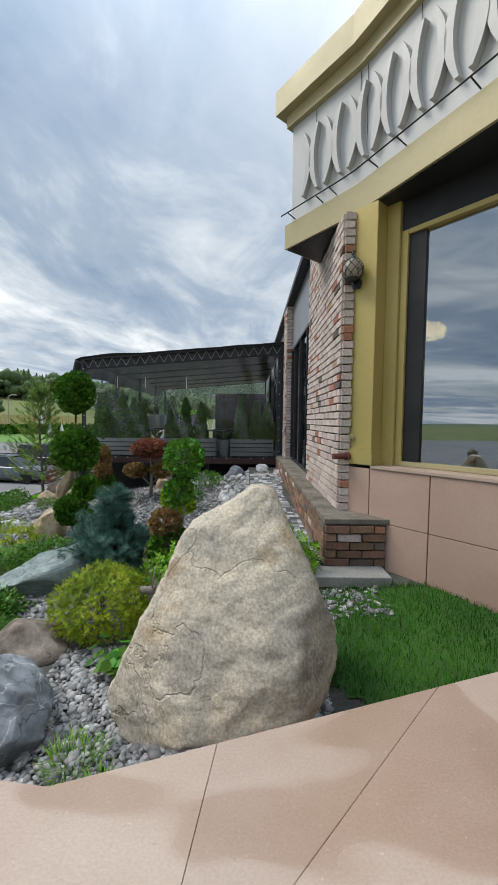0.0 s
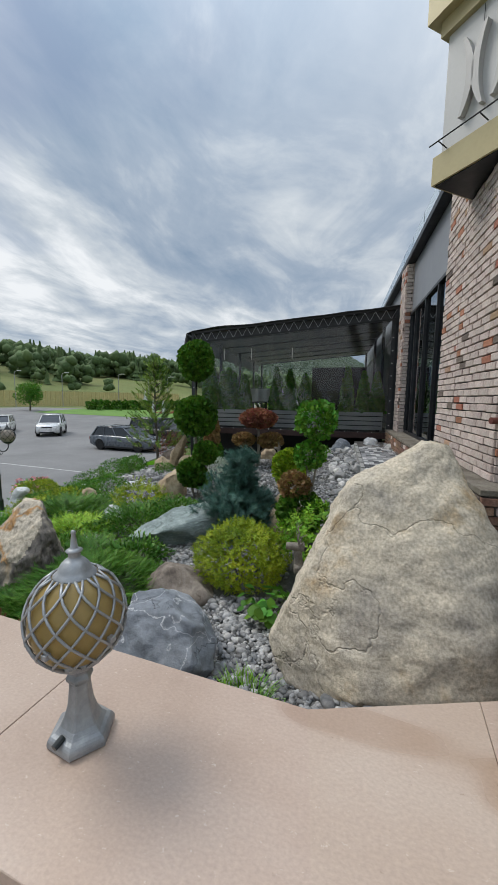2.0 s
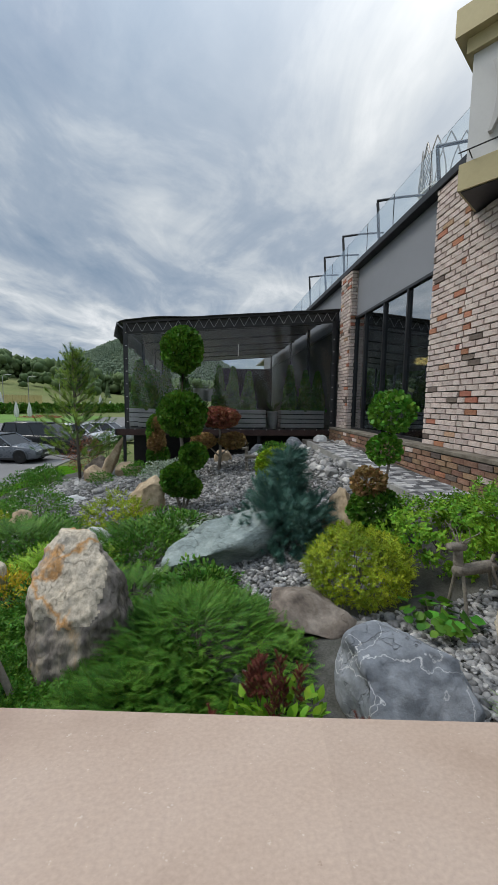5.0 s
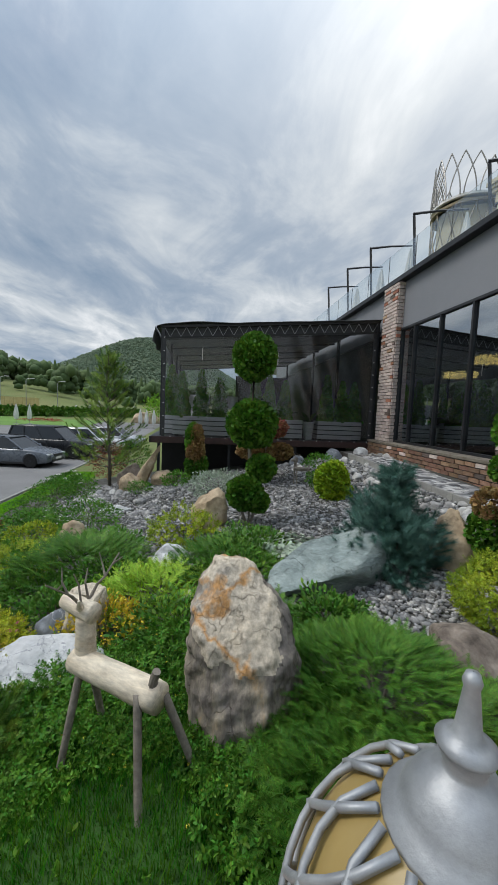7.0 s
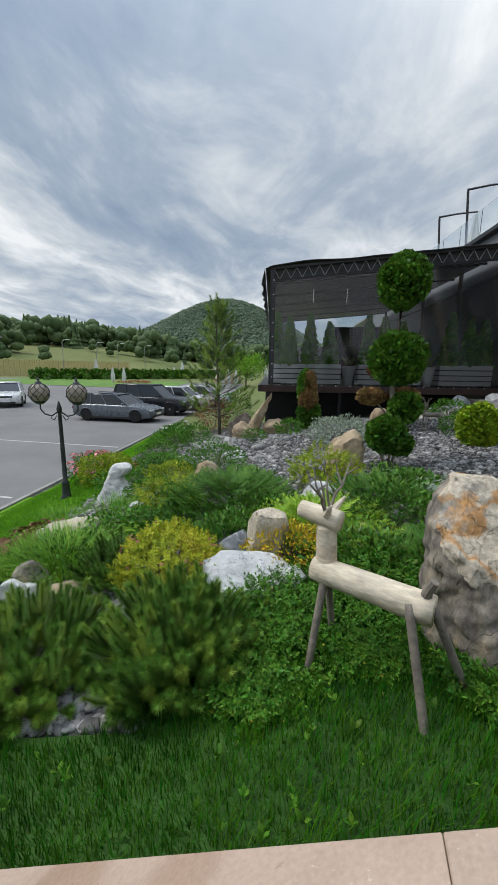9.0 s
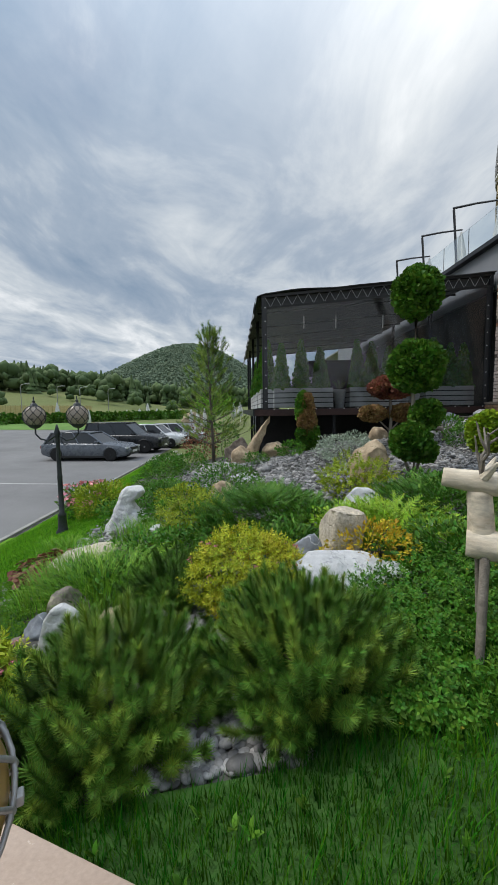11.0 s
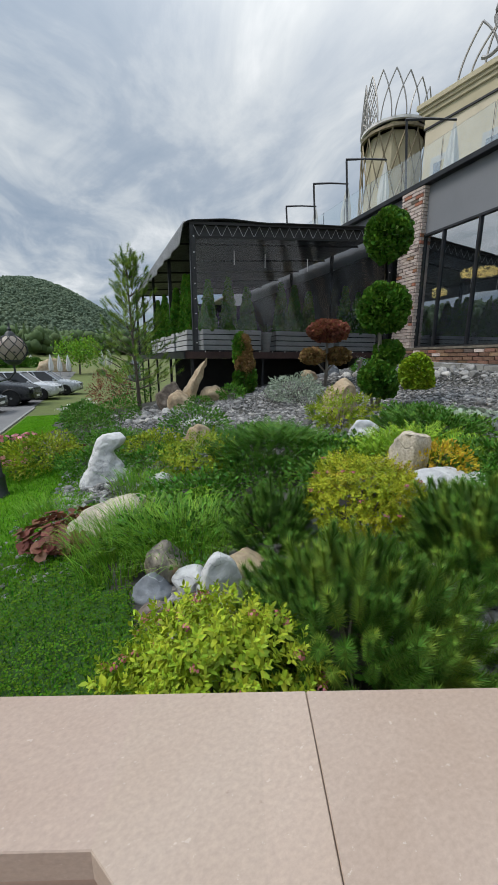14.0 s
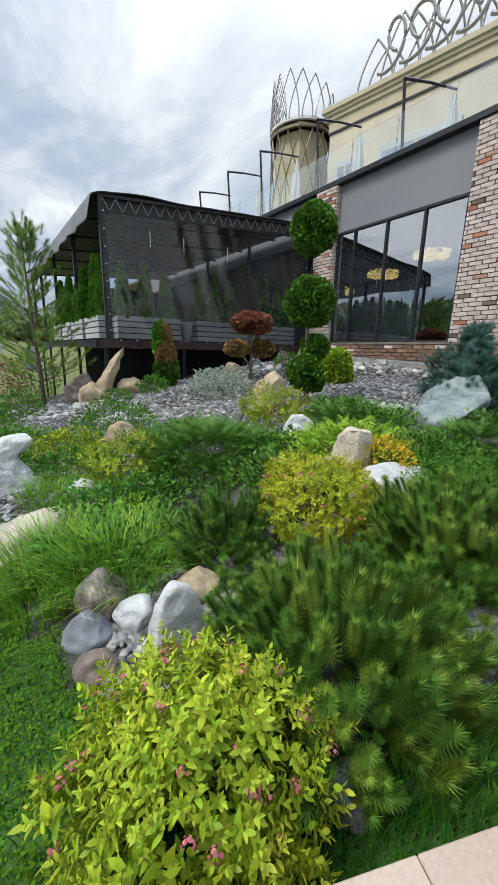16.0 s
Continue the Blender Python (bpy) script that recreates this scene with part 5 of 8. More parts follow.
tagged(mesh_from("cobbles", v_, f_, mat("cobble_stone", [(0.22, 0.22, 0.22), (0.36, 0.36, 0.35), (0.48, 0.46, 0.43)], scale=5, bump=0.5, bscale=22, fine=0.2, island=0.35), smooth=True), "loose grey and pale cobbles along the path", "cobbles", kind="stuff")

# ---- path of grey, white and black setts ----
garden_path = thing("garden_path", "narrow path of grey, white and black setts along the building", "path", kind="structure")


def path_z(y):
    return float(np.interp(y, [3.6, 6.0, 9.0, 10.4], [0.02, 0.06, 0.17, 0.2]))


M_SETT = [mat("sett_white", [(0.42, 0.42, 0.42), (0.52, 0.52, 0.51)], scale=8, bump=0.3, objrand=0.1), mat("sett_grey", [(0.2, 0.205, 0.21), (0.28, 0.285, 0.29)], scale=8, bump=0.3, objrand=0.12), mat("sett_black", [(0.07, 0.072, 0.078), (0.11, 0.112, 0.118)], scale=8, bump=0.3, objrand=0.15)]
setts = []
for mm in M_SETT:
    for ln in (0.092, 0.19):
        bm = boxed((0, 0, 0), (ln, 0.092, 0.06), 0.006)
        me = bpy.data.meshes.new("sett")
        bm.to_mesh(me)
        bm.free()
        me.materials.append(mm)
        setts.append(me)
rs = random.Random(4)
bm = bmesh.new()
prism(bm, [(-0.02, 3.7), (0.764, 3.7), (0.764, 10.4), (-0.02, 10.4)], [path_z(3.7) - 0.3] * 2 + [path_z(10.4) - 0.3] * 2, [path_z(3.7) - 0.012, path_z(3.7) - 0.012, path_z(10.4) - 0.012, path_z(10.4) - 0.012])
part("bed", bm, M_MORTAR, garden_path)
count = 0
yy = 3.85
while yy < 9.3 and count < 420:
    xx = 0.03
    while xx < 0.74:
        long = rs.random() < 0.35 and xx + 0.19 < 0.76
        w = 0.19 if long else 0.092
        ob = new("sett", setts[rs.choices((0, 1, 2), (0.34, 0.4, 0.26))[0] * 2 + (1 if long else 0)])
        ob.parent = garden_path
        ob.location = (xx + w / 2, yy, path_z(yy) - 0.012 + rs.uniform(-0.003, 0.003))
        ob.rotation_euler = (0.02, rs.uniform(-0.015, 0.015), 0)
        count += 1
        xx += w + 0.006
    yy += 0.098
for y0 in np.arange(3.75, 9.4, 0.5):
    part("kerb", boxed((-0.02, y0 + 0.25, path_z(y0 + 0.25) - 0.06), (0.07, 0.494, 0.18), 0.008), M_CONC, garden_path)
bm = boxed((0.98, 3.5, 0.0), (0.75, 0.28, 0.10), 0.01, Matrix())
tagged(link("kerb_stone", bm, M_CONC), "grey concrete kerb at the end of the plinth", "kerb", kind="structure")

# ---- lawns ----
M_BLADE = mat("lawn_grass", [(0.016, 0.085, 0.003), (0.030, 0.135, 0.004), (0.066, 0.215, 0.008)], spec=0.12, rough=0.7, scale=1.3, bump=0, fine=0, island=0.5, translucent=0.2)
M_BLADEB = mat("bright_lawn", [(0.11, 0.31, 0.010), (0.165, 0.40, 0.016)], spec=0.12, rough=0.7, scale=1.1, bump=0, fine=0, island=0.25, translucent=0.3)
BV = np.array([(-0.5, 0, 0), (0.5, 0, 0), (0.32, 0.16, 0.55), (-0.32, 0.16, 0.55), (0, 0.5, 1.0)])
BF = np.array([(0, 1, 2), (0, 2, 3), (3, 2, 4)])


def lawn(name, label, material, x0, x1, y0, y1, n, height, width, keep, zoff=0.0):
    x, y = rng.uniform(x0, x1, n), rng.uniform(y0, y1, n)
    k = keep(x, y)
    x, y = x[k], y[k]
    n = len(x)
    a = rng.uniform(0, 2 * np.pi, n)
    R = np.zeros((n, 3, 3))
    R[:, 0, 0], R[:, 0, 1], R[:, 1, 0], R[:, 1, 1], R[:, 2, 2] = np.cos(a), -np.sin(a), np.sin(a), np.cos(a), 1
    h = height * rng.uniform(0.5, 1.35, n)
    sc = np.stack([width * rng.uniform(0.7, 1.3, n), h * 0.9, h], 1)
    v, f = scatter(BV, BF, poses(np.stack([x, y, ground_z(x, y) + zoff - 0.004], 1), R, sc))
    return tagged(mesh_from(name, v, f, material, smooth=True), label, "grass", kind="stuff")


def outer_y(x):
    return np.interp(x, [p[0] for p in OUTER][::-1], [p[1] for p in OUTER][::-1])


def turf_patch(name, x0, x1, y0, y1, keep, label, material=None):
    xs_, ys_ = np.arange(x0, x1, 0.1), np.arange(y0, y1, 0.1)
    X, Y = np.meshgrid(xs_, ys_)
    i = np.arange(X.size).reshape(X.shape)
    f = np.stack([i[:-1, :-1], i[:-1, 1:], i[1:, 1:], i[1:, :-1]], -1).reshape(-1, 4)
    f = f[keep(X.ravel()[f].mean(1), Y.ravel()[f].mean(1))]
    return tagged(mesh_from(name, np.stack([X, Y, ground_z(X, Y) + (0.012 if material is None else 0.018)], -1).reshape(-1, 3), f, material or M_TURF, smooth=True), label, "lawn", kind="structure")


def wob(x, y, s=1.0):
    return 0.12 * np.sin(x * 3.1 * s + y * 1.7) + 0.08 * np.sin(y * 4.3 * s - x * 2.2)


K_STRIP = lambda x, y: (y > outer_y(x) + 0.02) & (y < outer_y(x) + 0.95 + wob(x, y) - 0.25 * (x < -5.2) + 0.75 * ((x > -5.2) & (x < -2.6)))
K_LOW = lambda x, y: (y > outer_y(x) + 0.02) & (x < -7.0 + wob(x, y) - 0.16 * np.maximum(0, y - 4.6) + 0.25 * (y < 3.8)) & (x > LAWN_EDGE + 0.1)
K_BANK = lambda x, y: (x < -8.1 + wob(x, y) - 0.04 * (y - 8)) & (x > LAWN_EDGE + 0.12)
K_RIGHT = lambda x, y: (x + y > 2.75 + wob(x, y) * 0.4) & (x - 0.5 > (2.2 - y) * 0.6) & (y < 3.35) & (y > 1.2 + 0.31 * (x + 0.0)) & (y < 3.79 - 1.17 * (x - 1.29) + 0.02)
turf_patch("lawn", -6.9, -1.6, 1.2, 3.8, K_STRIP, "dark green turf strip beside the parapet")
turf_patch("lawn", -10.0, -6.4, 2.3, 8.6, K_LOW, "clover-rich lawn below the garden")
turf_patch("lawn", -10.0, -7.4, 5.2, 8.5, lambda x, y: K_LOW(x + 0.35, y), "bright lawn round the garden lamp", M_TURFB)
turf_patch("lawn", -10.0, -7.5, 8.4, 19.0, K_BANK, "bright mown lawn bank above the car park", M_TURFB)
turf_patch("lawn", 0.2, 2.4, 1.2, 3.5, K_RIGHT, "small lawn at the foot of the building")
lawn("lawn_grass", "dark uneven grass beside the parapet", M_BLADE, -6.9, -1.6, 1.2, 3.8, 110000, 0.085, 0.0045, K_STRIP)
lawn("lawn_grass", "short grass below the garden", M_BLADE, -10, -6.4, 2.3, 8.6, 60000, 0.05, 0.006, K_LOW)
lawn("lawn_grass", "bright short grass towards the car park", M_BLADEB, -10, -6.9, 4.4, 8.6, 70000, 0.045, 0.009, K_LOW)
lawn("lawn_grass", "bright mown grass above the car park", M_BLADEB, -10, -7.5, 8.4, 19.0, 110000, 0.045, 0.012, K_BANK)
lawn("lawn_grass", "fresh green grass at the foot of the wall", M_BLADE, 0.2, 2.4, 1.2, 3.5, 26000, 0.06, 0.0045, K_RIGHT)
# clover and broad weeds in the near lawn
M_CLOVER = mat("clover", [(0.055, 0.145, 0.008), (0.10, 0.22, 0.014)], spec=0.08, rough=0.7, scale=3, bump=0, fine=0.1, island=0.35, translucent=0.25)
HEXV = np.array([(math.cos(a) * (1 if i % 2 else 0.85), math.sin(a) * (1 if i % 2 else 0.85), 0.12 * (i % 2)) for i, a in enumerate(np.linspace(0, 2 * math.pi, 6, endpoint=False))])
HEXF = np.array([(0, 1, 2), (0, 2, 3), (0, 3, 4), (0, 4, 5)])


def flat_leaves(name, label, material, x0, x1, y0, y1, n, size, keep, lift=0.05, tilt=0.4):
    x, y = rng.uniform(x0, x1, n), rng.uniform(y0, y1, n)
    k = keep(x, y)
    x, y = x[k], y[k]
    n = len(x)
    nr = np.stack([rng.normal(0, tilt, n), rng.normal(0, tilt, n), np.ones(n)], 1)
    v, f = scatter(HEXV, HEXF, poses(np.stack([x, y, ground_z(x, y) + rng.uniform(0.2, 1, n) * lift], 1), frames_of(nr), size * rng.uniform(0.6, 1.3, n)))
    return tagged(mesh_from(name, v, f, material, smooth=True), label, "ground cover", kind="stuff")


flat_leaves("clover", "dense clover leaves in the lawn", M_CLOVER, -9.2, -6.5, 2.4, 5.0, 60000, 0.0062, K_LOW, 0.055)

# ---- shrubs ----
LV = np.array([(0, 0, 0), (-0.22, 0.35, 0.05), (0.22, 0.35, 0.05), (-0.2, 0.65, 0.03), (0.2, 0.65, 0.03), (0, 1.0, -0.06)])
LF = np.array([(0, 2, 1), (1, 2, 4), (1, 4, 3), (3, 4, 5)])


def leaf_mat(name, cols, island=0.38, translucent=0.2, rough=0.5):
    return mat(name, cols, rough=rough, spec=0.2, scale=2.5, bump=0, fine=0.08, island=island, translucent=translucent)


def leafy_shoot(n=12, width=0.44, size=0.5):
    """A stem of unit length along y with narrow leaves spiralling up it, as joined triangles."""
    rr = random.Random(5)
    vs, fs = [], []
    for i in range(n):
        t = 0.15 + 0.85 * (i / (n - 1)) ** 0.8
        a = i * 2.4 + rr.uniform(-0.3, 0.3)
        lift = 0.25 + 1.1 * t ** 3 + rr.uniform(-0.15, 0.2)
        d = Vector((math.cos(a), lift, math.sin(a))).normalized()
        s = d.cross(Vector((0, 1, 0))).normalized()
        nn = s.cross(d)
        ln = size * (1.0 - 0.35 * t) * rr.uniform(0.8, 1.15)
        base = Vector((0, t, 0))
        k = len(vs)
        w = width * ln * 0.5
        for u, q, dr in ((0, 0, 0), (0.32, -1, 0.03), (0.32, 1, 0.03), (0.66, -0.8, 0.0), (0.66, 0.8, 0.0), (1.0, 0, -0.12)):
            vs.append((base + d * (u * ln) + s * (q * w) + nn * (dr * ln))[:])
        vs[k] = (base)[:]
        fs += [(k, k + 2, k + 1), (k + 1, k + 2, k + 4), (k + 1, k + 4, k + 3), (k + 3, k + 4, k + 5)]
    return np.array(vs), np.array(fs)


SHV, SHF = leafy_shoot()
SHV2, SHF2 = leafy_shoot(9, 0.5, 0.6)
SHOOTS = dict(lv=SHV, lf=SHF)
HERB = dict(lv=SHV2, lf=SHF2)
G_SPIREA = leaf_mat("spirea_leaf", [(0.22, 0.34, 0.022), (0.37, 0.48, 0.036), (0.54, 0.58, 0.06)])
G_YELLOW = leaf_mat("yellow_leaf", [(0.15, 0.235, 0.017), (0.29, 0.375, 0.025), (0.45, 0.49, 0.038)])
G_GOLD = leaf_mat("gold_leaf", [(0.26, 0.34, 0.02), (0.42, 0.46, 0.03), (0.52, 0.42, 0.05)])
G_ORANGE = leaf_mat("orange_leaf", [(0.420, 0.370, 0.028), (0.570, 0.403, 0.033), (0.330, 0.403, 0.028)])
G_GREEN = leaf_mat("green_leaf", [(0.044, 0.138, 0.013), (0.079, 0.216, 0.020), (0.123, 0.274, 0.027)])
G_MID = leaf_mat("fresh_leaf", [(0.105, 0.255, 0.020), (0.175, 0.353, 0.027), (0.228, 0.411, 0.032)])
G_DARK = leaf_mat("thuja_leaf", [(0.038, 0.108, 0.011), (0.067, 0.167, 0.015), (0.096, 0.225, 0.022)], translucent=0.12)
G_THUJAY = leaf_mat("golden_thuja_leaf", [(0.175, 0.295, 0.016), (0.298, 0.411, 0.022)], translucent=0.15)
G_RED = leaf_mat("russet_leaf", [(0.15, 0.06, 0.04), (0.25, 0.095, 0.06), (0.33, 0.15, 0.075)])
G_BROWN = leaf_mat("browned_leaf", [(0.210, 0.140, 0.052), (0.333, 0.210, 0.088)])
G_BURG = leaf_mat("burgundy_leaf", [(0.11, 0.035, 0.03), (0.19, 0.07, 0.045), (0.15, 0.11, 0.035)])
G_JUN = leaf_mat("juniper_needle", [(0.04, 0.12, 0.014), (0.07, 0.18, 0.02), (0.125, 0.265, 0.032)], translucent=0.15)
G_JUNY = leaf_mat("golden_juniper_needle", [(0.210, 0.373, 0.032), (0.298, 0.470, 0.038)], translucent=0.15)
G_PINE = leaf_mat("pine_needle", [(0.05, 0.125, 0.016), (0.09, 0.20, 0.026), (0.15, 0.28, 0.038)], translucent=0.12)
G_PINEY = leaf_mat("fresh_pine_needle", [(0.16, 0.27, 0.034), (0.23, 0.34, 0.048)], translucent=0.12)
G_BLUE = leaf_mat("blue_pine_needle", [(0.038, 0.10, 0.078), (0.068, 0.155, 0.122), (0.115, 0.225, 0.185)], translucent=0.12)
G_SAGE = leaf_mat("silver_leaf", [(0.280, 0.350, 0.263), (0.420, 0.490, 0.385)])
G_TUFT = leaf_mat("long_grass", [(0.105, 0.255, 0.022), (0.166, 0.353, 0.032), (0.228, 0.431, 0.043)])
F_PINK = leaf_mat("pink_flower", [(0.48, 0.13, 0.16), (0.60, 0.24, 0.25)], translucent=0.2)
F_ROSE = leaf_mat("rose_flower", [(0.72, 0.25, 0.3), (0.8, 0.42, 0.44)], translucent=0.2)
F_WHITE = leaf_mat("white_flower", [(0.7, 0.72, 0.62), (0.8, 0.8, 0.72)], translucent=0.2)
F_YELLOW = leaf_mat("yellow_flower", [(0.65, 0.55, 0.05), (0.75, 0.65, 0.1)], translucent=0.2)
F_RED = leaf_mat("dark_red_plume", [(0.15, 0.045, 0.035), (0.24, 0.085, 0.06)])
M_BARK = mat("grey_bark", [(0.09, 0.075, 0.06), (0.16, 0.14, 0.115)], rough=0.95, scale=9, stretch=(1, 1, 0.3), bump=0.7, bscale=30, fine=0.25)
M_BARKP = mat("pale_bark", [(0.2, 0.18, 0.15), (0.3, 0.27, 0.23)], rough=0.95, scale=9, stretch=(1, 1, 0.3), bump=0.6, bscale=30, fine=0.2)


def shell_dirs(n):
    d = rng.normal(size=(n, 3))
    return d / np.linalg.norm(d, axis=1)[:, None]


def lumpy(d, seed, amp=0.12, f=2.2):
    s = seed * 1.37
    return 1 + amp * (np.sin(d[:, 0] * f * 2 + s) * np.cos(d[:, 1] * f * 1.7 - s) + 0.7 * np.sin(d[:, 2] * f * 2.6 + s * 2 + d[:, 0] * 3) + 0.5 * np.sin(d[:, 1] * f * 4 + d[:, 2] * 5 + s))


def leaf_cloud(c, r, n, leaf, seed, amp=0.12, inner=0.55, up=0.35, zmin=-1.0, lv=LV, lf=LF, squeeze=1.0):
    """Leaves through the outer part of a lumpy crown: arrays of one joined mesh."""
    d = shell_dirs(n)
    d = d[d[:, 2] > zmin]
    rad = lumpy(d, seed, amp) * (inner + (1.06 - inner) * rng.random(len(d)) ** 0.45)
    p = d * rad[:, None] * np.array(r) + np.array(c)
    nr = d / np.array(r) * np.mean(r) + rng.normal(0, 0.45, d.shape) + np.array([0, 0, up])
    # leaves lie along the outward way: their y axis leans out
    out = d + rng.normal(0, 0.5, d.shape) + np.array([0, 0, up])
    out /= np.linalg.norm(out, axis=1)[:, None]
    side = np.cross(out, nr)
    side /= np.linalg.norm(side, axis=1)[:, None] + 1e-9
    up_ = np.cross(side, out)
    R = np.stack([side, out, up_], axis=2)
    return scatter(lv, lf, poses(p, R, leaf * rng.uniform(0.6, 1.3, len(p))))


def join(arrs):
    vs, fs, k = [], [], 0
    for v, f in arrs:
        vs.append(v)
        fs.append(f + k)
        k += len(v)
    return np.concatenate(vs), np.concatenate(fs)


def stems(c, r, n, seed, z0, th=0.008):
    bm = bmesh.new()
    rr = random.Random(seed)
    for _ in range(n):
        a, q = rr.random() * 6.28, rr.uniform(0.2, 0.75)
        e = Vector((r[0] * q * math.cos(a), r[1] * q * math.sin(a), r[2] * rr.uniform(0.2, 0.7)))
        path_tube(bm, [Vector((0.04 * math.cos(a), 0.04 * math.sin(a), z0)), e * 0.5 + Vector((0, 0, z0 * 0.3)), e], th, th * 0.5, n=4)
    return bm


def shrub(name, label, x, y, r, h, leafmat, n, leaf, seed, flowers=None, nflow=0, fsize=0.02, amp=0.14, category="shrub", group="", inner=0.5, lv=LV, lf=LF):
    """A rounded bush of single leaves on bare stems, with flower heads if wanted."""
    z0 = float(ground_z(x, y))
    ob = thing(name, label, category, group, (x, y, z0))
    rad = (r, r * 0.95, h * 0.56)
    c = (0, 0, h * 0.48)
    v, f = leaf_cloud(c, rad, n, leaf, seed, amp, inner, zmin=-0.8, lv=lv, lf=lf)
    mesh_from("foliage", v, f, leafmat, ob, smooth=True)
    bm = stems(c, rad, 8, seed, -h * 0.45, 0.005)
    bm.transform(Matrix.Translation(c))
    part("stemwork", bm, M_BARK, ob)
    if flowers:
        d = shell_dirs(nflow * 3)
        d = d[d[:, 2] > 0.05][:nflow]
        arr = []
        for q in d:
            p = q * np.array(rad) * float(lumpy(q[None], seed, amp)[0]) * 1.15 + np.array(c)
            m = 14
            dd = shell_dirs(m)
            dd[:, 2] = np.abs(dd[:, 2])
            arr.append(scatter(HEXV, HEXF, poses(p + dd * fsize * np.array([1, 1, 0.5]), frames_of(dd), np.full(m, fsize * 0.32) * rng.uniform(0.7, 1.2, m))))
        v, f = join(arr)
        mesh_from("bloom", v, f, flowers, ob, smooth=True)
    return ob


# spireas and leafy bushes
shrub("spirea", "lime-yellow spirea bush with pink flower heads", -6.66, 2.74, 0.32, 0.37, G_SPIREA, 1250, 0.074, 3, F_PINK, 46, 0.017, inner=0.45, amp=0.09, **SHOOTS)
shrub("spirea", "golden spirea with russet tips", -5.33, 3.62, 0.36, 0.46, G_GOLD, 2200, 0.055, 4, F_PINK, 30, 0.016, inner=0.62, amp=0.07, **SHOOTS)
shrub("spirea", "low yellow-green spirea among stones", -5.96, 5.7, 0.40, 0.40, G_YELLOW, 420, 0.085, 5, inner=0.6, **SHOOTS)
shrub("spirea", "dense yellow-green spirea dome", -1.32, 3.28, 0.40, 0.50, G_YELLOW, 2600, 0.05, 6, amp=0.05, inner=0.62, **SHOOTS)
shrub("spirea", "yellow-green shrub with pink roses behind", -7.8, 7.7, 0.52, 0.5, G_YELLOW, 3600, 0.05, 7, F_PINK, 3, 0.02)
shrub("shrub", "fresh green bush with yellow tips", -3.9, 5.9, 0.42, 0.42, G_YELLOW, 420, 0.09, 8, inner=0.6, **SHOOTS)
shrub("shrub", "leafy green bush with pale tips behind the boulder", -0.38, 3.55, 0.5, 0.45, G_MID, 600, 0.09, 9, inner=0.6, **HERB)
shrub("shrub", "leafy bush beside the path", 0.25, 3.75, 0.42, 0.4, G_MID, 450, 0.09, 10, inner=0.6, **HERB)
shrub("barberry", "orange and gold low bush beside the block stone", -4.42, 3.85, 0.3, 0.34, G_ORANGE, 1700, 0.035, 11)
shrub("shrub", "yellow-green low bush at the garden edge", -6.3, 6.9, 0.4, 0.34, G_YELLOW, 1600, 0.045, 12)
shrub("shrub", "loose bush with white daisies", -5.62, 7.3, 0.5, 0.5, G_GREEN, 2200, 0.045, 13, F_WHITE, 40, 0.014)
shrub("hydrangea", "green bush with white flower heads by the lawn", -7.45, 11.6, 0.42, 0.5, G_GREEN, 1400, 0.07, 14, F_WHITE, 14, 0.07)
shrub("shrub", "dark green rounded bush by the lawn", -7.3, 10.3, 0.5, 0.5, G_GREEN, 2000, 0.05, 15)
shrub("lavender", "grey-green wispy bush on the gravel", -3.35, 8.2, 0.55, 0.5, G_SAGE, 2600, 0.05, 16)
shrub("shrub", "dark bush below the deck", -4.3, 9.4, 0.3, 0.3, G_GREEN, 900, 0.05, 17)
shrub("shrub", "small round green bush on the slope", -5.05, 9.2, 0.26, 0.24, G_GREEN, 800, 0.04, 18)
shrub("shrub", "grey-green bush on the gravel", -1.3, 7.9, 0.32, 0.34, G_JUN, 1200, 0.04, 19)
shrub("shrub", "low green plant by the deck", -1.0, 9.0, 0.35, 0.35, G_GREEN, 1000, 0.05, 20)
shrub("shrub", "dark green bush beside the pine", -6.6, 10.0, 0.42, 0.5, G_GREEN, 1500, 0.05, 21)
shrub("shrub", "russet bush beyond the pavilion corner", -6.7, 13.2, 0.55, 1.1, G_RED, 1700, 0.06, 22)
shrub("shrub", "green bush beyond the pavilion corner", -6.0, 13.6, 0.6, 1.2, G_GREEN, 2000, 0.06, 23)
shrub("shrub", "dull green bush along the lawn edge", -7.2, 9.0, 0.45, 0.36, G_JUN, 1400, 0.045, 24)
shrub("rose", "low bush with bright pink roses by the lawn", -8.3, 8.1, 0.42, 0.55, G_GREEN, 1500, 0.06, 25, F_ROSE, 14, 0.11)
shrub("shrub", "low green bush beside the white marble stone", -6.35, 6.2, 0.4, 0.26, G_GREEN, 1500, 0.05, 26)
# ground cover with small yellow flowers round the deer
for k, (x_, y_, r_) in enumerate(((-4.45, 2.95, 0.45), (-3.45, 2.62, 0.26), (-4.35, 3.25, 0.45), (-3.95, 3.1, 0.4), (-3.3, 2.4, 0.36), (-4.62, 2.62, 0.22), (-3.05, 2.75, 0.4), (-3.98, 2.86, 0.22), (-4.7, 3.35, 0.4), (-3.85, 3.45, 0.35))):
    shrub("ground_cover", "low bright green perennials with tiny yellow flowers", x_, y_, r_, (0.10, 0.08, 0.16, 0.10, 0.10, 0.08, 0.12, 0.08, 0.16, 0.16)[k], G_GREEN, 1300, 0.05, 40 + k, F_YELLOW, 16, 0.008, inner=0.4, lv=SHV2, lf=SHF2, category="perennial", group="perennials round the deer")
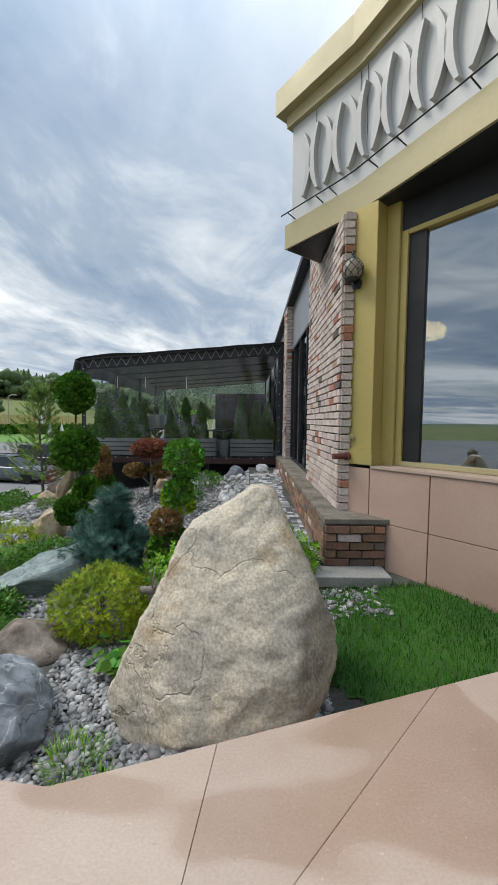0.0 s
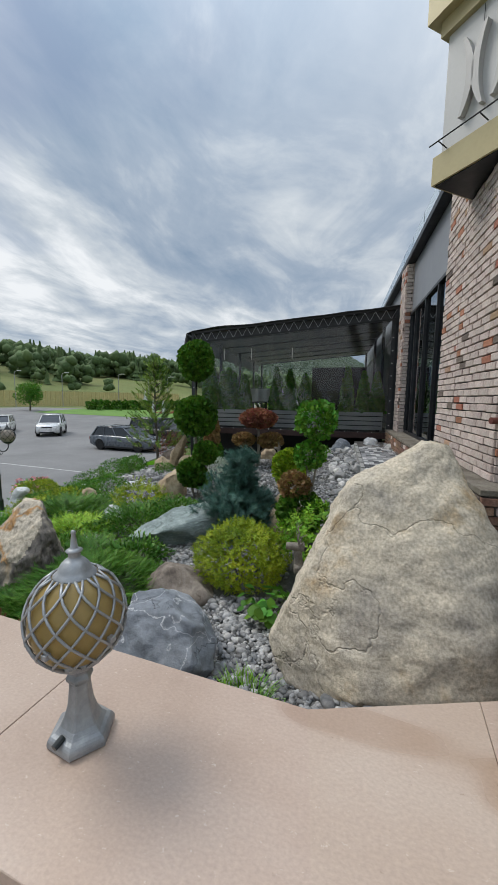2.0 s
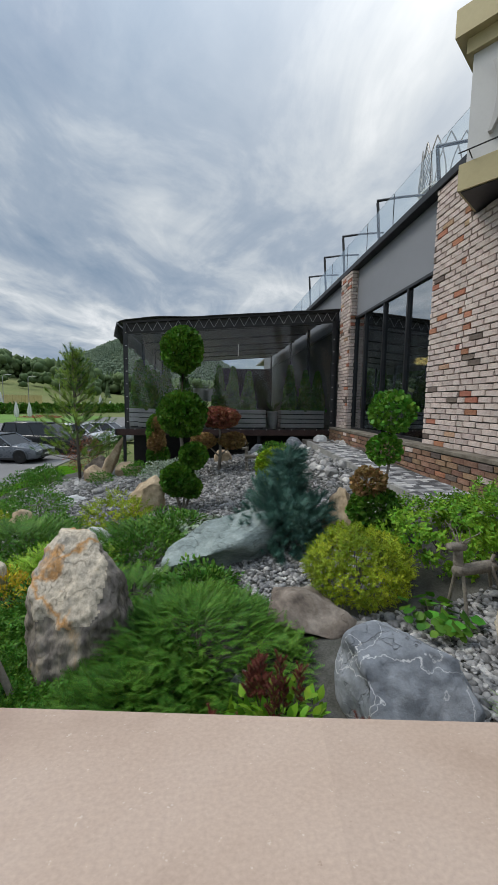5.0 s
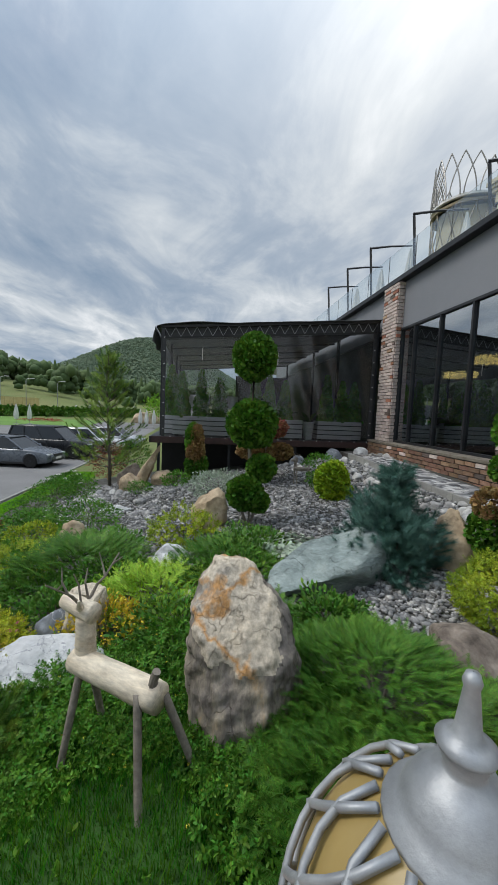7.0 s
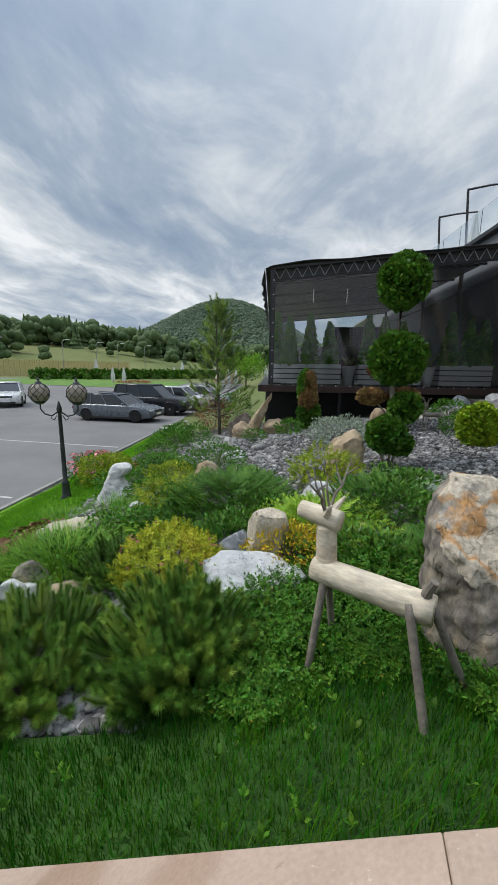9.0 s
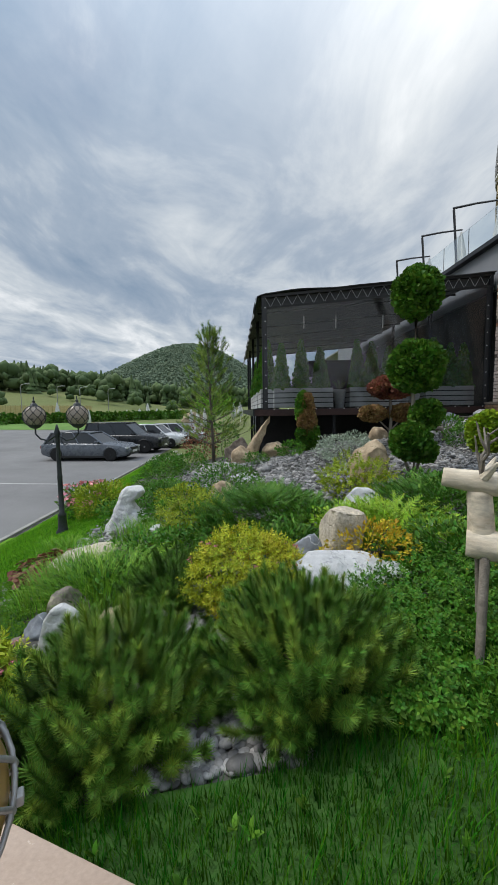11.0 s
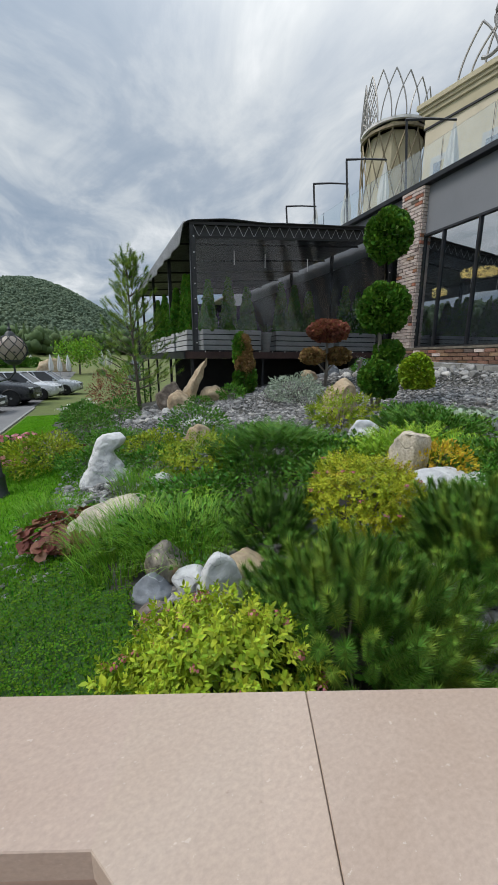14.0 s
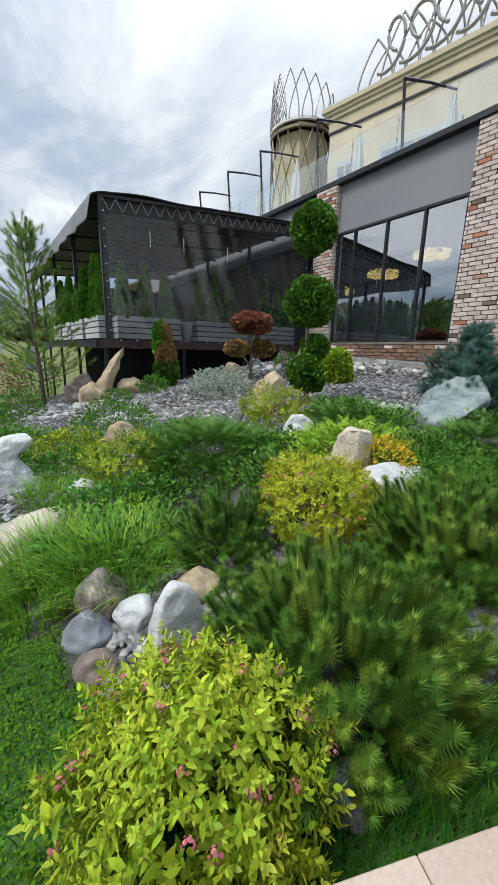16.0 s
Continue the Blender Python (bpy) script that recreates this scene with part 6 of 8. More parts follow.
for k, (x_, y_, r_, mm) in enumerate(((-6.15, 5.0, 0.5, G_GREEN), (-5.5, 5.0, 0.5, G_JUN), (-4.6, 5.0, 0.5, G_JUN), (-3.3, 4.7, 0.5, G_JUN), (-3.0, 5.4, 0.45, G_JUN), (-4.2, 4.5, 0.5, G_JUNY), (-3.75, 3.75, 0.5, G_JUN),
                                      (-7.1, 7.0, 0.5, G_GREEN), (-6.5, 7.6, 0.5, G_JUN), (-6.9, 8.2, 0.45, G_GREEN), (-5.0, 6.2, 0.5, G_JUN), (-6.4, 4.3, 0.5, G_JUN), (-5.0, 4.4, 0.4, G_JUN), (-2.6, 3.6, 0.3, G_JUN))):
    shrub("creeping_juniper", "flat green creeping juniper mat", x_, y_, r_, 0.2, mm, 2000, 0.05, 60 + k, category="juniper", group="creeping junipers", inner=0.3, amp=0.25)


def spray_shape(n=11, w=0.32):
    """A feathery juniper frond: fine side twigs in a flat plume."""
    vs, fs = [], []
    for i in range(n):
        t = i / n
        for s in (-1, 1):
            ln = w * (1 - t) * (0.5 + 0.5 * ((i * 7) % 5) / 4) + 0.05
            k = len(vs)
            vs += [(0, t, 0.10 * math.sin(t * 2.4)), (0, t + 0.06, 0.10 * math.sin(t * 2.4)), (s * ln, t + ln * 1.1, 0.10 * math.sin(t * 2.4) + 0.03)]
            fs.append((k, k + 1, k + 2))
    return np.array(vs), np.array(fs)


SV, SF = spray_shape()


def needle_shoot(n=46, ln=0.26, seed=1):
    """An upright pine candle of unit height, bristling with needles."""
    rr = random.Random(seed)
    vs, fs = [], []
    for i in range(n):
        t = (i + 0.5) / n
        a = i * 2.4
        d = Vector((math.cos(a), math.sin(a), 0.45 + 1.1 * t * t)).normalized() * ln * rr.uniform(0.75, 1.15)
        s = Vector((-math.sin(a), math.cos(a), 0)) * 0.017
        p = Vector((0, 0, t))
        k = len(vs)
        vs += [(p - s)[:], (p + s)[:], (p + d)[:]]
        fs.append((k, k + 1, k + 2))
    return np.array(vs), np.array(fs)


NV, NF = needle_shoot(170, 0.34, 1)
NV2, NF2 = needle_shoot(90, 0.62, 2)


def pine_bush(name, label, x, y, r, h, material, n, shoot, seed, tv=NV, tf=NF, up=1.2, category="pine", pale=None, amp=0.16, leader=None):
    z0 = float(ground_z(x, y))
    ob = thing(name, label, category, at=(x, y, z0))
    for which, m_, k in ((0, material, n), (1, pale, n // 3 if pale else 0)):
        if not k:
            continue
        d = shell_dirs(k * 2)
        d = d[d[:, 2] > -0.25][:k]
        rad = lumpy(d, seed, amp) * (0.35 + 0.62 * rng.random(len(d)) ** 0.6)
        p = d * rad[:, None] * np.array((r, r, h * 0.72)) + np.array((0, 0, h * 0.22))
        p[:, 2] = np.maximum(p[:, 2], 0.02)
        nr = d * np.array((0.8, 0.8, 0.5)) + rng.normal(0, 0.22, d.shape) + np.array([0, 0, up])
        if leader:
            # the leading shoots stand above the rest
            top = rng.random(len(p)) < 0.22
            p[top] = np.stack([p[top, 0] * leader[0] / r, p[top, 1] * leader[0] / r, rng.uniform(0.45, 1.0, top.sum()) * leader[1]], 1)
            p[top, :2] *= (1.25 - 0.95 * p[top, 2:3] / leader[1])
        s = shoot * rng.uniform(0.7, 1.35, len(p))
        v, f = scatter(tv, tf, poses(p - 0.3 * np.array([0, 0, shoot]), frames_of(nr), s))
        mesh_from("needle_mass", v, f, m_, ob)
    bm = stems((0, 0, 0), (r, r, h), 12, seed, 0.0, 0.012)
    part("branchwork", bm, M_BARK, ob)
    return ob


pine_bush("dwarf_pine", "bushy dwarf mountain pine with upright candles", -6.0, 2.84, 0.50, 0.40, G_PINE, 430, 0.135, 1, up=0.85, pale=G_PINEY, amp=0.10)
pine_bush("dwarf_pine", "dark dwarf mountain pine beside the gravel", -5.06, 2.86, 0.43, 0.42, G_PINE, 430, 0.135, 2, up=0.85, pale=G_PINEY, amp=0.10)
pine_bush("dwarf_pine", "low dwarf pine behind the stones", -5.88, 3.86, 0.34, 0.36, G_PINE, 300, 0.12, 3, up=0.85, amp=0.10)
pine_bush("blue_pine", "bushy blue-green pine beside the slate", -1.66, 4.48, 0.50, 0.80, G_BLUE, 1250, 0.105, 4, NV2, NF2, up=0.3, amp=0.2, leader=(0.26, 1.05))


def spreading_juniper(label, x, y, r, n, ln, material, seed, height=0.35, bias=(0, 0)):
    z0 = float(ground_z(x, y))
    ob = thing("spreading_juniper", label, "juniper", at=(x, y, z0))
    a = rng.uniform(0, 2 * np.pi, n)
    q = np.sqrt(rng.random(n)) * r
    p = np.stack([np.cos(a) * q, np.sin(a) * q, height * (1 - (q / r) ** 2) * rng.uniform(0.4, 1.0, n) + 0.02], 1)
    a2 = a + rng.normal(0, 0.6, n)
    out = np.stack([np.cos(a2) + bias[0], np.sin(a2) + bias[1], rng.uniform(0.0, 1.0, n)], 1)
    out /= np.linalg.norm(out, axis=1)[:, None]
    nr = np.array([[0, 0, 1.0]]) + rng.normal(0, 0.3, (n, 3))
    side = np.cross(out, nr)
    side /= np.linalg.norm(side, axis=1)[:, None]
    R = np.stack([side, out, np.cross(side, out)], axis=2)
    v, f = scatter(SV, SF, poses(p, R, ln * rng.uniform(0.6, 1.3, n)))
    mesh_from("frond_mass", v, f, material, ob)
    part("branchwork", stems((0, 0, 0), (r, r, height), 10, seed, 0, 0.01), M_BARK, ob)


spreading_juniper("wide feathery juniper spilling towards the lawn", -2.62, 2.75, 0.72, 3400, 0.115, G_JUN, 1, 0.34, (0, -0.4))
spreading_juniper("low feathery juniper before the standing rock", -2.95, 2.3, 0.5, 1500, 0.11, G_JUN, 2, 0.2, (0, -0.3))
spreading_juniper("golden-green feathery juniper by the block stone", -4.05, 4.35, 0.55, 420, 0.2, G_JUNY, 3, 0.22)
spreading_juniper("flat juniper with long sprays", -5.1, 5.5, 0.75, 800, 0.24, G_JUN, 4, 0.3)
spreading_juniper("golden juniper among stones", -3.2, 3.6, 0.4, 260, 0.18, G_JUN, 5, 0.16)
spreading_juniper("soft green juniper on the slope", -3.35, 5.0, 0.6, 420, 0.2, G_JUN, 6, 0.18)


def grass_tuft(label, x, y, r, n, ln, seed, material=None):
    z0 = float(ground_z(x, y))
    ob = thing("grass_tuft", label, "grass", at=(x, y, z0))
    a = rng.uniform(0, 2 * np.pi, n)
    q = np.sqrt(rng.random(n)) * r
    L_ = ln * rng.uniform(0.55, 1.2, n)
    lean = rng.uniform(0.3, 1.1, n)
    w = 0.004
    t = np.linspace(0, 1, 5)
    V = np.zeros((n, 9, 3))
    dx, dy = np.cos(a + rng.normal(0, 0.5, n)), np.sin(a + rng.normal(0, 0.5, n))
    for i in range(5):
        hx_ = lean * L_ * t[i] ** 1.8 * 0.8
        hz_ = L_ * (t[i] - 0.38 * lean * t[i] ** 2.4)
        px, py = np.cos(a) * q + dx * hx_, np.sin(a) * q + dy * hx_
        ww = w * (1 - t[i] * 0.9)
        if i < 4:
            V[:, 2 * i] = np.stack([px - dy * ww, py + dx * ww, hz_], 1)
            V[:, 2 * i + 1] = np.stack([px + dy * ww, py - dx * ww, hz_], 1)
        else:
            V[:, 8] = np.stack([px, py, hz_], 1)
    F = np.array([(0, 1, 3), (0, 3, 2), (2, 3, 5), (2, 5, 4), (4, 5, 7), (4, 7, 6), (6, 7, 8)])
    f = (F[None] + (np.arange(n) * 9)[:, None, None]).reshape(-1, 3)
    mesh_from("blade_mass", V.reshape(-1, 3), f, material or G_TUFT, ob)


for k, (x_, y_, r_, n_, l_) in enumerate(((-6.5, 4.05, 0.33, 800, 0.40), (-6.75, 4.35, 0.32, 700, 0.36), (-6.95, 4.1, 0.25, 450, 0.22), (-7.0, 4.5, 0.3, 450, 0.24), 
                                         (-6.6, 5.6, 0.35, 500, 0.26), (-6.0, 6.3, 0.3, 400, 0.26), (-7.5, 5.6, 0.3, 400, 0.2))):
    grass_tuft("tuft of long arching green grass", x_, y_, r_, n_, l_, k)

grass_tuft("small tuft of green grass among the pebbles", -0.95, 1.9, 0.16, 260, 0.11, 31)
grass_tuft("small tuft of green grass beside the boulder", -0.72, 1.72, 0.12, 160, 0.09, 32)

# balls of clipped thuja
TV_ = np.array([(-0.35, 0, 0), (0.35, 0, 0), (0.55, 0.6, 0.08), (0.0, 1.0, 0.0), (-0.55, 0.6, 0.08)])
TF_ = np.array([(0, 1, 2), (0, 2, 3), (0, 3, 4)])


def clipped_tree(name, label, x, y, balls, trunk, seed, n=4200, leaf=0.05, category="topiary", bark=M_BARKP):
    """balls: (dx, dy, height, radius, flatness, material, share of leaves)."""
    z0 = float(ground_z(x, y))
    ob = thing(name, label, category, at=(x, y, z0))
    bm = bmesh.new()
    for pts, r0, r1 in trunk:
        path_tube(bm, pts, r0, r1, n=7)
    part("trunk", bm, bark, ob, smooth=True)
    for k, (dx, dy, z, r, flat, mm, share) in enumerate(balls):
        v, f = leaf_cloud((dx, dy, z), (r, r, r * flat), int(n * share), leaf, seed + k * 3, 0.045, 0.72, 0.15, lv=TV_, lf=TF_)
        mesh_from("crown", v, f, mm, ob, smooth=True)


clipped_tree("topiary_tree", "clipped thuja of three stacked balls on a thin trunk", -2.97, 6.3, [
    (0.0, 0.0, 2.50, 0.285, 1.08, G_DARK, 1), (0.0, 0, 1.52, 0.335, 0.97, G_DARK, 1.3), (0.17, 0.0, 0.87, 0.19, 0.95, G_DARK, 0.45), (-0.07, -0.05, 0.50, 0.24, 0.95, G_DARK, 0.7), (0.12, -0.05, 0.36, 0.15, 0.9, G_DARK, 0.3)],
    [([(0, 0, -0.1), (0.03, 0, 0.5), (-0.03, 0, 1.2), (0.01, 0, 2.4)], 0.035, 0.025), ([(0, 0, -0.1), (-0.12, 0, 0.25), (-0.18, 0, 0.5)], 0.025, 0.015), ([(0, 0, -0.1), (0.12, 0.02, 0.3), (0.2, 0, 0.8)], 0.025, 0.015)], 3)
clipped_tree("topiary_tree", "small clipped tree of uneven green and browned balls", -0.80, 4.02, [
    (0.09, 0, 1.43, 0.20, 0.95, G_GREEN, 0.22), (0.03, 0, 1.05, 0.15, 0.9, G_GREEN, 0.15), (-0.12, 0, 0.70, 0.15, 0.95, G_BROWN, 0.2), (-0.05, 0, 0.42, 0.23, 0.95, G_DARK, 0.5)],
    [([(0, 0, -0.1), (0.02, 0, 0.4), (0.10, 0.02, 0.9), (0.08, 0, 1.4)], 0.018, 0.010), ([(0.02, 0, 0.5), (0.0, 0.03, 0.9), (0.06, 0, 1.35)], 0.012, 0.007), ([(0, 0, 0.2), (-0.08, 0, 0.45), (-0.12, 0, 0.7)], 0.012, 0.008)], 9, leaf=0.04)
clipped_tree("clipped_maple", "small russet tree with a flat browned crown", -2.34, 8.7, [
    (0.0, 0, 1.18, 0.40, 0.5, G_RED, 0.9), (-0.35, 0, 0.66, 0.24, 0.6, G_BROWN, 0.35), (0.3, 0.05, 0.66, 0.28, 0.55, G_BROWN, 0.35)],
    [([(0, 0, -0.1), (0.02, 0, 0.5), (0, 0, 1.1)], 0.045, 0.025), ([(0, 0, 0.3), (-0.2, 0, 0.5), (-0.33, 0, 0.65)], 0.02, 0.012), ([(0, 0, 0.3), (0.2, 0, 0.5), (0.3, 0, 0.65)], 0.02, 0.012)], 15, leaf=0.055, category="tree")
clipped_tree("golden_thuja", "small golden-green thuja bush", -1.40, 7.10, [(0, 0, 0.32, 0.27, 1.15, G_THUJAY, 0.7), (0.08, 0, 0.12, 0.26, 0.8, G_THUJAY, 0.4)], [([(0, 0, -0.1), (0, 0, 0.4)], 0.03, 0.02)], 21, leaf=0.05, category="shrub")
clipped_tree("column_thuja", "narrow thuja browned on one side", -3.86, 9.75, [
    (0.0, 0, 0.95, 0.15, 2.6, G_BROWN, 0.4), (-0.08, 0.02, 1.0, 0.14, 2.6, G_GREEN, 0.35), (0.02, 0, 0.35, 0.24, 1.3, G_DARK, 0.5), (0.0, -0.05, 0.7, 0.18, 1.6, G_BROWN, 0.35)], [([(0, 0, -0.1), (0, 0, 1.3)], 0.03, 0.015)], 27, leaf=0.06, category="thuja")


def thuja_cone(x, y, z, h, r, seed):
    ob = thing("potted_thuja", "slim green cone thuja growing in a deck planter", "thuja", "thujas in the planters", (x, y, z))
    n = 1500
    t = rng.random(n) ** 1.3
    a = rng.uniform(0, 2 * np.pi, n)
    q = r * (1 - t) ** 0.75 * (0.7 + 0.35 * rng.random(n)) * (1 + 0.15 * np.sin(a * 3 + seed))
    p = np.stack([np.cos(a) * q, np.sin(a) * q, t * h], 1)
    out = np.stack([np.cos(a) * 0.5, np.sin(a) * 0.5, np.ones(n)], 1) + rng.normal(0, 0.2, (n, 3))
    out /= np.linalg.norm(out, axis=1)[:, None]
    nr = np.stack([np.cos(a), np.sin(a), 0 * a], 1) + rng.normal(0, 0.4, (n, 3))
    side = np.cross(out, nr)
    side /= np.linalg.norm(side, axis=1)[:, None]
    v, f = scatter(TV_, TF_, poses(p, np.stack([side, out, np.cross(side, out)], axis=2), 0.085 * rng.uniform(0.6, 1.3, n)))
    mesh_from("crown", v, f, G_GREEN, ob, smooth=True)
    bm = bmesh.new()
    path_tube(bm, [(0, 0, -0.1), (0, 0, h * 0.8)], 0.02, 0.008, n=5)
    part("trunk", bm, M_BARK, ob)


for k, x_ in enumerate((-4.3, -3.78, -3.28, -2.3, -1.9, -1.45, -0.25, 0.2, 0.55)):
    thuja_cone(x_, DY + 0.45, DZ + 0.48, 1.18 + 0.12 * math.sin(k * 2.3), 0.21, k)
for k, y_ in enumerate((11.5, 12.0, 13.2, 13.7, 15.0, 16.4)):
    thuja_cone(side_x(y_) + 0.23, y_, DZ + 0.48, 1.35 + 0.1 * math.sin(k * 1.7), 0.24, k + 20)

# the young pine
sap = thing("young_pine", "slender young pine with airy whorls of yellow-green needles", "pine", at=bank_point(-6.17, 10.85))
bm = bmesh.new()
path_tube(bm, [(0.05, 0, -0.1), (0.03, 0, 0.8), (-0.02, 0, 2.0), (-0.05, 0, 3.35)], 0.05, 0.012, n=7)
part("trunk", bm, M_BARK, sap, smooth=True)
rp = random.Random(12)
bmb, pts_, dirs_, pts2_, dirs2_ = bmesh.new(), [], [], [], []
for k in range(15):
    z = 0.55 + k * 0.19
    ln = 1.12 * (1 - k / 18) ** 0.85
    for j in range(5):
        a = j * 1.257 + k * 0.7 + rp.uniform(-0.3, 0.3)
        d = Vector((math.cos(a), math.sin(a), 0.35 + 0.05 * k))
        e = Vector((0, 0, z)) + d.normalized() * ln * rp.uniform(0.7, 1.1)
        path_tube(bmb, [(0, 0, z), (Vector((0, 0, z)) * 0.5 + e * 0.5) + Vector((0, 0, -0.03)), e], 0.012, 0.004, n=4)
        for q in range(5):
            f = 0.4 + 0.6 * q / 4
            p = Vector((0, 0, z)).lerp(e, f) + Vector((rp.uniform(-0.08, 0.08), rp.uniform(-0.08, 0.08), rp.uniform(-0.02, 0.06)))
            (pts_ if rp.random() < 0.72 else pts2_).append(p[:])
            (dirs_ if len(pts_) > len(dirs_) else dirs2_).append((d + Vector((rp.uniform(-0.5, 0.5), rp.uniform(-0.5, 0.5), rp.uniform(0.1, 0.7))))[:])
for k in range(5):
    pts_.append((-0.05, 0, 3.0 + k * 0.09))
    dirs_.append((rp.uniform(-0.3, 0.3), rp.uniform(-0.3, 0.3), 1))
part("branchwork", bmb, M_BARK, sap)
for P_, D_, mm in ((pts_, dirs_, G_PINEY), (pts2_, dirs2_, G_PINE)):
    P_, D_ = np.array(P_), np.array(D_[:len(P_)])
    v, f = scatter(NV2, NF2, poses(P_, frames_of(D_), 0.15 * rng.uniform(0.8, 1.3, len(P_))))
    mesh_from("needle_mass", v, f, mm, sap)

# heuchera, hosta, silver mat, astilbe, broad weeds


def rosette(name, label, x, y, r, n, leaf, material, seed, category="perennial", lift=0.12):
    ob = thing(name, label, category, at=bank_point(x, y))
    a = rng.uniform(0, 2 * np.pi, n)
    q = np.sqrt(rng.random(n)) * r
    p = np.stack([np.cos(a) * q, np.sin(a) * q, lift * (0.4 + 0.6 * rng.random(n))], 1)
    nr = np.stack([np.cos(a) * 0.5, np.sin(a) * 0.5, np.ones(n)], 1) + rng.normal(0, 0.3, (n, 3))
    v, f = scatter(HEXV, HEXF, poses(p, frames_of(nr), leaf * rng.uniform(0.6, 1.2, n)))
    mesh_from("leafage", v, f, material, ob, smooth=True)
    bm = bmesh.new()
    for k in range(0, n, max(1, n // 14)):
        path_tube(bm, [(0, 0, 0), p[k] * np.array([0.6, 0.6, 0.5]), p[k]], 0.004, n=4)
    part("stalkwork", bm, M_BARK, ob)
    return ob


rosette("heuchera", "clump of burgundy and green coral bells leaves", -7.27, 4.87, 0.40, 420, 0.045, G_BURG, 1)
rosette("heuchera", "small dark red leaved clump by the roses", -7.5, 8.3, 0.25, 160, 0.045, G_BURG, 2)
rosette("hosta", "broad green hosta leaves", -6.2, 4.85, 0.24, 22, 0.1, G_MID, 3)
rosette("silver_mat", "silver-green rosettes beside the slate", -2.55, 5.15, 0.4, 420, 0.04, G_SAGE, 4, lift=0.1)
rosette("silver_mat", "pale rosettes in the junipers", -3.0, 5.8, 0.25, 200, 0.035, G_SAGE, 5, lift=0.08)
rosette("broadleaf_clump", "broad green leaves beside the pebbles", -0.95, 2.72, 0.24, 70, 0.045, G_GREEN, 6, lift=0.16)
rosette("broadleaf_clump", "broad green leaves before the juniper", -2.3, 1.78, 0.24, 50, 0.06, G_MID, 7, lift=0.16)
rosette("broadleaf_clump", "broad leaves below the dwarf pine", -6.2, 2.55, 0.16, 30, 0.03, G_GREEN, 8, lift=0.10)


def weed_clumps(name, label, material, x0, x1, y0, y1, n, keep):
    """Loose upright rosettes of broad leaves in the turf."""
    x, y = rng.uniform(x0, x1, n), rng.uniform(y0, y1, n)
    k = keep(x, y)
    x, y = np.repeat(x[k], 6), np.repeat(y[k], 6)
    m_ = len(x)
    a = rng.uniform(0, 2 * np.pi, m_)
    out = np.stack([np.cos(a) * 0.6, np.sin(a) * 0.6, rng.uniform(0.4, 1.3, m_)], 1)
    out /= np.linalg.norm(out, axis=1)[:, None]
    side = np.cross(out, np.array([[0, 0, 1.0]]) + rng.normal(0, 0.2, (m_, 3)))
    side /= np.linalg.norm(side, axis=1)[:, None]
    p = np.stack([x, y, ground_z(x, y) + 0.03], 1)
    v, f = scatter(LV, LF, poses(p, np.stack([side, out, np.cross(side, out)], axis=2), rng.uniform(0.022, 0.055, m_)))
    return tagged(mesh_from(name, v, f, material, smooth=True), label, "weeds", kind="stuff")


weed_clumps("lawn_weeds", "scattered broad-leaved weeds standing in the turf", G_GREEN, -6.2, -2.0, 1.3, 2.7, 170, K_STRIP)


def astilbe(x, y, seed):
    ob = thing("astilbe", "dark red feathery astilbe plumes over green leaves", "perennial", "astilbes by the parapet", bank_point(x, y))
    rr = random.Random(seed)
    arr, P_, D_ = [], [], []
    bm = bmesh.new()
    for k in range(9):
        bx, by = rr.uniform(-0.14, 0.14), rr.uniform(-0.12, 0.12)
        h = rr.uniform(0.3, 0.46)
        path_tube(bm, [(bx * 0.4, by * 0.4, 0), (bx, by, h)], 0.004, 0.002, n=4)
        for q in range(16):
            t = q / 16
            a = q * 2.4
            P_.append((bx, by, h * (0.55 + 0.45 * t)))
            D_.append((math.cos(a), math.sin(a), 0.9 + t))
    v, f = scatter(NV, NF, poses(np.array(P_), frames_of(np.array(D_)), 0.05 * rng.uniform(0.7, 1.2, len(P_))))
    mesh_from("plumage", v, f, F_RED, ob)
    part("stalkwork", bm, M_BARK, ob)
    v, f = leaf_cloud((0, 0, 0.12), (0.24, 0.22, 0.12), 380, 0.07, seed, 0.15, 0.3)
    mesh_from("leafage", v, f, G_MID, ob, smooth=True)


astilbe(-2.42, 1.72, 1)
astilbe(-2.08, 1.62, 2)
astilbe(-2.2, 2.05, 3)

# ---- parapet lamps ----
M_LAMP = mat("silver_grey_casting", [(0.21, 0.225, 0.24), (0.40, 0.415, 0.43)], rough=0.50, metal=0.5, scale=9, bump=0.12, bscale=60, fine=0.1)
M_LAMPD = mat("dark_lamp_iron", [(0.03, 0.036, 0.038), (0.06, 0.066, 0.068)], rough=0.45, metal=0.5, scale=9, bump=0.1, bscale=60, fine=0.1)
M_AMBER = mat("amber_globe", [(0.38, 0.27, 0.09), (0.47, 0.35, 0.14)], rough=0.3, scale=3, bump=0.02, fine=0.04, translucent=0.35)
M_OPAL = mat("smoked_opal_globe", [(0.42, 0.36, 0.30), (0.5, 0.44, 0.37)], rough=0.35, scale=3, bump=0.02, fine=0.04, translucent=0.3)


def globe_cage(bm, r, h, zc, bars=10, th=0.004, lo=-0.92, hi=0.90):
    """Crossing helical bars round a globe."""
    for k in range(bars):
        for d in (-1, 1):
            pts = []
            for i in range(15):
                t = lo + (hi - lo) * i / 14
                a = 2 * math.pi * k / bars + d * (t - lo) * 0.95
                q = r * math.sqrt(max(0.02, 1 - t * t)) + 0.003
                pts.append((q * math.cos(a), q * math.sin(a), zc + t * h))
            path_tube(bm, pts, th, n=5)


